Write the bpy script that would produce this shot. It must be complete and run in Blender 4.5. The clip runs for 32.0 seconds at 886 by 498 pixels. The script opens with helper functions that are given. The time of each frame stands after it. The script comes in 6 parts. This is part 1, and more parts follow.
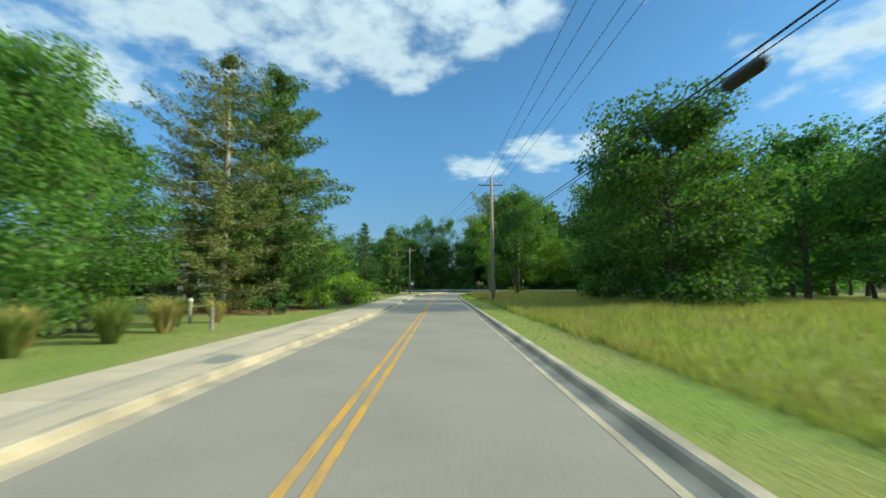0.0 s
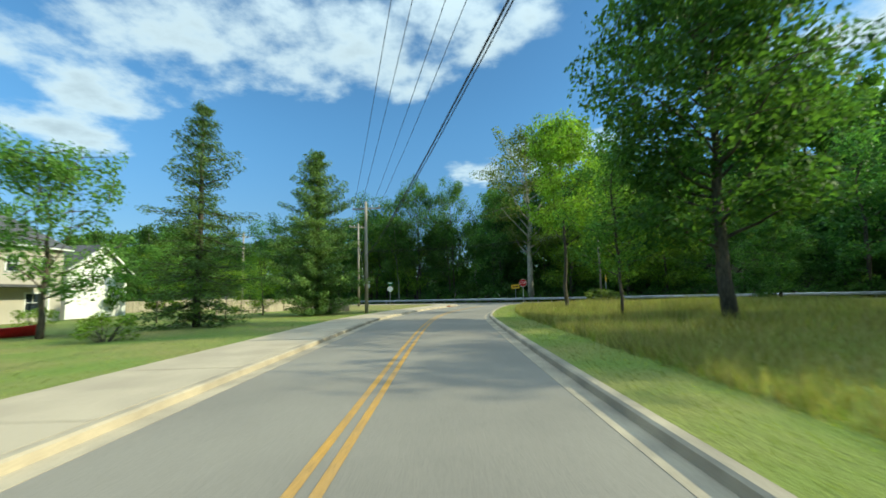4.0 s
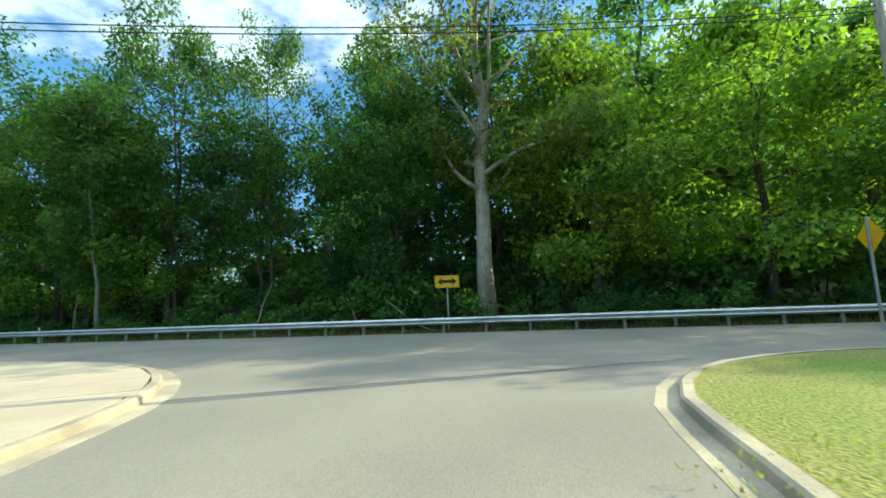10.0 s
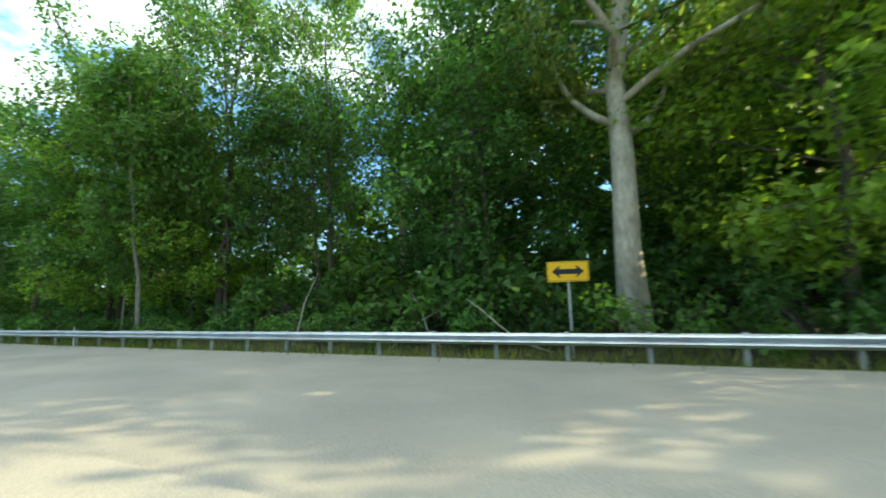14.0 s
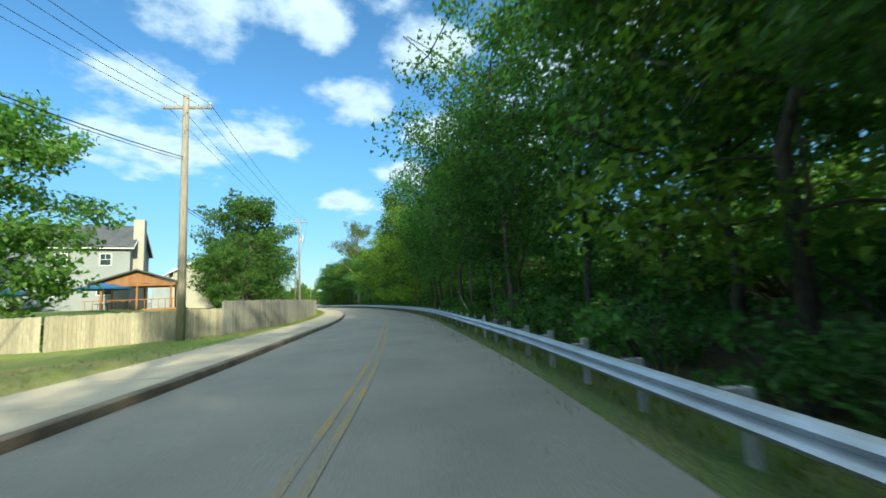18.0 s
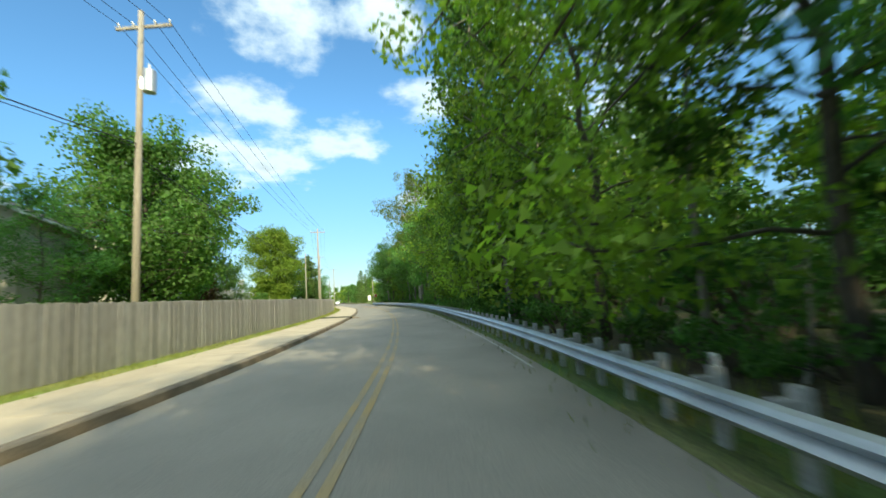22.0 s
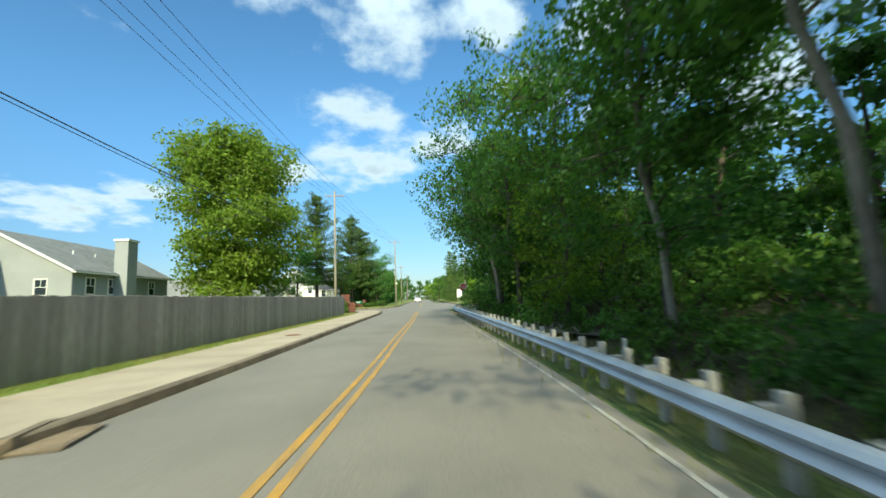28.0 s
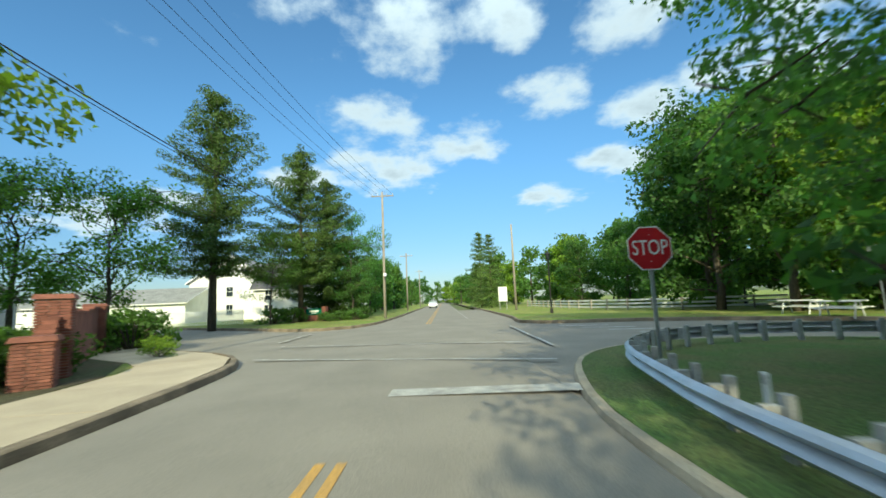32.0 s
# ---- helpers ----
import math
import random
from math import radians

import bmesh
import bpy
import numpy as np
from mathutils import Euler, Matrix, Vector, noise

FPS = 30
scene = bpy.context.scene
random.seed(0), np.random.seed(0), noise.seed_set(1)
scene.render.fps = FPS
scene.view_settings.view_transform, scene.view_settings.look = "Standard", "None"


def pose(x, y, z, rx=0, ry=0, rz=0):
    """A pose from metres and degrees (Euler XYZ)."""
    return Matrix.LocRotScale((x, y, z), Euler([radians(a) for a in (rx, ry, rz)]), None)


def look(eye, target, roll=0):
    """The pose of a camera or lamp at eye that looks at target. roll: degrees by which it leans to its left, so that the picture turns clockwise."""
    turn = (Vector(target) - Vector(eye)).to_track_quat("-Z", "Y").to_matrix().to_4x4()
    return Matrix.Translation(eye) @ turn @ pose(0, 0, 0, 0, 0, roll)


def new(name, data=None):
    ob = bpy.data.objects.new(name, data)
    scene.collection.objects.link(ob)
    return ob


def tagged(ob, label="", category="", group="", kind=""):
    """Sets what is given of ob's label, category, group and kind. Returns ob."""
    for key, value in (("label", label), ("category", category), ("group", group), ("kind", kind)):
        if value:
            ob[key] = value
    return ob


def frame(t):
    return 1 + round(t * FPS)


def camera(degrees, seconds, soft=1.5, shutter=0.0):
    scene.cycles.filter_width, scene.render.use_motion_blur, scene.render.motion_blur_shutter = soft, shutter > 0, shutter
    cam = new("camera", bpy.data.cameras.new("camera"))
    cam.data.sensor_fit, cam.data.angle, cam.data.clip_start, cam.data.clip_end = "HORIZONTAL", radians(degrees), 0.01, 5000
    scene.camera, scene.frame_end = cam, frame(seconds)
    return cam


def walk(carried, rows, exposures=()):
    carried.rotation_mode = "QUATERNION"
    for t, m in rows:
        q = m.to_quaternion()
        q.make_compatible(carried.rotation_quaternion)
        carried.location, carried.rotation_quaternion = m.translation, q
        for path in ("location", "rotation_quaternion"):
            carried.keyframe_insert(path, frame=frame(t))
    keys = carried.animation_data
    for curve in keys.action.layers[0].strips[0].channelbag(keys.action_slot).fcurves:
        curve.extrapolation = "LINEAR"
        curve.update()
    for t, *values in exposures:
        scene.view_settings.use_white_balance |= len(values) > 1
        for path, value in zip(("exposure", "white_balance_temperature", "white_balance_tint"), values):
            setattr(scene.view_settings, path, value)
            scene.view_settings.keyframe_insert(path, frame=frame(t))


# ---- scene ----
cam = camera(94.2, 32.0, soft=1.6, shutter=0.4)
PATH = [
    (0.0, pose(0.894, -0.331, 1.598, 95.18, 0.34, 0.06)),
    (0.5, pose(0.831, 6.228, 1.593, 95.26, 0.57, -0.15)),
    (1.0, pose(0.863, 12.700, 1.588, 95.32, 0.79, -0.06)),
    (1.5, pose(0.821, 19.173, 1.585, 95.39, 0.79, -0.16)),
    (2.0, pose(0.793, 25.432, 1.583, 95.49, 0.98, -0.15)),
    (2.5, pose(0.852, 31.481, 1.584, 95.60, 1.24, -0.00)),
    (3.0, pose(0.851, 37.406, 1.586, 95.73, 1.29, 0.21)),
    (3.5, pose(0.799, 43.161, 1.589, 95.91, 1.42, 0.45)),
    (5.5, pose(0.795, 63.239, 1.607, 96.45, 1.70, 0.69)),
    (6.0, pose(0.780, 67.626, 1.610, 96.47, 1.81, -0.31)),
    (6.5, pose(0.886, 71.697, 1.613, 96.46, 1.82, -2.21)),
    (7.0, pose(1.220, 75.387, 1.618, 96.45, 1.71, -4.73)),
    (7.5, pose(1.731, 78.849, 1.623, 96.44, 1.69, -7.48)),
    (8.0, pose(2.358, 82.053, 1.626, 96.44, 1.76, -10.04)),
    (8.5, pose(3.047, 85.011, 1.625, 96.46, 1.90, -12.40)),
    (9.0, pose(3.695, 87.563, 1.614, 96.47, 2.16, -14.35)),
    (9.5, pose(4.230, 89.659, 1.592, 96.48, 2.33, -16.08)),
    (10.0, pose(4.625, 91.222, 1.561, 96.48, 2.51, -17.57)),
    (10.5, pose(4.885, 92.275, 1.533, 96.51, 2.54, -18.85)),
    (11.0, pose(5.079, 92.903, 1.518, 96.59, 2.48, -19.68)),
    (11.5, pose(5.280, 93.331, 1.519, 96.71, 2.41, -20.22)),
    (12.0, pose(5.439, 93.718, 1.528, 96.83, 2.24, -20.29)),
    (12.5, pose(5.729, 94.272, 1.542, 96.91, 2.08, -19.15)),
    (13.0, pose(6.026, 95.213, 1.555, 96.93, 1.93, -16.67)),
    (13.5, pose(6.209, 96.630, 1.565, 96.89, 1.91, -11.87)),
    (14.0, pose(6.164, 98.591, 1.573, 96.81, 1.84, -4.95)),
    (14.5, pose(5.783, 100.856, 1.579, 96.72, 1.85, 4.23)),
    (15.0, pose(4.861, 103.232, 1.584, 96.63, 2.17, 14.24)),
    (15.5, pose(3.485, 105.594, 1.590, 96.57, 2.69, 24.56)),
    (17.5, pose(-6.125, 114.450, 1.596, 96.62, 2.70, 53.38)),
    (18.0, pose(-9.523, 116.556, 1.601, 96.64, 2.80, 56.94)),
    (18.5, pose(-13.698, 118.875, 1.606, 96.65, 2.90, 59.42)),
    (19.0, pose(-18.189, 121.401, 1.609, 96.66, 3.00, 61.15)),
    (19.5, pose(-23.295, 123.934, 1.610, 96.63, 2.96, 62.14)),
    (20.0, pose(-28.843, 126.692, 1.610, 96.58, 2.99, 62.90)),
    (20.5, pose(-34.391, 129.446, 1.609, 96.53, 2.91, 63.77)),
    (21.0, pose(-40.076, 132.177, 1.607, 96.47, 3.02, 64.95)),
    (21.5, pose(-45.862, 134.612, 1.604, 96.40, 3.22, 66.25)),
    (22.0, pose(-51.634, 136.899, 1.601, 96.34, 3.62, 67.97)),
    (22.5, pose(-57.310, 139.021, 1.600, 96.32, 3.64, 69.58)),
    (23.0, pose(-63.098, 141.011, 1.598, 96.33, 3.29, 71.09)),
    (23.5, pose(-68.923, 142.806, 1.597, 96.34, 3.36, 72.48)),
    (24.0, pose(-74.651, 144.418, 1.596, 96.35, 3.32, 73.58)),
    (24.5, pose(-80.660, 146.124, 1.594, 96.35, 3.28, 74.69)),
    (25.0, pose(-86.570, 147.643, 1.593, 96.36, 3.44, 75.81)),
    (25.5, pose(-92.666, 149.064, 1.591, 96.37, 3.60, 76.84)),
    (27.5, pose(-116.250, 153.677, 1.590, 96.49, 2.35, 81.04)),
    (28.0, pose(-121.897, 154.579, 1.594, 96.59, 2.30, 81.98)),
    (28.5, pose(-127.752, 155.360, 1.599, 96.68, 2.37, 82.84)),
    (29.0, pose(-133.669, 155.989, 1.606, 96.78, 2.55, 83.54)),
    (29.5, pose(-139.531, 156.546, 1.615, 96.90, 2.64, 84.17)),
    (30.0, pose(-145.202, 157.202, 1.628, 97.02, 2.54, 84.53)),
    (30.5, pose(-150.404, 157.605, 1.642, 97.10, 2.53, 84.68)),
    (31.0, pose(-155.170, 158.082, 1.657, 97.13, 2.49, 84.74)),
    (31.5, pose(-159.353, 158.523, 1.675, 97.14, 2.61, 84.71)),
    (32.0, pose(-163.001, 158.919, 1.693, 97.14, 2.51, 84.70)),
]
walk(cam, PATH, [(0.0, 0.55, 5750, -10.0), (3.0, 0.55, 5700, -10.0), (6.0, 0.8, 5750, -10.0), (9.0, 1.0, 5750, -10.0), (12.0, 1.62, 5850, -10.5), (15.0, 1.9, 6600, -6.0), (18.0, 0.85, 5650, -10.0), (22.0, 0.98, 6100, -7.5), (25.0, 0.72, 5850, -9.0), (28.0, 0.74, 5850, -9.0), (30.0, 0.95, 6000, -9.0), (32.0, 0.65, 5900, -9.0)])

# ---- light ----
SUN = Vector((0.865, -0.11, 0.455)).normalized()
world = bpy.data.worlds.new("sky")
scene.world = world
world.use_nodes = True
wt = world.node_tree
wt.nodes.clear()


def wnode(kind, **props):
    n = wt.nodes.new(kind)
    for k, v in props.items():
        setattr(n, k, v)
    return n


def wmath(op, a, b=None, c=None):
    n = wnode("ShaderNodeMath", operation=op)
    for i, v in enumerate((a, b, c)):
        if v is None:
            continue
        if isinstance(v, (int, float)):
            n.inputs[i].default_value = v
        else:
            wt.links.new(v, n.inputs[i])
    return n.outputs[0]


sky = wnode("ShaderNodeTexSky", sky_type="NISHITA", sun_disc=False, altitude=200)
sky.sun_elevation, sky.sun_rotation = math.asin(SUN.z), math.atan2(SUN.x, SUN.y)
sky.air_density, sky.dust_density, sky.ozone_density = 1.0, 0.6, 1.6
direction = wnode("ShaderNodeTexCoord").outputs["Generated"]
axes = wnode("ShaderNodeSeparateXYZ")
wt.links.new(direction, axes.inputs[0])
# clouds lie on a flat layer overhead: stretch directions towards the horizon
high = wmath("ADD", wmath("MAXIMUM", axes.outputs[2], 0.0), 0.16)
layer = wnode("ShaderNodeCombineXYZ")
wt.links.new(wmath("DIVIDE", axes.outputs[0], high), layer.inputs[0])
wt.links.new(wmath("DIVIDE", axes.outputs[1], high), layer.inputs[1])
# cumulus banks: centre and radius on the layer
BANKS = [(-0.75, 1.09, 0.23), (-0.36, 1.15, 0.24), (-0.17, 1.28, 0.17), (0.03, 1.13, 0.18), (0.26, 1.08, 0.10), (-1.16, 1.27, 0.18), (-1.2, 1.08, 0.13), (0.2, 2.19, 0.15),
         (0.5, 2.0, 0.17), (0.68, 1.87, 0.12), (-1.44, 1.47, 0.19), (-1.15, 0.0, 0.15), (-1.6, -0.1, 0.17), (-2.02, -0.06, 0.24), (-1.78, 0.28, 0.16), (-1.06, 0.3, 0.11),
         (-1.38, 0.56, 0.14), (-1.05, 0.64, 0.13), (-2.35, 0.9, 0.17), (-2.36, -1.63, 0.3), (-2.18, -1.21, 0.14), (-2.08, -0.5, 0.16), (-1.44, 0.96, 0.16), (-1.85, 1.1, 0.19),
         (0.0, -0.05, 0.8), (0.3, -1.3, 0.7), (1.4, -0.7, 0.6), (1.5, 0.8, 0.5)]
# the last four banks lie out of sight, added to brighten shaded ground
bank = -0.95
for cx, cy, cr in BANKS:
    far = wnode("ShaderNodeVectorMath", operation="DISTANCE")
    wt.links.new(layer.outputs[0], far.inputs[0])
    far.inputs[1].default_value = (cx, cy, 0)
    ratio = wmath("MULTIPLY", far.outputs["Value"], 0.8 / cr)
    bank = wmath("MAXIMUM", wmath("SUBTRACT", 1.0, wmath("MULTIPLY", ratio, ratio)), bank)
big = wnode("ShaderNodeTexNoise", noise_dimensions="3D")
big.inputs["Scale"].default_value, big.inputs["Detail"].default_value, big.inputs["Roughness"].default_value = 4.6, 7.0, 0.56
wt.links.new(layer.outputs[0], big.inputs["Vector"])
body = wmath("ADD", big.outputs["Fac"], wmath("MULTIPLY", bank, 0.22))
edge = wnode("ShaderNodeMapRange", interpolation_type="SMOOTHSTEP")
edge.inputs["From Min"].default_value, edge.inputs["From Max"].default_value = 0.47, 0.76
wt.links.new(body, edge.inputs["Value"])
shade = wnode("ShaderNodeMapRange", interpolation_type="SMOOTHSTEP")
shade.inputs["From Min"].default_value, shade.inputs["From Max"].default_value = 0.66, 0.95
shade.inputs["To Min"].default_value, shade.inputs["To Max"].default_value = 1.0, 0.74
wt.links.new(body, shade.inputs["Value"])
fade = wnode("ShaderNodeMapRange", interpolation_type="SMOOTHSTEP")
fade.inputs["From Min"].default_value, fade.inputs["From Max"].default_value = 0.01, 0.12
wt.links.new(axes.outputs[2], fade.inputs["Value"])
cover = wmath("MULTIPLY", wmath("MULTIPLY", edge.outputs[0], fade.outputs[0]), 0.92)
white = wnode("ShaderNodeCombineColor")
# cloud above the view is boosted up to 2.5 times as fill light
zenith_boost = wnode("ShaderNodeMapRange", interpolation_type="SMOOTHSTEP")
zenith_boost.inputs["From Min"].default_value, zenith_boost.inputs["From Max"].default_value = 0.5, 1.0
zenith_boost.inputs["To Min"].default_value, zenith_boost.inputs["To Max"].default_value = 1.0, 2.5
wt.links.new(axes.outputs[2], zenith_boost.inputs["Value"])
glow = wmath("MULTIPLY", shade.outputs[0], zenith_boost.outputs[0])
for i, k in enumerate((5.0, 5.2, 5.5)):
    wt.links.new(wmath("MULTIPLY", glow, k), white.inputs[i])
mixed = wnode("ShaderNodeMix", data_type="RGBA")
wt.links.new(cover, mixed.inputs["Factor"])
clear = wnode("ShaderNodeVectorMath", operation="MULTIPLY")
haze = wnode("ShaderNodeMapRange", interpolation_type="SMOOTHSTEP")
haze.inputs["From Max"].default_value, haze.inputs["To Min"].default_value, haze.inputs["To Max"].default_value = 0.42, 0.46, 0.95
wt.links.new(axes.outputs[2], haze.inputs["Value"])
blue = wnode("ShaderNodeCombineXYZ")
wt.links.new(wmath("MULTIPLY", wmath("POWER", haze.outputs[0], 0.58), 0.78), blue.inputs[0])
wt.links.new(wmath("POWER", haze.outputs[0], 0.85), blue.inputs[1])
wt.links.new(wmath("MULTIPLY", wmath("POWER", haze.outputs[0], 0.8), 1.14), blue.inputs[2])
wt.links.new(sky.outputs[0], clear.inputs[0])
wt.links.new(blue.outputs[0], clear.inputs[1])
wt.links.new(clear.outputs[0], mixed.inputs["A"])
wt.links.new(white.outputs[0], mixed.inputs["B"])
back = wnode("ShaderNodeBackground")
back.inputs["Strength"].default_value = 0.112
wt.links.new(mixed.outputs["Result"], back.inputs["Color"])
wt.links.new(back.outputs[0], wnode("ShaderNodeOutputWorld").inputs["Surface"])

sun = new("sun", bpy.data.lights.new("sun", "SUN"))
sun.data.energy, sun.data.angle, sun.data.color = 4.1, radians(0.55), (1.0, 0.81, 0.54)
sun.matrix_world = look(SUN * 100, (0, 0, 0))

# ---- materials ----
MATS = {}


def material(name, color, rough=0.8, color2=None, scale=4.0, fine=40.0, bump=0.2, metal=0.0, amount=0.5, fine_amount=0.25,
             island=0.0, object_random=0.0, spec=0.4, stretch=(1, 1, 1), translucent=0.0, bump_dist=0.01):
    """A surface with patches at one scale and grain at another, both in metres."""
    m = bpy.data.materials.new(name)
    m.use_nodes = True
    nt = m.node_tree
    nt.nodes.clear()
    N, L = nt.nodes.new, nt.links.new
    geo = N("ShaderNodeNewGeometry")
    mapping = N("ShaderNodeMapping")
    mapping.inputs["Scale"].default_value = stretch
    L(geo.outputs["Position"], mapping.inputs["Vector"])
    n1, n2 = N("ShaderNodeTexNoise"), N("ShaderNodeTexNoise")
    n1.inputs["Scale"].default_value, n1.inputs["Detail"].default_value = 1.0 / scale, 4.0
    n2.inputs["Scale"].default_value, n2.inputs["Detail"].default_value = fine, 3.0
    L(mapping.outputs[0], n1.inputs["Vector"])
    L(mapping.outputs[0], n2.inputs["Vector"])
    c2 = color2 or tuple(v * 0.65 for v in color)
    ramp = N("ShaderNodeMapRange")
    ramp.inputs["From Min"].default_value, ramp.inputs["From Max"].default_value = 0.35, 0.65
    ramp.inputs["To Max"].default_value = amount * 2
    L(n1.outputs["Fac"], ramp.inputs["Value"])
    mix = N("ShaderNodeMix")
    mix.data_type = "RGBA"
    mix.inputs["A"].default_value, mix.inputs["B"].default_value = (*color, 1), (*c2, 1)
    L(ramp.outputs[0], mix.inputs["Factor"])
    val = N("ShaderNodeMapRange")
    val.inputs["From Min"].default_value, val.inputs["From Max"].default_value = 0.3, 0.7
    val.inputs["To Min"].default_value, val.inputs["To Max"].default_value = 1 - fine_amount, 1 + fine_amount
    L(n2.outputs["Fac"], val.inputs["Value"])
    factor = val.outputs[0]

    def times(a, source, spread):
        r = N("ShaderNodeMapRange")
        r.inputs["To Min"].default_value, r.inputs["To Max"].default_value = 1 - spread, 1 + spread
        L(source, r.inputs["Value"])
        t = N("ShaderNodeMath")
        t.operation = "MULTIPLY"
        L(a, t.inputs[0])
        L(r.outputs[0], t.inputs[1])
        return t.outputs[0]

    if island:
        factor = times(factor, geo.outputs["Random Per Island"], island)
    if object_random:
        factor = times(factor, N("ShaderNodeObjectInfo").outputs["Random"], object_random)
    tint = N("ShaderNodeVectorMath")
    tint.operation = "SCALE"
    L(mix.outputs["Result"], tint.inputs[0])
    L(factor, tint.inputs["Scale"])
    out = N("ShaderNodeOutputMaterial")
    bs = N("ShaderNodeBsdfPrincipled")
    bs.inputs["Roughness"].default_value, bs.inputs["Metallic"].default_value = rough, metal
    bs.inputs["Specular IOR Level"].default_value = spec
    L(tint.outputs[0], bs.inputs["Base Color"])
    if bump:
        b = N("ShaderNodeBump")
        b.inputs["Strength"].default_value, b.inputs["Distance"].default_value = bump, bump_dist
        L(n2.outputs["Fac"], b.inputs["Height"])
        L(b.outputs[0], bs.inputs["Normal"])
    surface = bs.outputs[0]
    if translucent:
        tr, ms = N("ShaderNodeBsdfTranslucent"), N("ShaderNodeMixShader")
        warm = N("ShaderNodeVectorMath")
        warm.operation = "MULTIPLY"
        warm.inputs[1].default_value = (1.1, 1.25, 0.5)
        L(tint.outputs[0], warm.inputs[0])
        L(warm.outputs[0], tr.inputs["Color"])
        ms.inputs[0].default_value = translucent
        L(surface, ms.inputs[1])
        L(tr.outputs[0], ms.inputs[2])
        surface = ms.outputs[0]
    L(surface, out.inputs["Surface"])
    MATS[name] = m
    return m


ASPHALT = material("asphalt", (0.262, 0.238, 0.198), 0.9, (0.216, 0.197, 0.166), 3.0, 60, 0.35, amount=0.5, fine_amount=0.22)
ASPHALT_MAIN = material("asphalt_main", (0.248, 0.226, 0.19), 0.9, (0.204, 0.187, 0.158), 2.2, 60, 0.35, amount=0.5, fine_amount=0.22)
CONCRETE = material("concrete", (0.47, 0.395, 0.285), 0.9, (0.39, 0.325, 0.235), 1.2, 45, 0.25, fine_amount=0.12, object_random=0.06)
CURB_DARK = material("curb_weathered", (0.25, 0.20, 0.14), 0.95, (0.13, 0.105, 0.075), 0.7, 30, 0.4, fine_amount=0.25)
CURB = material("curb_concrete", (0.46, 0.39, 0.28), 0.9, (0.27, 0.235, 0.18), 0.9, 35, 0.3, fine_amount=0.15)
YELLOW = material("yellow_paint", (0.52, 0.29, 0.05), 0.75, (0.31, 0.22, 0.11), 0.9, 35, 0.15, amount=0.4, fine_amount=0.3)
# worn paint, dimmed as well to carry shade on the wooded stretch
YELLOW_FADED_DIM = material("faded_dimmed_yellow_paint", (0.33, 0.235, 0.095), 0.8, (0.235, 0.205, 0.15), 1.3, 30, 0.15, amount=0.5, fine_amount=0.3)
WHITE_LINE = material("white_paint_worn", (0.46, 0.45, 0.41), 0.7, (0.25, 0.24, 0.22), 0.4, 50, 0.15, fine_amount=0.3)
GRASS = material("mown_grass", (0.155, 0.225, 0.032), 0.95, (0.235, 0.23, 0.065), 3.5, 22, 0.9, fine_amount=0.45, bump_dist=0.05)
GRASS_DRY = material("dry_grass", (0.27, 0.225, 0.085), 0.95, (0.20, 0.215, 0.05), 1.8, 22, 0.9, fine_amount=0.45, bump_dist=0.05)
# rough weedy grass, its green darkened to carry the shade of the wood
GRASS_ROUGH_SHADED = material("rough_shaded_grass", (0.075, 0.13, 0.028), 0.95, (0.12, 0.125, 0.045), 1.4, 18, 0.9, fine_amount=0.5, bump_dist=0.06)
MULCH = material("red_mulch", (0.27, 0.105, 0.05), 0.95, (0.16, 0.075, 0.04), 0.5, 22, 0.9, fine_amount=0.4, bump_dist=0.05)
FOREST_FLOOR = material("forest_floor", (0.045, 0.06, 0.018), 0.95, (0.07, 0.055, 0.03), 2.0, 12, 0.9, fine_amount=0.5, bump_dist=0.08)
FAR_GROUND = material("far_ground", (0.09, 0.13, 0.03), 0.95, (0.12, 0.12, 0.05), 12.0, 3, 0.3, fine_amount=0.3)
BARK = material("bark", (0.115, 0.095, 0.070), 0.95, (0.065, 0.055, 0.042), 0.6, 14, 0.9, fine_amount=0.4, stretch=(1, 1, 0.25), bump_dist=0.04)
PALE_BARK = material("pale_bark", (0.44, 0.40, 0.32), 0.9, (0.24, 0.21, 0.16), 0.7, 9, 0.5, fine_amount=0.25, stretch=(1, 1, 0.4))
POLE_WOOD = material("pole_wood", (0.36, 0.325, 0.27), 0.9, (0.25, 0.22, 0.18), 0.8, 30, 0.6, fine_amount=0.3, stretch=(1, 1, 0.06))
GALVANISED = material("galvanised_steel", (0.56, 0.58, 0.60), 0.42, (0.45, 0.46, 0.47), 0.6, 25, 0.08, metal=0.75, fine_amount=0.1)
STEEL_POST = material("weathered_post", (0.42, 0.42, 0.40), 0.7, (0.28, 0.275, 0.26), 0.3, 30, 0.2, fine_amount=0.2)
FENCE_WOOD = material("fence_wood", (0.335, 0.32, 0.295), 0.9, (0.25, 0.235, 0.215), 0.9, 40, 0.4, object_random=0.16, island=0.16, fine_amount=0.25, stretch=(1, 1, 0.08))
FENCE_WOOD_TAN = material("fence_wood_tan", (0.44, 0.385, 0.285), 0.9, (0.33, 0.285, 0.21), 0.9, 40, 0.4, object_random=0.14, island=0.14, fine_amount=0.25, stretch=(1, 1, 0.08))
WIRE = material("black_wire", (0.02, 0.02, 0.02), 0.6, bump=0)
RED = material("red_sheeting", (0.42, 0.012, 0.02), 0.45, (0.36, 0.01, 0.018), 0.3, 60, 0.03, fine_amount=0.06)
WHITE = material("white_sheeting", (0.80, 0.80, 0.78), 0.5, (0.72, 0.72, 0.70), 0.3, 60, 0.03, fine_amount=0.05)
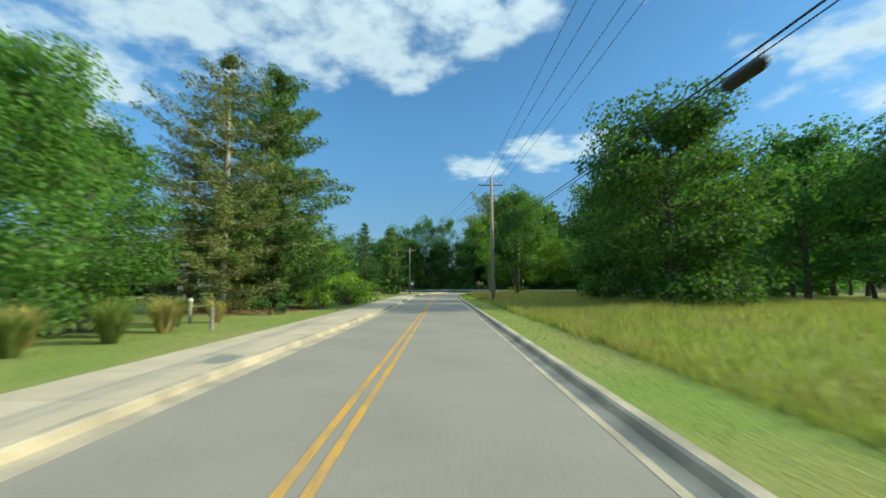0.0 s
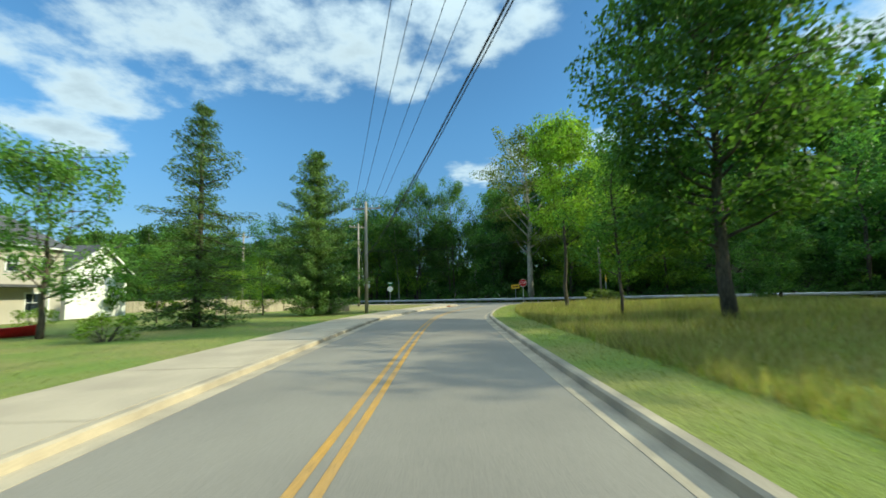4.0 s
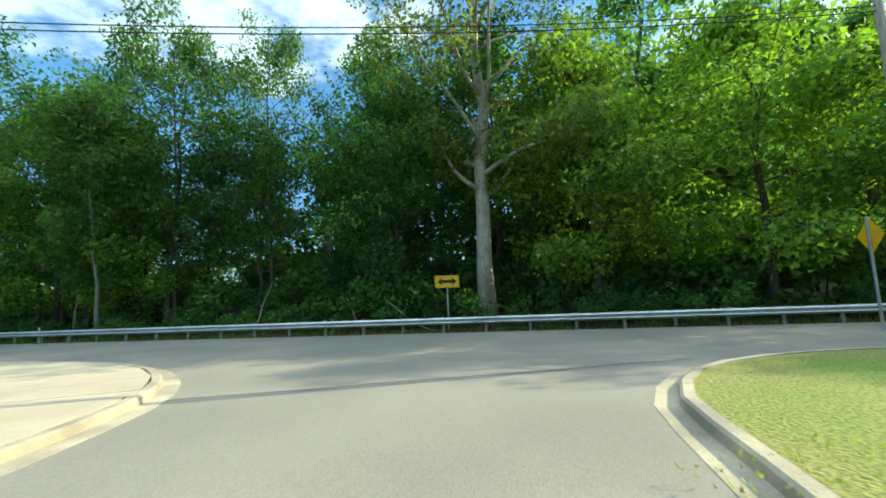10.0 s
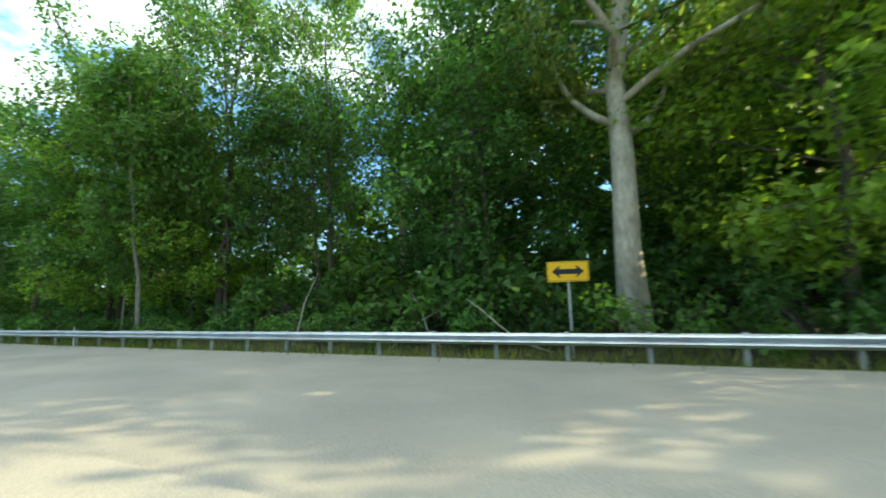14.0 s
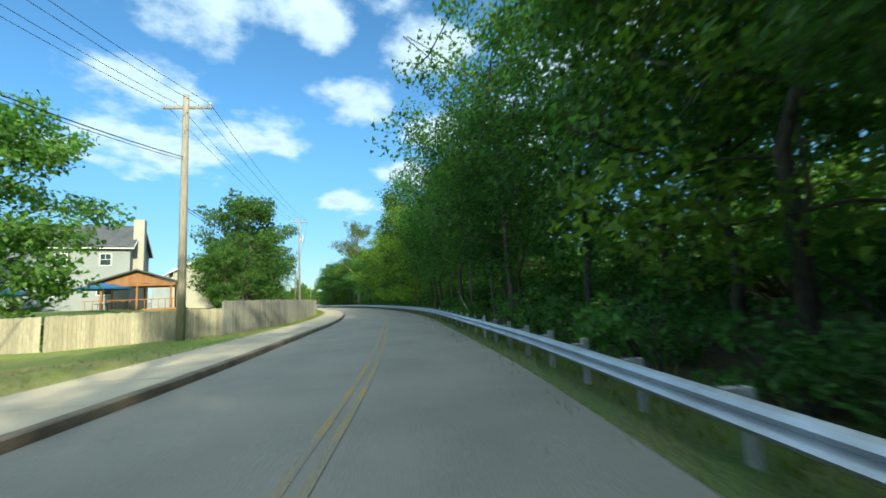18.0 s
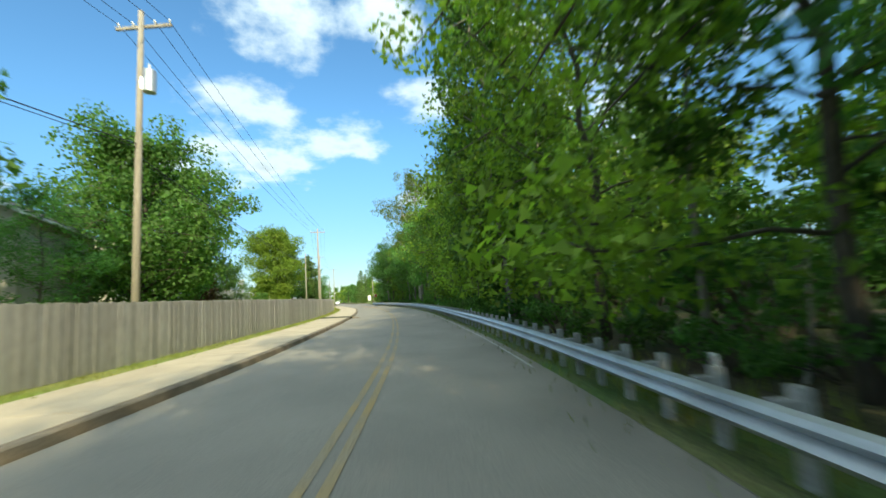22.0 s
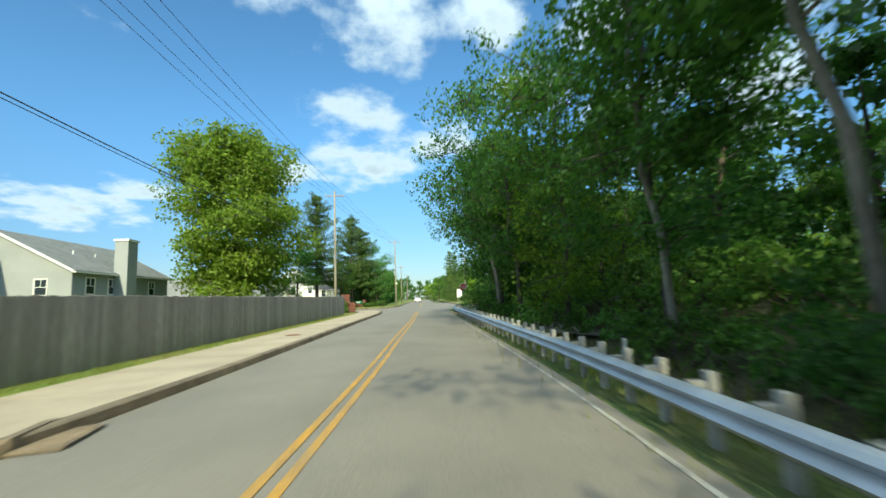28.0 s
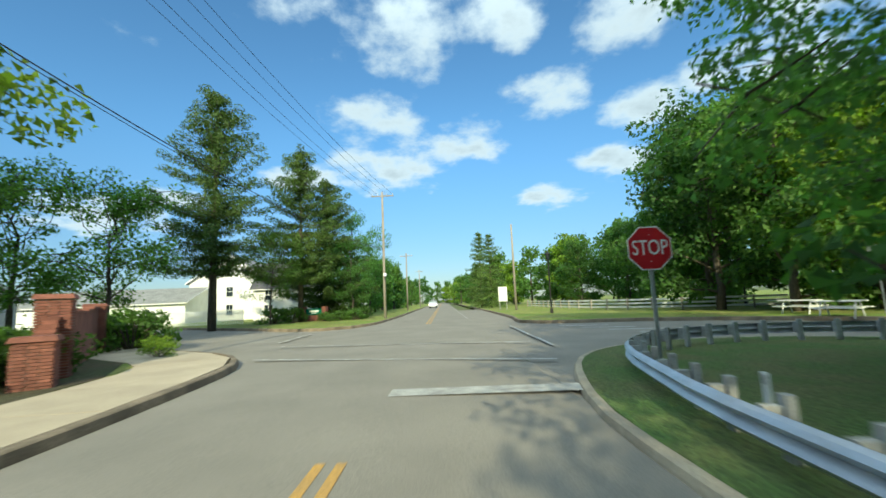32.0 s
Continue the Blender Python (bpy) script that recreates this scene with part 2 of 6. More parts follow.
SIGN_YELLOW = material("yellow_sheeting", (0.80, 0.47, 0.01), 0.5, (0.74, 0.43, 0.01), 0.3, 60, 0.03, fine_amount=0.06)
TAR = material("road_tar", (0.075, 0.072, 0.068), 0.7, fine=60, bump=0.1)
BLACK = material("black_paint", (0.015, 0.015, 0.015), 0.55, bump=0)
SIGN_GREEN = material("green_sheeting", (0.0, 0.16, 0.085), 0.5, bump=0.02)
SIDING = material("grey_siding", (0.32, 0.335, 0.345), 0.75, (0.285, 0.30, 0.31), 2.0, 30, 0.1, fine_amount=0.06)
SIDING_TAN = material("tan_siding", (0.45, 0.415, 0.35), 0.75, (0.40, 0.37, 0.31), 2.0, 30, 0.1, fine_amount=0.06)
WHITE_PAINT = material("white_paint", (0.78, 0.78, 0.76), 0.6, (0.70, 0.70, 0.68), 1.5, 30, 0.05, fine_amount=0.05)
SHINGLE = material("roof_shingle", (0.10, 0.10, 0.105), 0.9, (0.07, 0.07, 0.075), 1.0, 12, 0.5, fine_amount=0.35, bump_dist=0.02)
SHINGLE_LIGHT = material("light_shingle", (0.25, 0.25, 0.235), 0.9, (0.19, 0.19, 0.18), 1.0, 12, 0.5, fine_amount=0.3, bump_dist=0.02)
BRICK = material("brick_face", (0.23, 0.095, 0.068), 0.9, (0.16, 0.065, 0.05), 0.5, 40, 0.4, fine_amount=0.25, object_random=0.25, island=0.2)
MORTAR = material("mortar", (0.42, 0.39, 0.34), 0.95, fine=60, bump=0.3)
CEDAR = material("cedar", (0.36, 0.17, 0.07), 0.75, (0.26, 0.12, 0.05), 0.5, 30, 0.3, fine_amount=0.25, stretch=(1, 1, 0.1))
BLUE_CANVAS = material("blue_canvas", (0.04, 0.14, 0.28), 0.8, bump=0.1)
RUST = material("rusty_iron", (0.22, 0.085, 0.04), 0.85, (0.12, 0.05, 0.03), 0.2, 40, 0.5, fine_amount=0.3)
GLASS = material("window_glass", (0.03, 0.04, 0.05), 0.05, bump=0, spec=0.8)


def leaf(name, c, c2, tr=0.55):
    return material(name, c, 0.55, c2, 3.0, 1.2, 0, amount=0.5, fine_amount=0.25, island=0.42, object_random=0.32, spec=0.25, translucent=tr)


LEAF = leaf("leaf_green", (0.135, 0.23, 0.052), (0.098, 0.185, 0.044))
LEAF_LIGHT = leaf("leaf_light", (0.235, 0.33, 0.045), (0.17, 0.265, 0.036))
GREY_BARK = material("grey_bark", (0.24, 0.215, 0.17), 0.92, (0.15, 0.135, 0.105), 0.7, 12, 0.6, fine_amount=0.3, stretch=(1, 1, 0.3))
LEAF_DARK = leaf("leaf_dark", (0.112, 0.215, 0.056), (0.084, 0.175, 0.046))
LEAF_PALE = leaf("leaf_pale", (0.25, 0.29, 0.085), (0.17, 0.215, 0.05))
LEAF_BRIGHT = leaf("leaf_bright", (0.29, 0.39, 0.055), (0.22, 0.32, 0.045))
LEAF_RUSSET = leaf("leaf_russet", (0.20, 0.115, 0.06), (0.14, 0.10, 0.045))
NEEDLE = leaf("needle", (0.125, 0.19, 0.045), (0.085, 0.145, 0.036), 0.28)
NEEDLE_TAN = leaf("needle_tan", (0.225, 0.235, 0.080), (0.15, 0.185, 0.050), 0.3)
BLADE = leaf("grass_blade", (0.24, 0.30, 0.055), (0.30, 0.28, 0.10), 0.5)
BLADE_TAN = leaf("grass_seed", (0.50, 0.42, 0.18), (0.38, 0.33, 0.13), 0.45)

# ---- building helpers ----


class MB:
    """Collects vertices and faces of one mesh."""

    def __init__(self):
        self.v, self.f = [], []

    def add(self, verts, faces):
        k = len(self.v)
        self.v += [tuple(p) for p in verts]
        self.f += [tuple(i + k for i in f) for f in faces]
        return self

    def box(self, c, s, m=None, taper=1.0):
        x, y, z = (a / 2 for a in s)
        pts = [Vector((sx * x * (taper if sz > 0 else 1), sy * y * (taper if sz > 0 else 1), sz * z)) for sz in (-1, 1) for sy in (-1, 1) for sx in (-1, 1)]
        pts = [(m @ p if m else p) + Vector(c) for p in pts]
        return self.add(pts, [(0, 2, 3, 1), (4, 5, 7, 6), (0, 1, 5, 4), (1, 3, 7, 5), (3, 2, 6, 7), (2, 0, 4, 6)])

    def tube(self, pts, radii, n=8, caps=True):
        pts = [Vector(p) for p in pts]
        if isinstance(radii, (int, float)):
            radii = [radii] * len(pts)
        k, rings = len(self.v), []
        for i, p in enumerate(pts):
            d = (pts[min(i + 1, len(pts) - 1)] - pts[max(i - 1, 0)]).normalized()
            a = d.orthogonal().normalized() if abs(d.z) < 0.999 else Vector((1, 0, 0))
            if abs(d.z) < 0.95:
                a = d.cross(Vector((0, 0, 1))).normalized()
            else:
                a = (Vector((1, 0, 0)) - d * d.x).normalized()
            b = d.cross(a)
            self.v += [tuple(p + (a * math.cos(t) + b * math.sin(t)) * radii[i]) for t in (2 * math.pi * j / n for j in range(n))]
        for i in range(len(pts) - 1):
            for j in range(n):
                q = (j + 1) % n
                self.f.append((k + i * n + j, k + i * n + q, k + i * n + n + q, k + i * n + n + j))
        if caps:
            self.f.append(tuple(k + j for j in reversed(range(n))))
            self.f.append(tuple(k + (len(pts) - 1) * n + j for j in range(n)))
        return self

    def prism(self, outline, thick, m):
        """An outline in the local x-z plane, pushed along local y by thick."""
        n = len(outline)
        pts = [m @ Vector((x, y, z)) for y in (0, thick) for x, z in outline]
        return self.add(pts, [tuple(range(n)), tuple(reversed(range(n, 2 * n)))] + [(i, i + n, (i + 1) % n + n, (i + 1) % n) for i in range(n)])


def mesh_of(name, mb, mat, smooth=False):
    me = bpy.data.meshes.new(name)
    me.from_pydata(mb.v, [], mb.f)
    for m in (mat if isinstance(mat, (list, tuple)) else [mat]):
        me.materials.append(m)
    if smooth:
        me.polygons.foreach_set("use_smooth", [True] * len(me.polygons))
    me.update()
    return me


def part(name, mb, mat, parent=None, label="", smooth=False):
    ob = new(name, mesh_of(name, mb, mat, smooth))
    if parent is not None:
        ob.parent = parent
    return tagged(ob, label)


def thing(name, label, category, m=None, group="", kind=""):
    ob = new(name)
    ob.empty_display_size = 0.3
    if m is not None:
        ob.matrix_world = m
    return tagged(ob, label, category, group, kind)


def solo(name, mb, mat, label, category, m=None, group="", kind="", smooth=False):
    ob = new(name, mesh_of(name, mb, mat, smooth))
    if m is not None:
        ob.matrix_world = m
    return tagged(ob, label, category, group, kind)


def turn(deg):
    return Matrix.Rotation(radians(deg), 3, "Z")


def smooth_line(points, step=1.5):
    """A curve through the points, resampled at even steps."""
    P = [Vector((*p[:2], 0)) for p in points]
    dense = []
    for i in range(len(P) - 1):
        a, b, c, d = P[max(i - 1, 0)], P[i], P[i + 1], P[min(i + 2, len(P) - 1)]
        l = (c - b).length
        ta = (c - a) * (l / max((c - a).length, 1e-6)) if i > 0 else (c - b)
        tb = (d - b) * (l / max((d - b).length, 1e-6)) if i + 2 < len(P) else (c - b)
        k = max(2, int(l / (step / 4)))
        for j in range(k):
            u = j / k
            dense.append(b * (2 * u**3 - 3 * u**2 + 1) + ta * (u**3 - 2 * u**2 + u) + c * (-2 * u**3 + 3 * u**2) + tb * (u**3 - u**2))
    dense.append(P[-1])
    out, run = [dense[0]], 0.0
    for a, b in zip(dense, dense[1:]):
        run += (b - a).length
        if run >= step:
            out.append(b)
            run = 0.0
    if (out[-1] - dense[-1]).length > 0.05:
        out.append(dense[-1])
    return out


def normals(line):
    """Unit vectors to the right of a line's course."""
    out = []
    for i in range(len(line)):
        d = (line[min(i + 1, len(line) - 1)] - line[max(i - 1, 0)]).normalized()
        out.append(Vector((d.y, -d.x, 0)))
    return out


def offset(line, d):
    return [p + n * d for p, n in zip(line, normals(line))]


def station(line, s):
    """Point, unit course and right-hand normal at s metres along a line."""
    for a, b in zip(line, line[1:]):
        l = (b - a).length
        if s <= l:
            d = (b - a).normalized()
            return a + d * s, d, Vector((d.y, -d.x, 0))
        s -= l
    d = (line[-1] - line[-2]).normalized()
    return line[-1] + d * s, d, Vector((d.y, -d.x, 0))


def length(line):
    return sum((b - a).length for a, b in zip(line, line[1:]))


def sweep(line, profile, closed=False, z=None):
    """Profile of (right, up) pairs swept along a line."""
    mb, n, N = MB(), len(profile), normals(line)
    for p, r in zip(line, N):
        mb.v += [tuple(p + r * a + Vector((0, 0, b))) for a, b in profile]
    for i in range(len(line) - 1):
        for j in range(n if closed else n - 1):
            k = (j + 1) % n
            mb.f.append((i * n + j, i * n + k, i * n + n + k, i * n + n + j))
    if closed:
        mb.f.append(tuple(range(n)))
        mb.f.append(tuple(reversed(range((len(line) - 1) * n, len(line) * n))))
    return mb


def sheet(outline, z):
    """A flat sheet within an outline that may be hollow, cut into triangles."""
    from mathutils.geometry import tessellate_polygon
    pts = [Vector((p[0], p[1], z)) for p in outline]
    mb = MB()
    tris = []
    for t in tessellate_polygon([pts]):
        a, b, c = (pts[i] for i in t)
        tris.append(t if (b - a).cross(c - a).z > 0 else (t[0], t[2], t[1]))
    return mb.add(pts, tris)


# ---- plan: lines of the two roads ----
MAIN = smooth_line([(95, 56), (60, 77), (35, 91.3), (13.3, 103.8), (-9.5, 116.5), (-18.2, 121.4), (-28.8, 126.7), (-40.1, 132.2), (-51.6, 136.9), (-63.1, 141.0),
                    (-74.7, 144.4), (-86.6, 147.6), (-101, 150.9), (-116.3, 153.7), (-127.8, 155.4), (-139.5, 156.6), (-150.4, 157.6), (-163.6, 158.9),
                    (-200, 162.4), (-260, 168), (-420, 183)], 2.0)
SIDE_LEFT = smooth_line([(-3.15, -60), (-3.1, 5), (-3.0, 20), (-3.3, 47), (-3.5, 60), (-3.5, 74), (-2.6, 80.9), (-1.5, 87), (-0.3, 91.2), (0.75, 94.4),
                         (1.6, 97.3), (1.95, 99.2), (1.7, 101.2), (0.6, 103.6), (-2.0, 106.1), (-12.0, 112.1)], 1.0)
SIDE_RIGHT = smooth_line([(3.0, -60), (3.0, 20), (2.95, 48), (3.3, 73), (4.2, 80), (5.4, 86), (7.0, 91.8), (8.2, 94.0), (9.5, 95.9), (11.6, 97.1),
                          (15, 96.9), (20, 94.3), (32.5, 87.0), (57, 73), (92, 52)], 1.0)
SIDE_YELLOW = smooth_line([(-0.27, -60), (-0.27, 5), (-0.33, 30), (-0.4, 50), (-0.4, 65), (-0.1, 74), (0.64, 80.6), (2.2, 87.8), (4.6, 94.3)], 1.0)

def MAIN_FROM(x0, x1):
    """The stretch of the main road between two values of x."""
    return [p for p in MAIN if x1 <= p.x <= x0]


MAIN_LEFT = smooth_line([(SIDE_LEFT[-1].x, SIDE_LEFT[-1].y)] + [(p.x, p.y) for p in offset(MAIN_FROM(-11.5, -166), -5.07)[::3]] + [(-172.5, 154.2), (-176.0, 153.9), (-178.6, 152.6), (-181.5, 149.2), (-188.0, 141.5), (-203, 116)], 1.2)
FAR_LEFT = smooth_line([(-216, 122), (-207, 136), (-197, 147.5), (-193, 152), (-194.5, 155.2), (-201, 157.0), (-242, 161.0), (-420, 177.5)], 2.0)
FAR_RIGHT = smooth_line([(-136, 203), (-158, 191), (-172, 183.4), (-182, 178.4), (-187.0, 173.0), (-188.6, 168.6), (-190.5, 166.8), (-197, 167.8), (-216, 169.8), (-420, 188.6)], 2.0)
CORNER = smooth_line([(-160.5, 161.1), (-166.0, 161.35), (-168.6, 161.6), (-170.0, 161.95), (-172.3, 162.75), (-173.9, 163.6), (-175.1, 164.8), (-175.9, 166.6), (-176.0, 168.8), (-175.2, 171.2), (-172.0, 174.6), (-163, 179.6), (-138, 192)], 1.0)

# ---- ground and roads ----
g = MB()
g.add([(-2500, -2500, -0.45), (2500, -2500, -0.45), (2500, 2500, -0.45), (-2500, 2500, -0.45)], [(0, 1, 2, 3)])
solo("ground", g, FAR_GROUND, "green land that reaches the horizon", "ground", kind="structure")

main_road = thing("road_main", "grey asphalt road with worn yellow centre lines", "road", kind="structure")
part("asphalt", sweep(MAIN, [(-6.6, -0.05), (-5.12, -0.02), (-1.25, 0.03), (2.28, -0.02), (2.5, -0.14)]), ASPHALT_MAIN, main_road)
part("asphalt", sheet([(-136, 162.5), (-136, 228), (-232, 228), (-232, 100), (-190, 100), (-160, 152)], -0.06), ASPHALT_MAIN, main_road)
outline = [(p.x, p.y) for p in SIDE_LEFT] + [(p.x, p.y) for p in reversed(SIDE_RIGHT)]
side_road = solo("road_side", sheet(outline, 0.012), ASPHALT, "sunlit light grey asphalt side road with curbs", "road", kind="structure")


def centre_line(x0, x1):
    line = MAIN_FROM(x0, x1)
    return [p - n * float(np.interp(p.x, [-157, -150, -140, -128, -93, -75, -40], [1.2, 1.2, 1.45, 1.58, 1.45, 1.15, 1.1])) for p, n in zip(line, normals(line))]


for d in (-0.115, 0.115):
    part("yellow_line", sweep(SIDE_YELLOW, [(d - 0.055, 0.018), (d + 0.055, 0.018)]), YELLOW, side_road, "faded yellow paint line")
    for x0, x1, paint in ((-6, -122, YELLOW_FADED_DIM), (-120, -168.5, YELLOW), (-193, -400, YELLOW)):
        part("yellow_line", sweep(centre_line(x0, x1), [(d - 0.055, 0.036), (d + 0.055, 0.036)]), paint, main_road, "faded yellow paint line")
for x0, x1 in ((-58, -160), (-198, -400)):
    part("edge_line", sweep(MAIN_FROM(x0, x1), [(2.02, -0.006), (2.09, -0.007)]), WHITE_LINE, main_road, "worn white edge line")

# curbs and pavements
CURB_PROFILE = [(0.0, -0.1), (0.34, -0.1), (0.34, 0.017), (0.035, 0.022), (0.02, 0.13), (-0.02, 0.155), (-0.16, 0.155), (-0.16, -0.1)]
CURB_PLAIN = [(0.0, -0.1), (0.06, -0.1), (0.045, 0.022), (0.022, 0.13), (-0.018, 0.155), (-0.16, 0.155), (-0.16, -0.1)]
main_left = MAIN_LEFT
solo("curb_left", sweep(SIDE_LEFT, CURB_PROFILE, True), CURB, "pale concrete curb and gutter", "curb", kind="structure")
solo("curb_right", sweep(SIDE_RIGHT, [(-a, b) for a, b in CURB_PROFILE], True), CURB, "pale concrete curb and gutter", "curb", kind="structure")
solo("curb_main", sweep(main_left, CURB_PLAIN, True), CURB_DARK, "weathered concrete curb", "curb", kind="structure")
for nm, line, side in (("curb_far_left", FAR_LEFT, 1), ("curb_far_right", FAR_RIGHT, -1), ("curb_corner", CORNER, -1)):
    low = 0.62 if nm == "curb_corner" else 1.0
    solo(nm, sweep(line, [(a * side, b * low) for a, b in CURB_PLAIN], True), CURB if nm == "curb_corner" else CURB_DARK, "weathered concrete curb", "curb", kind="structure")
lawn_left = [(p.x, p.y) for p in offset(SIDE_LEFT, -1.8)] + [(p.x, p.y) for p in offset(main_left, -2.4)] + [(-205, 60), (-205, -60)]
solo("lawn_left", sheet(lawn_left, 0.13), GRASS, "mown green lawn", "lawn", kind="structure")
lawn_right = [(p.x, p.y) for p in offset(SIDE_RIGHT, 0.1)] + [(92, -60)]
dry = [(p.x, p.y) for p in offset(SIDE_LEFT, -1.8) if p.y > 84] + [(p.x, p.y) for p in offset(main_left, -2.4) if p.x > -27] + [(-26.5, 104), (-17, 95), (-10.5, 88.5)]
solo("lawn_dry", sheet(dry, 0.136), GRASS_DRY, "dry tan grass at the street corner", "lawn", kind="structure")
solo("lawn_right", sheet(lawn_right, 0.13), GRASS, "mown grass verge", "lawn", kind="structure")
solo("lawn_far_left", sheet([(p.x, p.y) for p in offset(FAR_LEFT, -0.12)] + [(-420, 60), (-260, 60)], 0.125), GRASS, "mown green lawn", "lawn", kind="structure")
solo("lawn_far_right", sheet([(p.x, p.y) for p in offset(FAR_RIGHT, 0.12)] + [(-420, 320), (-136, 320)], 0.125), GRASS, "mown green lawn", "lawn", kind="structure")
# the darker grass here puts the overhanging trees' shade into the colour
solo("verge_corner", sheet([(p.x, p.y) for p in offset(CORNER, 0.12)] + [(-140, 164), (-158, 163.2)], 0.10), GRASS_ROUGH_SHADED, "rough grass verge within the guardrail bend, tree shade in its green", "lawn", kind="structure")
yard = sweep(MAIN_FROM(-30, -172), [(-9.2, 0.1), (-12, 0.35), (-20, 1.5), (-30, 2.0), (-60, 2.2), (-78, 1.0), (-100, 0.05)])
solo("yard", yard, GRASS, "raised garden lawns behind the fence", "lawn", kind="structure")


def hill_height(x, y):
    beside = min(max(((x - 13.3) * 0.504 + (y - 103.8) * 0.864 - 6) / 30, 0), 1)
    return 34 * math.exp(-(((x - 92) / 44) ** 2 + ((y - 150) / 52) ** 2)) * beside * beside * (3 - 2 * beside) - 0.9


HILL = MB()
for iy in range(16):
    for ix in range(16):
        HILL.v.append((8 + ix * 12, 62 + iy * 13, hill_height(8 + ix * 12, 62 + iy * 13)))
HILL.f = [(i * 16 + j, i * 16 + j + 1, i * 16 + j + 17, i * 16 + j + 16) for i in range(15) for j in range(15)]
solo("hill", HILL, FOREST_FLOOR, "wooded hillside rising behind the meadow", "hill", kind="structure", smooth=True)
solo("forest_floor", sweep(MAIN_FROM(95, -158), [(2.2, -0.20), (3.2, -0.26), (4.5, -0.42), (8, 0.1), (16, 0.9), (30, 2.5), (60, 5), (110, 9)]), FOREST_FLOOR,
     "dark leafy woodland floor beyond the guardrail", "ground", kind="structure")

solo("verge_main", sweep(MAIN_FROM(60, -160), [(2.26, -0.10), (2.5, -0.05), (2.9, -0.10), (3.6, -0.2), (4.7, -0.36)]), GRASS_ROUGH_SHADED, "rough green verge beneath the guardrail, tree shade in its green", "lawn", kind="structure")
solo("mulch_bed", sheet([(-7.6, 26.0), (-8.2, 31.5), (-12.5, 34.0), (-17.0, 31.0), (-16.0, 23.5), (-11.0, 22.6)], 0.137), MULCH, "reddish mulch bed beneath the pines", "flower bed", kind="structure")


def pavement(line, side, s0, s1, width, slab, group):
    ob = thing("pavement", "pale sunlit concrete pavement of jointed slabs", "pavement", kind="structure", group=group)
    s = s0
    while s < s1:
        a, d, n = station(line, s + 0.008)
        b, _, n2 = station(line, min(s + slab, s1) - 0.008)
        mb = MB()
        wide = width(a.y) if callable(width) else width
        i, o = side * 0.165, side * wide
        top = [a + n * i, b + n2 * i, b + n2 * o, a + n * o]
        z = 0.158 + random.uniform(-0.003, 0.003)
        mb.add([(*p.xy, -0.05) for p in top] + [(*p.xy, z) for p in top],
               [(4, 5, 6, 7) if side < 0 else (7, 6, 5, 4), (0, 1, 5, 4), (1, 2, 6, 5), (2, 3, 7, 6), (3, 0, 4, 7)])
        part("slab", mb, CONCRETE, ob)
        s += slab
    return ob


pavement(SIDE_LEFT, -1, 58, length(SIDE_LEFT), lambda y: float(np.interp(y, [8, 45], [2.1, 2.62])), 1.8, "pavements")
pavement(main_left, -1, 0, length(main_left), 2.66, 2.4, "pavements")

# ---- trees ----


def leaf_cards(centres, spreads, per, size, rng, flat=0.45, slim=0.8, droop=0.15):
    """Small pointed leaves scattered round centres; returns one mesh builder."""
    C = np.repeat(np.asarray(centres, float), per, axis=0)
    S = np.repeat(np.asarray(spreads, float), per)[:, None]
    n = len(C)
    off = rng.normal(0, 1, (n, 3))
    off /= np.linalg.norm(off, axis=1, keepdims=True) + 1e-9
    off *= S * rng.uniform(0.35, 1.0, (n, 1)) ** 0.6
    off[:, 2] *= 0.72
    P = C + off
    nrm = off / (np.linalg.norm(off, axis=1, keepdims=True) + 1e-9) * 0.6 + rng.normal(0, 0.55, (n, 3)) + np.array([0, 0, flat])
    nrm /= np.linalg.norm(nrm, axis=1, keepdims=True) + 1e-9
    a = np.cross(nrm, rng.normal(0, 1, (n, 3)))
    a /= np.linalg.norm(a, axis=1, keepdims=True) + 1e-9
    a[:, 2] -= droop
    b = np.cross(nrm, a)
    L = (size * rng.uniform(0.6, 1.25, (n, 1)))
    W = L * slim * 0.5
    fold = nrm * L * 0.10
    V = np.stack([P + a * L * 0.6, P - a * L * 0.42 + b * W * 0.9 - fold, P - a * L * 0.2 - b * W * 1.1 + fold], axis=1).reshape(-1, 3)
    mb = MB()
    mb.v = V.tolist()
    mb.f = [(i, i + 1, i + 2) for i in range(0, 3 * n, 3)]
    return mb


def limb_points(start, heading, size, rng, steps=5, rise=0.25, wobble=0.18):
    p, d = Vector(start), Vector(heading).normalized()
    out = [p.copy()]
    for _ in range(steps):
        d = (d + Vector(rng.normal(0, wobble, 3)) + Vector((0, 0, rise * 0.2))).normalized()
        p = p + d * (size / steps)
        out.append(p.copy())
    return out


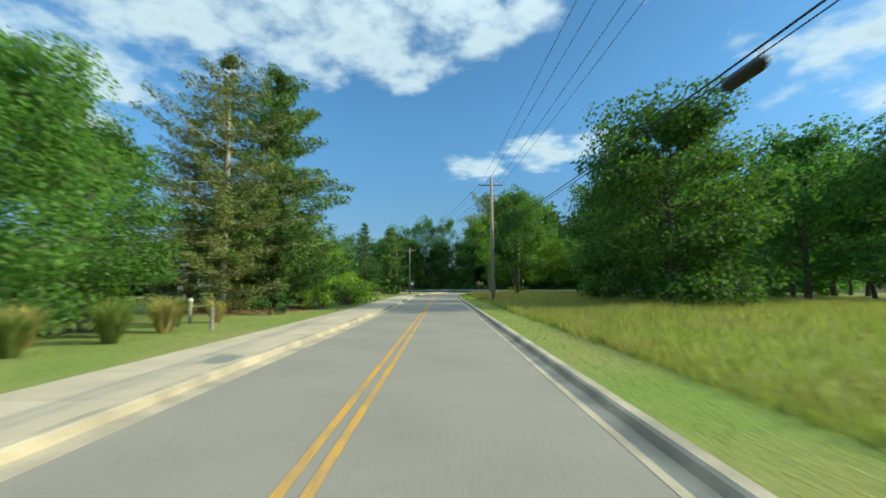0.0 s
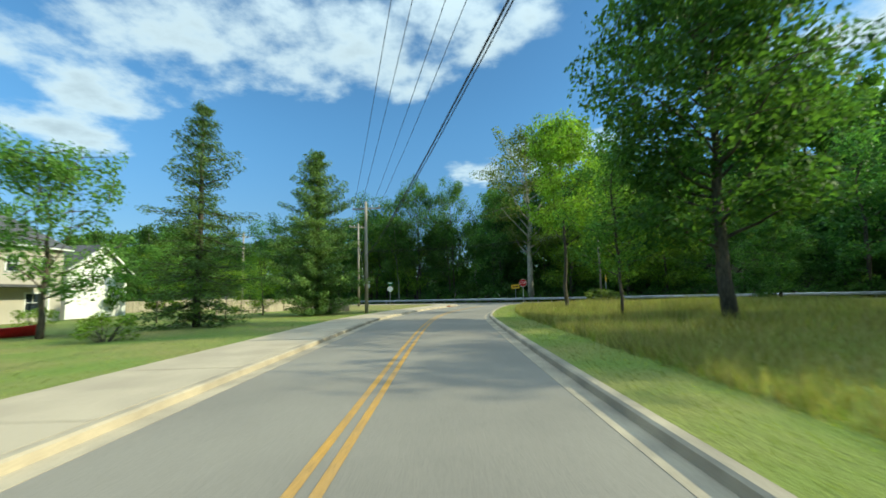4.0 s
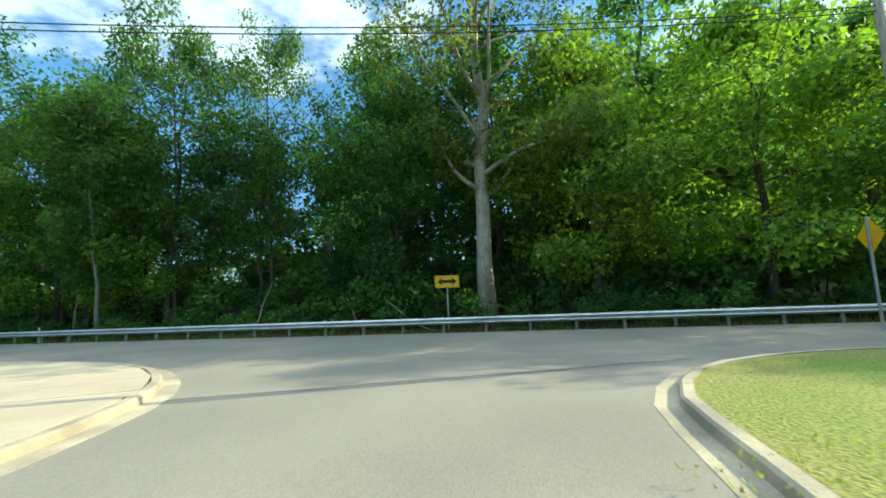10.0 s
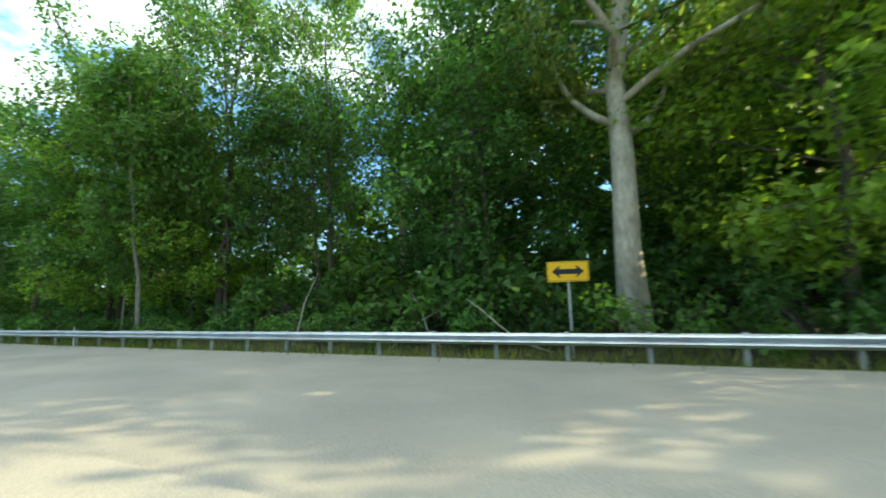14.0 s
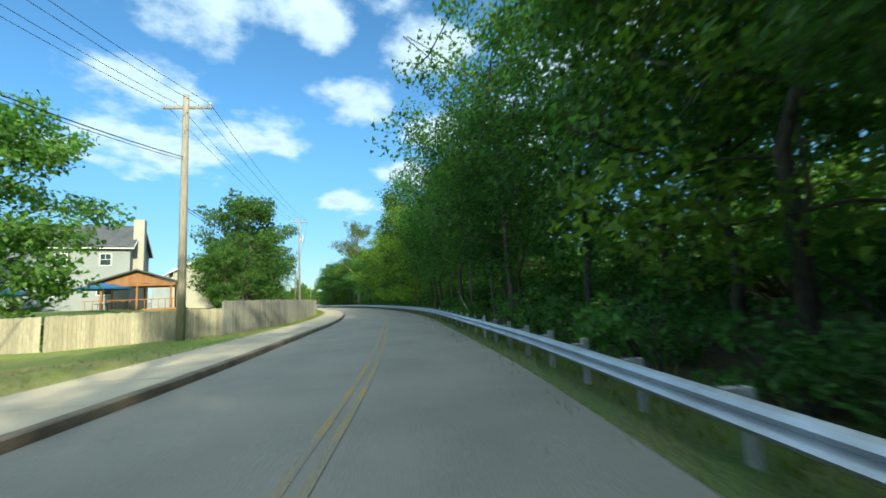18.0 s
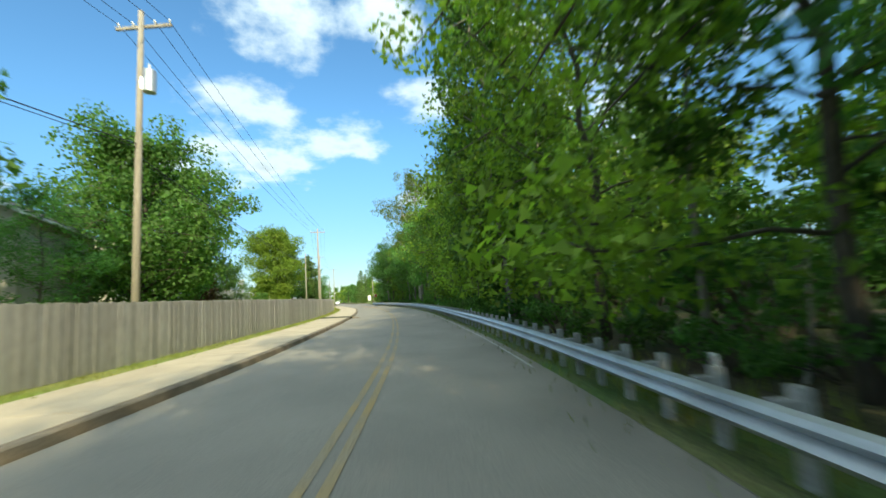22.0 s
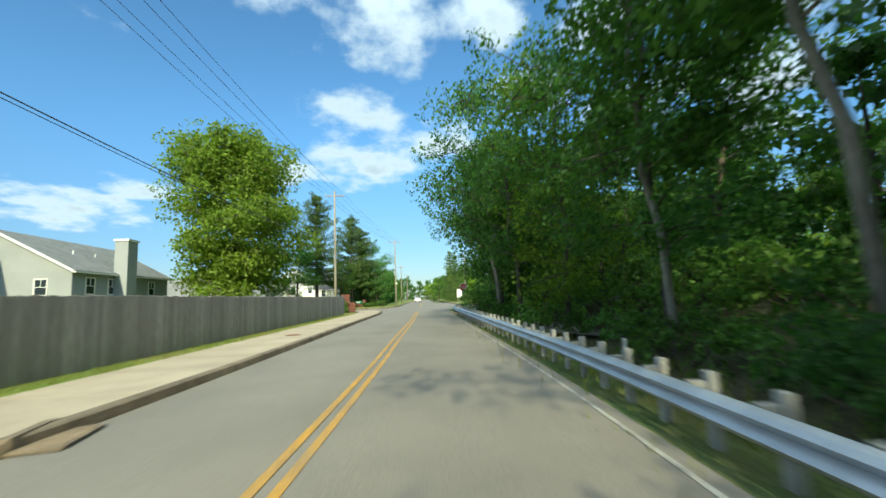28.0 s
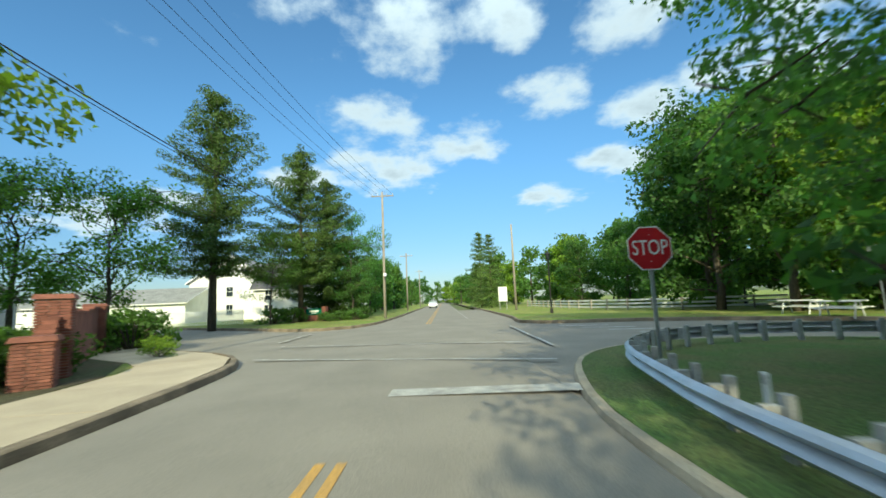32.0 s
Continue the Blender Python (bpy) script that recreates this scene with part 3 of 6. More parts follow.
def broadleaf(seed, height=15.0, spread=4.6, bare=0.22, limbs=16, per=46, clump=1.15, size=0.36, trunk_r=0.24, top=1.0, lean=(0, 0), sparse=1.0, rise=0.5, twigs=True):
    """Trunk and crown meshes of a broadleaved tree, its foot at the origin."""
    rng = np.random.default_rng(seed)
    wood, centres, spreads = MB(), [], []
    stem = [Vector((0, 0, -0.3))]
    for i in range(1, 9):
        u = i / 8
        stem.append(Vector((lean[0] * u * height + rng.normal(0, 0.10) * height / 15 * (1 + u), lean[1] * u * height + rng.normal(0, 0.10) * height / 15 * (1 + u), u * height * 0.86)))
    wood.tube(stem, [trunk_r * (1.25 if i == 0 else 1 - 0.85 * i / 8) + 0.02 for i in range(9)], 9)
    for i in range(limbs):
        u = bare + (0.98 - bare) * (i + rng.uniform(0.1, 0.9)) / limbs
        k = min(int(u * 8), 7)
        foot = stem[k].lerp(stem[k + 1], u * 8 - k)
        round_ = math.sin(math.pi * min(1.0, 0.16 + 0.84 * (u - bare) / (1 - bare) * 0.92)) ** 0.6
        reach = spread * round_ * rng.uniform(0.72, 1.1) * (0.75 if u > 0.9 else 1)
        ang = i * 2.4 + rng.uniform(-0.5, 0.5)
        d = Vector((math.cos(ang), math.sin(ang), rise * (0.4 + u)))
        pts = limb_points(foot, d, reach, rng)
        wood.tube(pts, [max(0.02, trunk_r * 0.42 * (1 - u * 0.6) * (1 - 0.85 * j / 5)) for j in range(6)], 5 if twigs else 3, twigs)
        for j in (2, 3, 4, 5):
            if rng.random() > sparse:
                continue
            centres.append(tuple(pts[j] + Vector(rng.normal(0, 0.3, 3))))
            spreads.append(clump * rng.uniform(0.7, 1.25))
            if j > 2:
                for sgn in (-1, 1):
                    side = Vector((-d.y, d.x, rng.uniform(-0.1, 0.5))) * sgn
                    q = pts[j] + side * reach * rng.uniform(0.16, 0.34)
                    if twigs:
                        wood.tube([pts[j], q], [0.03, 0.012], 3, False)
                    centres.append(tuple(q))
                    spreads.append(clump * rng.uniform(0.6, 1.0))
    for i in range(4):
        centres.append(tuple(stem[8] + Vector((rng.normal(0, spread * 0.16), rng.normal(0, spread * 0.16), height * 0.14 * rng.uniform(0.1, 1.0) * top))))
        spreads.append(clump * rng.uniform(0.6, 1.0))
    return wood, leaf_cards(centres, spreads, per, size, rng)


def conifer(seed, height=13.0, spread=3.6, bare=0.05, whorls=17, arms=8, droop=0.25, thin=1.0, size=0.24, per=28):
    """A conifer with layered boughs that narrow to the tip."""
    rng = np.random.default_rng(seed)
    wood, centres, spreads = MB(), [], []
    wood.tube([(0, 0, -0.3), (0.05, 0, height * 0.5), (0, 0, height)], [height * 0.017, height * 0.011, 0.02], 8)
    for w in range(whorls):
        u = bare + (0.985 - bare) * (w / (whorls - 1))
        reach = spread * min(1.0, 0.62 + 0.5 * u / 0.25) * (1 - u) ** 0.62 * rng.uniform(0.8, 1.15) + 0.25
        for k in range(arms):
            if rng.random() > thin:
                continue
            ang = 2 * math.pi * (k + rng.uniform(-0.3, 0.3)) / arms + w * 0.7
            r = reach * rng.uniform(0.5, 1.18)
            tip_z = u * height + rng.normal(0, 0.22) + (0.35 * r if u > 0.6 else 0.05 * r) - droop * r * (1 - u)
            a, b = Vector((0, 0, u * height)), Vector((math.cos(ang) * r, math.sin(ang) * r, tip_z))
            mid = a.lerp(b, 0.5) + Vector((0, 0, -0.06 * r))
            wood.tube([a, mid, b], [0.035, 0.022, 0.008], 4)
            m = max(3, int(r / 0.34))
            for j in range(m):
                t = (j + 0.8) / m
                centres.append(tuple(a.lerp(mid, min(1, 2 * t)) if t < 0.5 else mid.lerp(b, 2 * t - 1)))
                spreads.append(0.36 + 0.26 * (1 - t) * r / spread)
    return wood, leaf_cards(centres, spreads, per, size, rng, flat=0.9, slim=0.20, droop=0.2)


def bush(seed, height=1.6, spread=1.2, clumps=16, per=62, size=0.135):
    rng = np.random.default_rng(seed)
    wood, centres, spreads = MB(), [], []
    for i in range(clumps):
        ang, r = rng.uniform(0, 6.28), spread * math.sqrt(rng.uniform(0.02, 1))
        z = height * rng.uniform(0.18, 1.0) * (1 - 0.45 * (r / spread) ** 2)
        c = Vector((math.cos(ang) * r, math.sin(ang) * r, z))
        wood.tube([(c.x * 0.15, c.y * 0.15, -0.1), (c.x * 0.6, c.y * 0.6, z * 0.6), c], [0.03, 0.02, 0.008], 3, False)
        centres.append(tuple(c))
        spreads.append(0.42 * spread * rng.uniform(0.6, 1.0))
    return wood, leaf_cards(centres, spreads, per, size, rng)


KINDS = {}


def kind(name, meshes, bark, leaves):
    wood, crown = meshes
    KINDS[name] = (mesh_of("trunk", wood, bark, True), mesh_of("crown", crown, leaves))


for i in range(4):
    kind(f"wood{i}", broadleaf(20 + i, 18, 4.6, 0.16, 18, 30, 1.3, 0.34, 0.20, sparse=0.82, twigs=False), BARK, (LEAF, LEAF_DARK, LEAF, LEAF_DARK)[i])
for i in range(3):
    kind(f"far{i}", broadleaf(30 + i, 17, 5.4, 0.06, 13, 13, 1.7, 0.85, 0.25, twigs=False), BARK, (LEAF, LEAF_DARK, LEAF_LIGHT)[i])
for i in range(4):
    kind(f"edge{i}", broadleaf(40 + i, 13, 5.0, (0.24, 0.08, 0.22, 0.16)[i], 20, 88, 1.12, 0.175, 0.105, sparse=0.68, lean=((0.02, -0.03), (0.05, 0.02), (-0.04, -0.02), (0.03, 0.04))[i]), BARK, (LEAF, LEAF_LIGHT, LEAF_DARK, LEAF_LIGHT)[i])
# oak2's darker leaves stand in for crowns seen from their shaded side
for i in range(3):
    kind(f"oak{i}", broadleaf(60 + i, 16, 6.6, 0.07, 26, 52, 1.4, 0.36, 0.26), BARK, (LEAF_LIGHT, LEAF, LEAF_DARK)[i])
kind("sycamore", broadleaf(71, 24, 8.0, 0.27, 26, 80, 1.3, 0.24, 0.40, sparse=0.8, rise=0.7), PALE_BARK, LEAF_PALE)
kind("meadow_oak", broadleaf(67, 14.6, 6.9, 0.05, 40, 80, 1.5, 0.27, 0.26, rise=0.4), BARK, LEAF)
kind("ash", broadleaf(66, 17.5, 6.3, 0.2, 38, 84, 1.35, 0.25, 0.27, rise=0.7), BARK, LEAF)
kind("maple", broadleaf(64, 16, 6.0, 0.08, 44, 120, 1.55, 0.27, 0.28, rise=0.75), BARK, LEAF_BRIGHT)
kind("pale_edge", broadleaf(73, 12, 4.6, 0.12, 20, 80, 1.15, 0.21, 0.14), BARK, LEAF_LIGHT)
kind("green_edge", broadleaf(77, 12, 4.8, 0.08, 30, 95, 1.2, 0.2, 0.14), BARK, LEAF)
kind("russet", broadleaf(78, 9, 3.6, 0.1, 20, 80, 1.0, 0.2, 0.12), BARK, LEAF_RUSSET)
kind("slim", broadleaf(74, 15, 3.6, 0.36, 13, 56, 1.0, 0.23, 0.09, lean=(-0.06, 0.02), rise=0.8), GREY_BARK, LEAF)
kind("leaning", broadleaf(75, 16, 4.8, 0.33, 18, 100, 1.1, 0.23, 0.135, lean=(0.0, 0.0), sparse=0.85, rise=1.0), BARK, LEAF_LIGHT)
kind("leaner", broadleaf(76, 15, 3.8, 0.5, 12, 56, 1.0, 0.23, 0.16, lean=(-0.10, 0.01), rise=0.8), GREY_BARK, LEAF_DARK)
kind("locust", broadleaf(81, 8, 4.2, 0.22, 18, 60, 0.8, 0.17, 0.12, sparse=0.7, rise=0.9), BARK, LEAF)
kind("spruce0", conifer(90, 13, 3.6), BARK, NEEDLE)
kind("spruce1", conifer(91, 13, 4.4, 0.02, 19, 9, -0.05, 0.95, 0.24, 54), BARK, NEEDLE)
kind("pine_tan", conifer(95, 14, 6.0, 0.03, 17, 9, -0.05, 0.75, 0.27, per=23), PALE_BARK, NEEDLE_TAN)
kind("pine_high", conifer(98, 13, 4.6, 0.24, 15, 9, -0.05, 0.85, 0.22, per=56), BARK, NEEDLE)
kind("pine", conifer(97, 13, 5.2, 0.04, 18, 10, -0.08, 0.85, 0.25, per=48), BARK, NEEDLE)
for i in range(3):
    kind(f"bush{i}", bush(110 + i), BARK, (LEAF, LEAF_DARK, LEAF_LIGHT)[i])
kind("bush_pale", bush(120, 1.2, 0.9), BARK, LEAF_PALE)
kind("bush_clipped", bush(121, 1.0, 0.9, 26, 60, 0.11), BARK, LEAF)


FAR_GROUPS = {"trees in the wood": [], "trees on the hillside": [], "distant trees": []}


def far_woods():
    """The trees that stand too far off to be told apart, joined group by group."""
    for label, name, group in (("dense green trees deep in the wood", "far_wood", "trees in the wood"), ("dense trees on the wooded hillside", "hillside_wood", "trees on the hillside"),
                               ("distant green trees behind the gardens", "distant_wood", "distant trees")):
        V, F, slots, mats = [], [], [], []
        stems = MB()
        k = 0
        for me, m in FAR_GROUPS[group]:
            co = np.empty(len(me.vertices) * 3, np.float32)
            me.vertices.foreach_get("co", co)
            M = np.array(m)
            V.append(co.reshape(-1, 3) @ M[:3, :3].T + M[:3, 3])
            n = len(me.vertices)
            F.append(np.arange(k, k + n).reshape(-1, 3))
            mat = me.materials[0]
            if mat not in mats:
                mats.append(mat)
            slots += [mats.index(mat)] * (n // 3)
            k += n
            stems.tube([m @ Vector((0, 0, -0.5)), m @ Vector((0.1, 0, 7)), m @ Vector((0, 0, 14))], [0.26, 0.18, 0.05], 5)
        me = bpy.data.meshes.new(name)
        me.from_pydata(np.concatenate(V).tolist(), [], np.concatenate(F).tolist())
        for mat in mats:
            me.materials.append(mat)
        me.polygons.foreach_set("material_index", slots)
        ob = tagged(new(name, me), label, "woodland", kind="stuff")
        part("stem_run", stems, BARK, ob)


def plant(name, x, y, scale=1.0, spin=None, z=0.1, label="", category="tree", group="", wide=1.0):
    """A tree or bush of a kind: trunk and crown under one foot."""
    trunk, crown = KINDS[name]
    if name.startswith("far") and group in FAR_GROUPS:
        m = Matrix.Translation((x, y, z)) @ Matrix.Rotation(random.uniform(0, 6.28), 4, "Z") @ Matrix.Diagonal((scale * wide, scale * wide, scale, 1))
        FAR_GROUPS[group].append((crown, m))
        return None
    species = {"spruce": "spruce_tree", "pine": "pine_tree", "bush": "shrub", "sycam": "sycamore_tree"}
    called = next((v for k, v in species.items() if name.startswith(k)), "tree")
    ob = thing(called, label or "green broadleaved tree in full leaf", category, group=group)
    spin = random.uniform(0, 360) if spin is None else spin
    ob.matrix_world = Matrix.Translation((x, y, z)) @ Matrix.Rotation(radians(spin), 4, "Z") @ Matrix.Diagonal((scale * wide, scale * wide, scale, 1))
    for nm, me in (("trunk", trunk), ("crown", crown)):
        o = new(nm, me)
        o.parent = ob
    return ob


def floor_at(lat):
    pts = [(2.45, -0.10), (3.2, -0.16), (4.5, -0.35), (8, 0.1), (16, 0.9), (30, 2.5), (60, 5), (110, 9)]
    return float(np.interp(lat, *zip(*pts))) - 0.1


def land_at(x, y, lat):
    return max(floor_at(lat), hill_height(x, y) - 0.2 if y > 70 and x > 8 else -9)


# woods on the right of the main road
random.seed(5)
L_MAIN = length(MAIN_FROM(70, -164))
WOODS = MAIN_FROM(70, -164)


def row(kinds, start, end, step, lat0, lat1, s0, s1, label, group, category="tree", wide=1.0):
    s = start
    while s < end:
        p, d, n = station(WOODS, s + random.uniform(-0.35, 0.35) * step)
        lat = random.uniform(lat0, lat1)
        if -22 < p.x < -2 and lat < 8.5 and category == "tree":
            lat += 3.0
        q = p + n * lat
        if 12 < q.x < 31 and lat < 14 and category == "tree":
            s += step
            continue
        if q.x < 10 and not -138 < q.x < -78 and lat > 10.5 and category == "tree":
            plant(random.choice(kinds), q.x, q.y, random.uniform(s0, s1) * (0.82 if lat < 19 else 0.7), None, land_at(q.x, q.y, lat), label, category, group, wide)
            s += step * 1.25
            continue
        if -150 < q.x < -143 and category == "tree" and lat < 8:
            s += step
            continue
        low = (0.62 if lat < 19 else 0.72) if 20 < p.x < 72 and category == "tree" else 1.18 if q.x > 6 else 1.0
        plant(random.choice(kinds), q.x, q.y, random.uniform(s0, s1) * low, None, land_at(q.x, q.y, lat), label, category, group, wide)
        s += step


s_mid = length(MAIN_FROM(70, -14))
# edge3's lighter leaf colour stands in for sunlit crowns among darker ones
row(["edge0", "edge2", "edge3"], 0, s_mid, 6.5, 7.5, 11, 0.9, 1.2, "tall dark green tree at the edge of the wood", "trees along the wood edge")
s_far = length(MAIN_FROM(70, -104))
row(["edge0", "edge2", "edge3", "slim"], s_far, L_MAIN - 4, 6.4, 5.8, 7.8, 0.95, 1.3, "tall dark green tree at the edge of the wood", "trees along the wood edge")
row(["edge0", "edge2", "edge3", "slim"], s_mid, s_far, 7.0, 5.8, 7.8, 0.9, 1.5, "tall dark green tree at the edge of the wood", "trees along the wood edge")
row(["edge0", "edge2", "edge0"], length(MAIN_FROM(70, -6)), length(MAIN_FROM(70, -58)), 12.0, 4.9, 5.8, 1.35, 1.6, "tall tree whose crown hangs over the road", "trees along the wood edge")
row(["wood0", "wood1", "wood2", "wood3"], 2, L_MAIN, 9.5, 11, 18, 0.95, 1.25, "tall woodland tree with dense dark leaves", "trees in the wood")
row(["far0", "far1"], 4, L_MAIN, 9.0, 20, 30, 1.0, 1.3, "tall woodland tree with dense dark leaves", "trees in the wood")
row(["far0", "far1"], 2, L_MAIN, 9.0, 34, 50, 0.9, 1.2, "tall woodland tree with dense dark leaves", "trees in the wood")
row(["bush0", "bush1", "bush0", "bush1"], 0, L_MAIN - 4, 2.2, 5.0, 6.8, 0.75, 1.4, "leafy undergrowth behind the guardrail", "undergrowth shrubs", "shrub")
row(["bush1", "bush0"], 3, L_MAIN - 4, 4.0, 7.5, 13.0, 1.5, 2.4, "shaded young growth in the undergrowth", "undergrowth shrubs", "shrub")
row(["bush0", "bush1"], 1, L_MAIN - 4, 3.0, 9, 22, 1.6, 2.6, "dense shaded undergrowth in the wood", "undergrowth shrubs", "shrub", 1.2)
row(["bush1", "bush0"], 2, L_MAIN - 4, 5.5, 17, 32, 3.0, 4.6, "dense shaded undergrowth in the wood", "undergrowth shrubs", "shrub", 1.1)
plant("sycamore", 13.5, 111.4, 1.14, 30, 0.0, "tall pale-barked sycamore with thin crown")
for x, y, sc in ((19.0, 109.4, 1.3), (25.5, 105.2, 1.35), (29.5, 103.0, 1.1), (-6.5, 124.6, 1.0)):
    plant("pale_edge", x, y, sc, None, 0.0, "sunlit yellow-green tree at the wood edge")
# tall crowns above the edge of the wood
for x, y, sc, k in ((-4.0, 123.0, 1.75, "edge0"), (2.0, 121.5, 1.7, "edge0"), (8.5, 117.5, 1.45, "edge0"), (-19.0, 134.0, 1.35, "edge0"), (17.0, 117.0, 1.6, "edge2"), (33.0, 98.2, 1.15, "edge0")):
    plant(k, x, y, sc, None, 0.0, "tall tree rising above the wood edge", group="trees along the wood edge", wide=0.6 if sc > 1.6 else 1.0)
# slender stems close behind the guardrail
for x, y, sc, spin in ((-8.4, 125.8, 0.95, 20), (-13.2, 129.4, 0.85, 200), (-7.6, 121.4, 1.1, 70), (-9.6, 123.2, 0.6, 150), (-33, 136.2, 0.9, 0), (-46, 141.6, 1.0, 60), (-58, 145.6, 0.9, 300), (-70.8, 148.6, 1.45, 60),
                       (-68.4, 149.4, 0.8, 160), (-83, 152.9, 0.95, 30), (-104, 157.6, 1.0, 90), (-118, 159.9, 0.9, 10), (-132.0, 162.2, 1.1, 40)):
    plant("slim", x, y, sc, spin, -0.4, "slender grey-stemmed tree leaning over the guardrail", group="slender trees")
plant("sycamore", -121.5, 161.0, 1.05, 80, -0.3, "tall sycamore with a pale thin crown")
plant("ash", -75.5, 151.2, 0.8, 40, -0.3, "broad tree whose crown hangs over the road")
plant("leaner", -150.2, 162.4, 1.0, 0, -0.4, "pale leaning trunk close behind the guardrail")

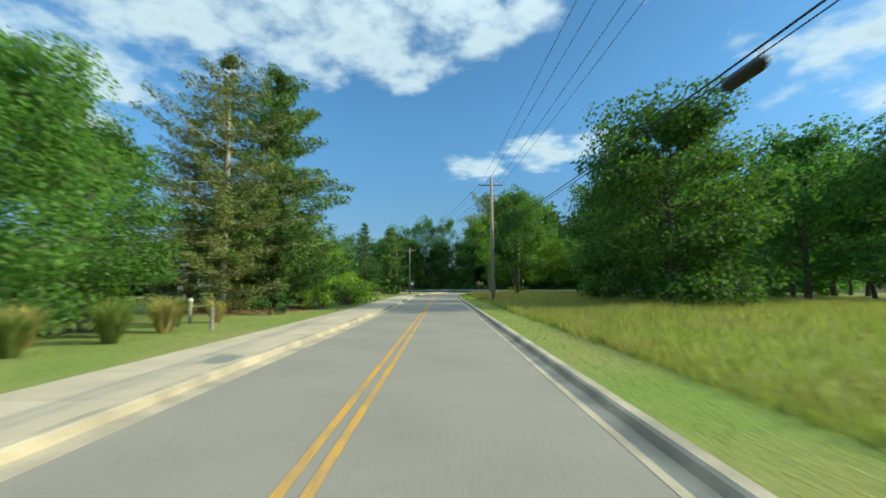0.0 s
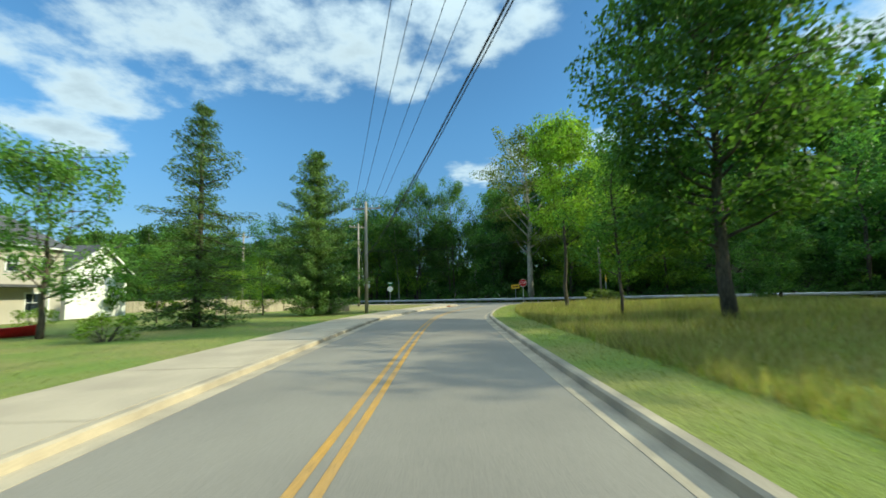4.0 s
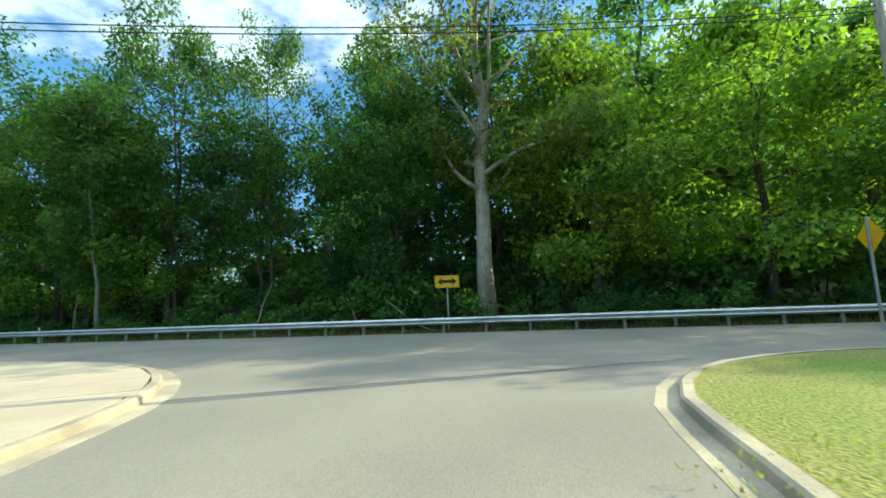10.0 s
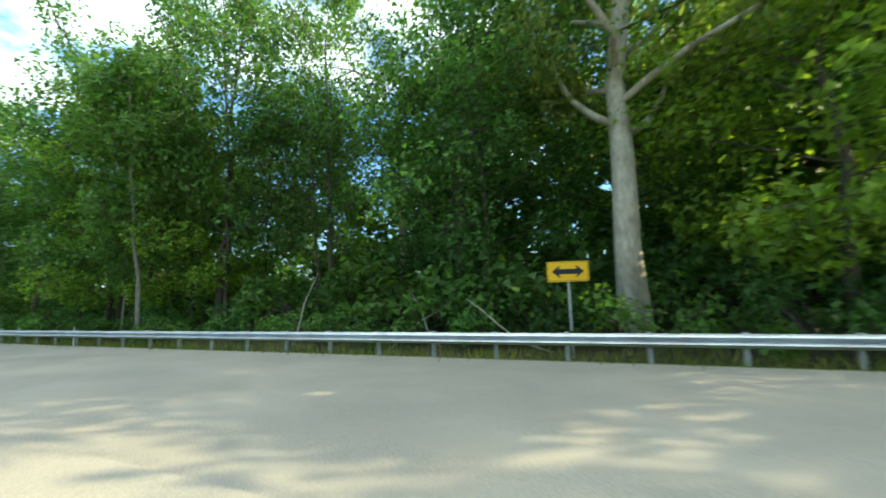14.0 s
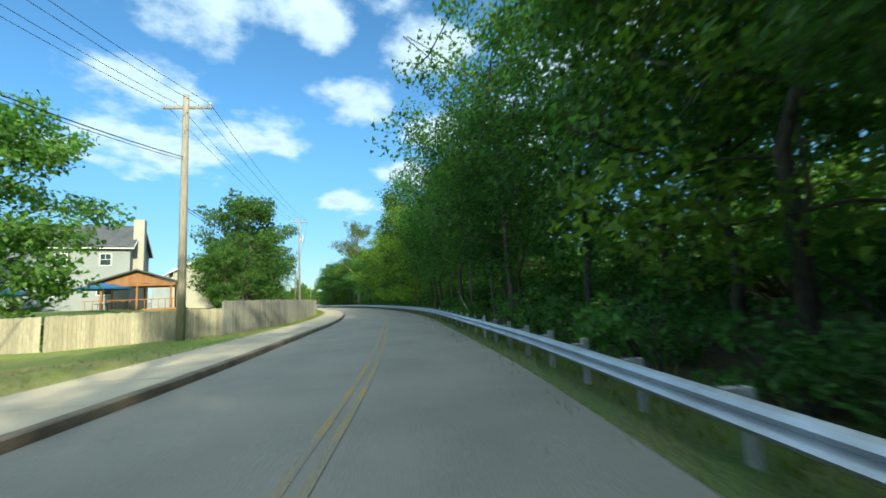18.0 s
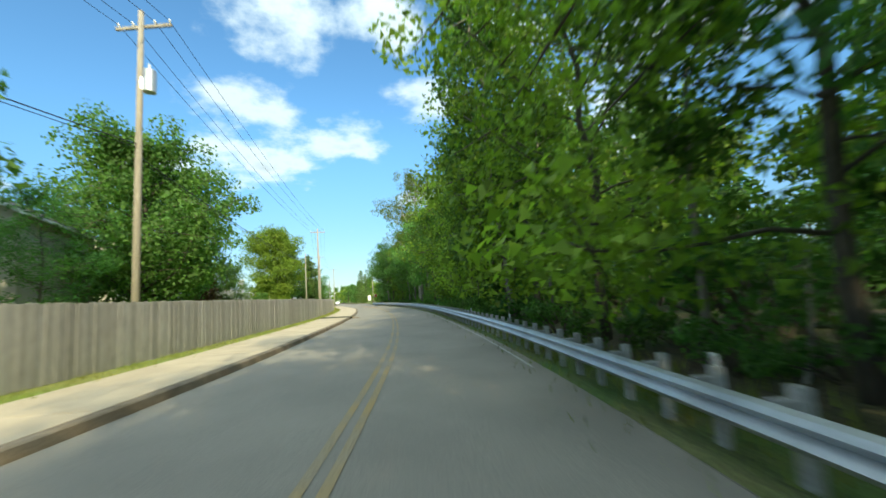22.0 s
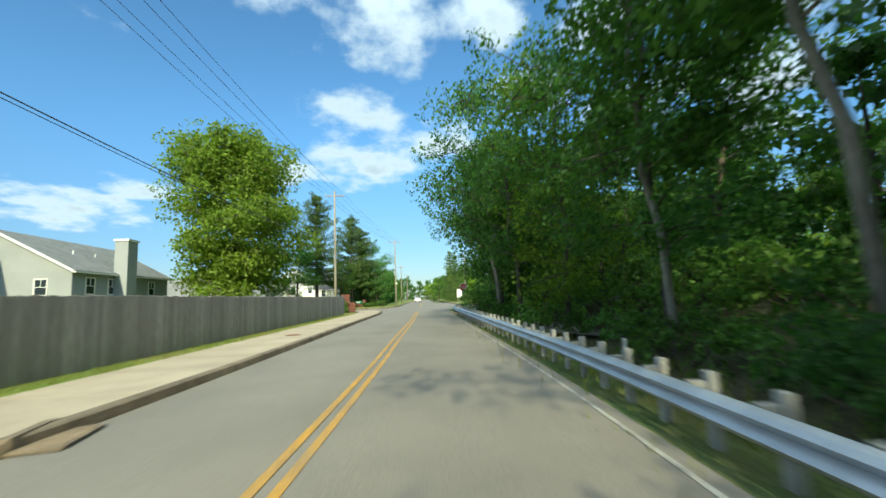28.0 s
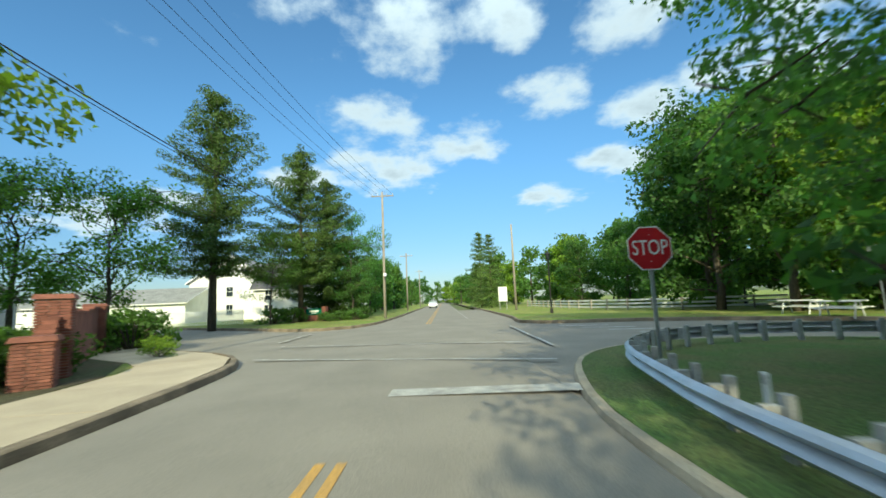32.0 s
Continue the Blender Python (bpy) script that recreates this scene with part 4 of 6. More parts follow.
# ---- trees along the side road and behind the fences ----
PLANTED = (
    ("green_edge", -12.6, 11.6, 0.80, 20, "leafy green tree beside pale grasses"), ("green_edge", -14.4, 17.4, 0.74, 120, "leafy green tree beside pale grasses"), ("edge0", -19.5, 16.0, 0.9, 80, "light green tree beside shrubs"),
    ("pine_tan", -12.6, 24.8, 1.14, 10, "half-bare tan pine with thin boughs"), ("pine", -11.6, 30.0, 1.36, 40, "full green pine with upswept boughs"),
    ("pine_tan", -16.5, 28.0, 0.95, 70, "half-bare tan pine with thin boughs"),
    ("pale_edge", -12.2, 38.0, 0.60, 0, "low bright green roadside tree"), ("pale_edge", -11.6, 42.5, 0.50, 100, "low bright green roadside tree"), ("pale_edge", -11.0, 46.8, 0.42, 200, "low bright green roadside tree"), ("edge1", -12.8, 49.5, 0.56, 70, "low bright green roadside tree"), ("edge3", -13.5, 39.5, 0.66, 40, "bright green tree above the lawn"), ("edge1", -16.5, 35.5, 0.8, 160, "bright green tree above the lawn"), ("spruce1", -20.5, 58.5, 0.85, 40, "dark green conifer in front of a house"),
    ("edge1", -21.0, 46.0, 0.7, 130, "green tree on the lawn"),
    ("locust", -16.4, 66.0, 0.95, 0, "thin-leaved ornamental tree on the lawn"),
    ("spruce0", -12.8, 71.0, 0.95, 0, "dark green spruce on the lawn"), ("edge1", -15.5, 79.0, 0.34, 60, "bright green shrubby tree on the lawn"), ("edge0", -18.5, 76.0, 0.4, 60, "bright green shrubby tree on the lawn"),
    ("spruce1", -9.6, 81.4, 1.0, 30, "broad spruce beside the utility pole"), ("edge1", -15.0, 84.0, 0.45, 200, "bright green tree behind the fence"),
    ("edge0", -19.0, 90.0, 0.4, 20, "bright green tree behind the fence"), ("meadow_oak", 17.0, 28.6, 1.0, 0, "large spreading tree in the meadow"),
    ("meadow_oak", 18.4, 41.2, 0.84, 300, "large spreading tree in the meadow"), ("oak2", 33.0, 55.0, 1.05, 40, "dark spreading tree behind the meadow"), ("oak2", 38.0, 30.0, 0.95, 100, "large spreading tree in the meadow"), ("oak2", 35.0, 38.5, 1.02, 100, "large spreading tree in the meadow"), ("wood2", 40.0, 46.0, 1.0, 0, "tall dark tree behind the meadow"),
    ("wood3", 47.0, 34.0, 1.0, 50, "tall dark tree behind the meadow"), ("ash", 12.8, 66.4, 1.0, 200, "tall roadside tree beside the meadow"),
    ("edge0", 9.6, 69.8, 0.7, 140, "slim tree beside the meadow"), ("leaning", 10.2, 81.2, 1.0, 0, "leaning tree with several stems in the verge"),
    ("oak2", 39.0, 63.0, 1.0, 20, "dark spreading tree behind the meadow"), ("oak2", 37.0, 74.0, 0.75, 220, "dark spreading tree behind the meadow"),
    ("oak1", 33.0, 89.0, 0.5, 120, "dark tree beside the main road"),
    ("bush_pale", 17.0, 94.0, 1.6, 0, "pale leafy shrub beside a utility pole"), ("bush_pale", 18.6, 93.4, 1.4, 90, "pale leafy shrub beside a utility pole"),
    # oak1 at -58, 97.5 is added out of view to shade the house wall
    ("oak1", -58.0, 97.5, 1.0, 70, "full green tree in a back garden"), ("bush1", -61.5, 117.5, 0.8, 0, "dark shrub beside the pavilion"), ("bush1", -59.0, 114.5, 0.75, 50, "dark shrub beside the pavilion"), ("bush1", -64.0, 119.0, 0.85, 90, "dark shrub beside the pavilion"), ("oak1", -57.5, 121.0, 0.5, 70, "round green tree behind the board fence"), ("edge0", -71.0, 121.5, 0.75, 70, "green garden tree behind the board fence"), ("edge2", -76.0, 127.0, 0.6, 170, "green garden tree behind the board fence"),
    ("bush1", 15.6, 26.4, 1.5, 0, "leafy growth beneath a meadow tree"), ("bush0", 19.0, 26.2, 1.5, 40, "leafy growth beneath a meadow tree"), ("bush1", 16.0, 39.4, 1.5, 80, "leafy growth beneath a meadow tree"), ("bush0", 19.6, 39.0, 1.5, 10, "leafy growth beneath a meadow tree"), ("bush1", 27.0, 35.0, 2.6, 60, "leafy growth beneath a meadow tree"), ("bush1", 31.0, 52.0, 2.6, 60, "leafy growth beneath a meadow tree"),
    ("oak1", -64.0, 124.0, 0.95, 0, "round dark green tree behind the board fence"), ("oak1", -38.5, 108.8, 0.8, 120, "full green tree in a back garden"),
    ("meadow_oak", -86.0, 128.5, 1.0, 30, "tall full tree behind the grey board fence"), ("meadow_oak", -99.5, 126.5, 1.04, 60, "tall full tree behind the grey board fence"),
    ("green_edge", -135.0, 134.6, 0.34, 60, "round garden tree behind the fence"), ("green_edge", -122.2, 130.1, 0.72, 100, "dense green garden tree behind the fence"), ("russet", -118.8, 126.6, 0.92, 30, "reddish-brown garden tree behind the fence"),
    ("maple", -174.3, 137.0, 1.42, 0, "large bright green tree beyond the fence"), ("far0", -150, 96, 0.75, 0, "round tree behind a house"),
    ("far0", -172, 100, 0.7, 90, "round tree behind a house"), ("far1", -140, 90, 0.8, 40, "round tree behind a house"),
    ("pine_high", -201.0, 142.2, 1.62, 20, "tall green pine at the corner"), ("pine_high", -208.0, 148.0, 1.4, 80, "green pine beside the road"),
    ("pine", -215.0, 149.5, 1.3, 140, "green pine beside the road"), ("edge2", -221.0, 151.5, 1.1, 200, "dark leafy tree beside the road"),
    ("edge2", -230, 153.5, 0.9, 10, "dark leafy tree beside the road"), ("far1", -241, 153.5, 0.62, 60, "dark leafy tree beside the road"), ("far1", -254, 154.5, 0.6, 100, "dark leafy tree beside the road"),
    ("far1", -270, 156, 0.6, 150, "dark leafy tree beside the road"), ("far1", -290, 157, 0.6, 190, "dark leafy tree beside the road"), ("far0", -315, 160, 0.6, 230, "dark leafy tree beside the road"),
    ("locust", -188.5, 136.8, 1.2, 40, "thin-leaved tree behind the brick wall"), ("locust", -190.0, 141.0, 1.15, 200, "thin-leaved tree behind the brick wall"), ("edge2", -212.0, 153.0, 0.75, 60, "dark leafy tree beside the road"), ("edge0", -204.5, 146.0, 0.7, 160, "dark leafy tree beside the road"), ("edge2", -157.6, 164.3, 1.0, 150, "tree leaning out over the road"), ("edge2", -144.5, 162.2, 1.15, 60, "tree leaning out over the road"), ("far0", -222, 192, 0.75, 0, "green tree beyond the lawn"), ("far1", -232, 196, 0.8, 90, "green tree beyond the lawn"), ("far0", -243, 194, 0.8, 50, "green tree beyond the lawn"), ("far2", -214, 200, 0.8, 50, "green tree beyond the lawn"), ("far0", -256, 196, 0.85, 20, "green tree beyond the lawn"), ("wood0", -153.5, 172.0, 0.72, 60, "tall dark tree behind the guardrail bend"), ("wood2", -147.0, 168.5, 0.72, 160, "tall dark tree behind the guardrail bend"), ("wood3", -149.0, 177.0, 0.75, 100, "tall dark tree behind the guardrail bend"), ("edge2", -158.0, 167.5, 0.8, 200, "dark tree behind the guardrail"), ("locust", -190.0, 131.0, 0.9, 140, "thin-leaved tree behind the brick wall"),
    ("spruce0", -232, 173.6, 0.95, 0, "columnar evergreen beside the road"), ("spruce0", -246, 174.5, 1.15, 60, "columnar evergreen beside the road"), ("oak2", -224.0, 186.0, 0.62, 30, "dark round tree beyond the fence"), ("oak2", -216.0, 189.0, 0.66, 130, "dark round tree beyond the fence"), ("oak1", -209.0, 188.0, 0.7, 230, "dark round tree beyond the fence"), ("oak2", -203.0, 190.5, 0.78, 320, "dark round tree beyond the fence"), ("oak2", -235.0, 187.0, 0.6, 80, "dark round tree beyond the fence"), ("far0", -262, 182, 0.75, 0, "round green tree beside the road"), ("far0", -280, 180, 0.7, 90, "round green tree beside the road"),
    ("far2", -305, 186, 0.7, 0, "round green tree beside the road"), ("far0", -335, 186, 0.7, 40, "round green tree beside the road"), ("far2", -225, 205, 0.62, 0, "light green tree beyond the lawn"),
    ("far2", -212, 212, 0.72, 50, "light green tree beyond the lawn"), ("far2", -198, 208, 0.8, 100, "light green tree beyond the lawn"),
    ("far0", -188, 214, 0.9, 150, "light green tree beyond the lawn"), ("far2", -240, 208, 0.6, 190, "light green tree beyond the lawn"),
    ("oak0", -184.0, 186.0, 0.85, 50, "sunlit tree beyond the side street"), ("oak1", -177.5, 189.0, 0.95, 150, "sunlit tree beyond the side street"),
    ("oak0", -170.0, 189.5, 0.95, 250, "sunlit tree beyond the side street"), ("oak1", -162.0, 193.5, 1.0, 20, "sunlit tree beyond the side street"), ("oak1", -190.0, 192.0, 0.8, 80, "sunlit tree beyond the side street"),
    ("oak1", -152.0, 198.0, 1.0, 20, "dark tree beyond the side street"), ("wood0", -168.0, 198.0, 1.15, 20, "dark tree beyond the side street"), ("wood1", -178.0, 199.0, 1.1, 20, "dark tree beyond the side street"),
    ("oak2", -191.5, 182.0, 1.0, 200, "sunlit tree beyond the corner lawn"), ("oak1", -199.0, 187.5, 1.1, 300, "sunlit tree beyond the corner lawn"), ("oak1", -186.0, 182.5, 0.95, 60, "sunlit tree beyond the corner lawn"),
    ("oak1", -208.0, 194.0, 1.0, 10, "green tree beyond the corner lawn"), ("oak1", -193.0, 194.0, 1.2, 110, "green tree beyond the corner lawn"),
    ("bush2", -176.0, 184.5, 1.4, 0, "bright shrub beyond the side street"), ("bush0", -170.0, 184.0, 1.6, 0, "leafy shrub beyond the side street"),
    ("edge3", -161.5, 169.0, 1.15, 40, "overhanging tree at the guardrail bend"), ("edge0", -160.0, 166.0, 1.1, 240, "overhanging tree at the guardrail bend"),
    ("wood0", -160.5, 172.5, 1.0, 10, "dark tree inside the guardrail bend"), ("edge2", -155.0, 164.2, 1.1, 80, "dark tree behind the guardrail"), ("wood1", -157.0, 172.0, 0.75, 80, "dark tree behind the guardrail"),
    ("bush1", -166.6, 166.6, 2.3, 0, "dense dark shrub inside the guardrail bend"), ("bush1", -168.6, 169.4, 2.5, 70, "dense dark shrub inside the guardrail bend"), ("bush0", -163.6, 164.9, 1.9, 140, "dense dark shrub inside the guardrail bend"), ("bush0", -165.0, 167.0, 1.6, 0, "shaded shrub inside the guardrail bend"), ("bush1", -161.5, 164.6, 1.5, 50, "shaded shrub behind the guardrail"), ("bush1", -168.2, 169.5, 1.5, 0, "shaded shrub inside the guardrail bend"),
    ("bush0", -156.5, 162.9, 1.3, 90, "shaded shrub behind the guardrail"), 
    ("far2", -178, 222, 1.0, 0, "sunlit tree beyond the side street"), ("far2", -170, 216, 1.0, 40, "sunlit tree beyond the side street"), ("far0", -205, 222, 0.9, 0, "green tree beyond the lawn"),
    ("far0", -222, 222, 0.9, 70, "green tree beyond the lawn"), ("far2", -252, 216, 0.8, 0, "green tree beyond the lawn"), ("far0", -268, 214, 0.8, 30, "green tree beyond the lawn"),
    ("far2", -290, 212, 0.8, 30, "green tree beyond the lawn"), ("far0", -310, 214, 0.8, 130, "green tree beyond the lawn"), ("far0", -345, 205, 0.8, 130, "green tree beyond the lawn"), ("far1", -370, 200, 0.8, 80, "green tree beyond the lawn"),
    ("far0", -345, 162, 0.6, 230, "dark leafy tree beside the road"), ("far1", -375, 165, 0.6, 30, "dark leafy tree beside the road"),
    ("edge0", -164.0, 170.5, 1.3, 30, "tall dark tree inside the guardrail bend"), ("edge2", -169.0, 168.0, 1.2, 130, "tall dark tree inside the guardrail bend"),
)
for nm, x, y, s, spin, label in PLANTED:
    plant(nm, x, y, s, spin, 0.12 if y > 60 or x > 0 else 0.1, label)
random.seed(8)
for i in range(24):
    plant(random.choice(["wood1", "wood3", "far1"]), 50 + random.uniform(-8, 10), 38 + 60 * i / 23, random.uniform(0.85, 1.15), None, -0.3, "tall dark tree on the slope behind the meadow", group="trees behind the meadow")
for i in range(70):
    x, y = 16 + random.uniform(0, 125), 112 + random.uniform(0, 75)
    y -= max(0, (x - 20)) * 0.42
    if x < 62 and y < 114:
        continue
    plant(random.choice(["far0", "far1"]), x, y, random.uniform(0.9, 1.2), None, hill_height(x, y) - 0.2, "tree on the wooded hillside", group="trees on the hillside")
for i in range(30):
    plant(random.choice(["far0", "far1", "far2"]), -60 - 5.5 * i + random.uniform(-3, 3), random.uniform(55, 85), random.uniform(0.45, 0.65), None, 0.1, "distant tree behind the gardens", group="distant trees")
for i in range(10):
    plant(random.choice(["far0", "far2"]), -28 - 6 * i, 92 - 3 * i + random.uniform(-4, 4), random.uniform(0.4, 0.55), None, 0.1, "garden tree behind the lawns", group="garden trees")
for i in range(22):
    plant(random.choice(["far0", "far1", "far2"]), -232 - 8 * i, 183 + random.uniform(-3, 6) + 0.12 * i, random.uniform(0.5, 0.75), None, 0.0, "round green tree beside the road", group="distant trees")
    plant(random.choice(["far0", "far1"]), -236 - 8 * i, 155 - random.uniform(0, 6) + 0.35 * i, random.uniform(0.5, 0.7), None, 0.0, "dark leafy tree beside the road", group="distant trees")
for i in range(30):
    plant(random.choice(["far0", "far1"]), -405 - random.uniform(0, 30), 110 + 5 * i, random.uniform(0.7, 1.0), None, 0.0, "far tree at the end of the road", group="distant trees")
random.seed(9)
for x, y, k, sc in ((-11.2, 13.6, "bush0", 1.0), (-8.2, 22.0, "bush1", 0.8), (-7.4, 27.5, "bush2", 1.0), (-7.2, 33.5, "bush2", 1.3), (-7.6, 36.5, "bush2", 1.6), (-8.2, 39.5, "bush2", 1.8),
                    (-8.0, 42.0, "bush2", 1.6), (-9.2, 52.5, "bush2", 1.2), (-27.0, 72.0, "bush2", 1.0), (-26.0, 75.5, "bush2", 0.9), (-12.0, 64.0, "bush2", 0.8)):
    plant(k, x, y, sc, None, 0.1, "leafy green shrub on the lawn", "shrub", "garden shrubs")

far_woods()

# ---- utility poles and wires ----


def utility_pole(x, y, height, arm_z, arm_dir, arm=2.4, r=0.155, label="", lean=0.0):
    ob = thing("utility_pole", label or "weathered wooden utility pole with a crossarm", "utility pole", Matrix.Translation((x, y, 0.1)), group="utility poles")
    part("pole", MB().tube([(0, 0, -0.2), (lean * 0.5, 0, height * 0.5), (lean, 0, height)], [r, r * 0.86, r * 0.68], 12), POLE_WOOD, ob, smooth=True)
    if arm:
        m = turn(arm_dir)
        part("crossarm", MB().box(Vector((lean, 0, arm_z)) + m @ Vector((0, 0.16, 0)), (arm, 0.10, 0.12), m), POLE_WOOD, ob)
        for k in (-0.46, -0.2, 0.2, 0.46):
            c = Vector((lean, 0, arm_z + 0.06)) + m @ Vector((k * arm, 0.16, 0))
            part("insulator", MB().tube([c, c + Vector((0, 0, 0.10)), c + Vector((0, 0, 0.12)), c + Vector((0, 0, 0.2))], [0.02, 0.03, 0.055, 0.035], 8), WHITE, ob, "pale insulator", True)
    return ob


POLES = {
    "p0": (7.15, -25.0, 11.2, 10.6, 0), "p1": (5.75, 40.2, 12.3, 11.6, 0), "p2": (-5.85, 82.6, 9.3, 8.75, -5), "p3": (-10.8, 102.7, 11.0, 10.5, 30),
    "p4": (18.8, 97.2, 12.2, 11.6, 30), "p5": (-33.2, 116.9, 12.4, 11.8, 62), "p6": (-71.0, 131.9, 14.1, 13.5, 66), "p7": (-123.0, 143.7, 13.9, 13.3, 80),
    "p8": (-172.6, 148.8, 14.9, 14.3, 84), "p9": (-206.4, 156.9, 13.4, 13.0, 84), "p10": (-213.2, 172.6, 10.8, 11.0, 84),
}
for k, (x, y, h, az, d) in POLES.items():
    utility_pole(x, y, h, az, d, 0 if k == "p10" else 2.4, {"p1": 0.2, "p5": 0.2, "p4": 0.125}.get(k, 0.155), label="weathered bare wooden utility pole" if k == "p10" else "")


part("crossarm", MB().box((0, 0.16, 10.5), (2.0, 0.10, 0.12)), POLE_WOOD, bpy.data.objects["utility_pole.001"])


def wire(a, b, sag, r=0.012):
    a, b = Vector(a), Vector(b)
    pts = [a.lerp(b, i / 14) - Vector((0, 0, sag * 4 * (i / 14) * (1 - i / 14))) for i in range(15)]
    return solo("wire", MB().tube(pts, r, 5), WIRE, "thin black overhead wire between poles", "wire", group="overhead wires")


def span(a, b, lines=((-1.1, 0.3), (-0.48, 0.3), (0.48, 0.3), (1.1, 0.3)), low=2.6, sag=0.7):
    A, B = POLES[a], POLES[b]
    for off, up in lines:
        wire(Vector((A[0], A[1], A[3] + up)) + turn(A[4]) @ Vector((off, 0.16, 0)), Vector((B[0], B[1], B[3] + up)) + turn(B[4]) @ Vector((off, 0.16, 0)), sag)
    if low:
        for dz, r in ((low, 0.022), (low + 0.14, 0.014)):
            wire((A[0], A[1], A[3] - dz), (B[0], B[1], B[3] - dz), sag * 1.2, r)


span("p0", "p1", low=4.5)
span("p1", "p2", low=3.9)
span("p2", "p3")
span("p3", "p5")
for a, b in (("p5", "p6"), ("p6", "p7"), ("p7", "p8"), ("p8", "p9")):
    span(a, b, low=5.1 if a == "p5" else 5.6)
span("p3", "p4", ((-0.6, 0.3), (0.6, 0.3)), low=0)
for dz in (3.0, 3.15):
    wire((-10.8, 102.7, 10.5 - dz), (18.8, 97.2, 11.6 - dz), 0.7, 0.014)

# ---- guardrail ----
RAIL = MAIN_FROM(62, -164)
RAIL = [p + n * float(np.interp(p.x, [-62, -30], [2.5, 2.85])) for p, n in zip(RAIL, normals(RAIL))]
RAIL = smooth_line([(p.x, p.y) for p in RAIL[::3]] + [(-167.4, 162.25), (-169.0, 162.75), (-170.8, 163.3), (-172.4, 164.1), (-173.7, 165.3), (-174.5, 166.8), (-174.8, 168.5), (-174.5, 170.6), (-172.4, 173.4), (-165, 178), (-150, 186)], 1.0)


def w_profile(z):
    up = [(0.0, z), (0.045, z - 0.03), (0.085, z - 0.075), (0.045, z - 0.115), (0.0, z - 0.155), (0.045, z - 0.195), (0.085, z - 0.235), (0.045, z - 0.28), (0.0, z - 0.31)]
    pts = [(-a, b) for a, b in up]
    return pts + [(a + 0.006, b) for a, b in reversed(pts)]


guard = thing("guardrail", "galvanised corrugated steel guardrail on timber posts", "guardrail")
s, Lr = 0.0, length(RAIL)
while s < Lr - 1:
    e = min(s + 3.81, Lr)
    n = 5
    piece = [station(RAIL, s + (e - s) * i / (n - 1))[0] for i in range(n)]
    part("rail", sweep(piece, w_profile(0.60), True), GALVANISED, guard)
    s = e
tall_me, post_me, block_me = mesh_of("post", MB().box((0, 0, 0.04), (0.13, 0.10, 1.32), taper=0.95), STEEL_POST), mesh_of("post", MB().box((0, 0, 0.0), (0.11, 0.08, 1.22), taper=0.95), STEEL_POST), mesh_of("block", MB().box((0, 0, 0), (0.10, 0.16, 0.30)), STEEL_POST)
s = 0.6
while s < Lr:
    p, d, n = station(RAIL, s)
    ang = math.atan2(d.y, d.x)
    post = new("post", post_me if p.x > -14 else tall_me)
    post.parent, post.matrix_world = guard, Matrix.Translation(p + n * 0.27) @ Matrix.Rotation(ang, 4, "Z")
    block = new("spacer_block", block_me)
    block.parent, block.matrix_world = guard, Matrix.Translation(p + n * 0.11 + Vector((0, 0, 0.46))) @ Matrix.Rotation(ang, 4, "Z")
    s += 1.905 if p.x > -40 else 0.9525

# ---- board fence along the main road ----
random.seed(3)
BOARDS = [mesh_of("board", MB().add([(-0.069, -0.01, 0), (0.069, -0.01, 0), (0.069, 0.01, 0), (-0.069, 0.01, 0), (-0.069, -0.01, h - 0.03), (-0.04, -0.01, h), (0.04, -0.01, h), (0.069, -0.01, h - 0.03),
                                      (-0.069, 0.01, h - 0.03), (-0.04, 0.01, h), (0.04, 0.01, h), (0.069, 0.01, h - 0.03)],
                                     [(0, 1, 7, 6, 5, 4), (2, 3, 8, 9, 10, 11), (0, 4, 8, 3), (1, 2, 11, 7), (4, 5, 9, 8), (5, 6, 10, 9), (6, 7, 11, 10)]), m)
          for h in (1.83, 1.85) for m in (FENCE_WOOD, FENCE_WOOD_TAN)]


def board_fence(name, line, label, tan, single=300, z=0.14):
    ob = thing(name, label, "fence")
    s, i, rest = 0.0, 0, MB()
    total = length(line)
    while s < total:
        p, d, n = station(line, s)
        m = Matrix.Translation(p + Vector((0, 0, z + random.uniform(-0.012, 0.012))) + n * random.uniform(-0.006, 0.006)) @ Matrix.Rotation(math.atan2(d.y, d.x) + random.uniform(-0.03, 0.03), 4, "Z")
        me = random.choice(BOARDS[1::2] if tan else BOARDS[0::2])
        if i < single:
            b = new("board", me)
            b.parent, b.matrix_world = ob, m
        else:
            k = len(rest.v)
            rest.v += [tuple(m @ v.co) for v in me.vertices]
            rest.f += [tuple(j + k for j in f.vertices) for f in me.polygons]
        s += 0.146
        i += 1
    if rest.v:
        tagged(part("board_run", rest, FENCE_WOOD_TAN if tan else FENCE_WOOD, ob), kind="stuff")
    s = 0.0
    while s < total:
        p, d, n = station(line, s)
        part("fence_post", MB().box(p - n * 0.09 + Vector((0, 0, z + 0.9)), (0.09, 0.09, 1.8), turn(math.degrees(math.atan2(d.y, d.x)))), FENCE_WOOD_TAN if tan else FENCE_WOOD, ob)
        s += 2.44
    for h in (0.35, 1.5):
        part("fence_rail", sweep(line, [(-0.05, z + h), (-0.012, z + h), (-0.012, z + h + 0.09), (-0.05, z + h + 0.09)], True), FENCE_WOOD_TAN if tan else FENCE_WOOD, ob)
    return ob


FENCE = offset(MAIN_FROM(-34, -166), -8.75)
FENCE = smooth_line([(-35.15, 118.95)] + [(p.x, p.y) for p in FENCE if p.x < -38][::3], 1.0)
board_fence("fence", FENCE, "tall weathered grey board fence beside the pavement", False)

# ---- signs ----


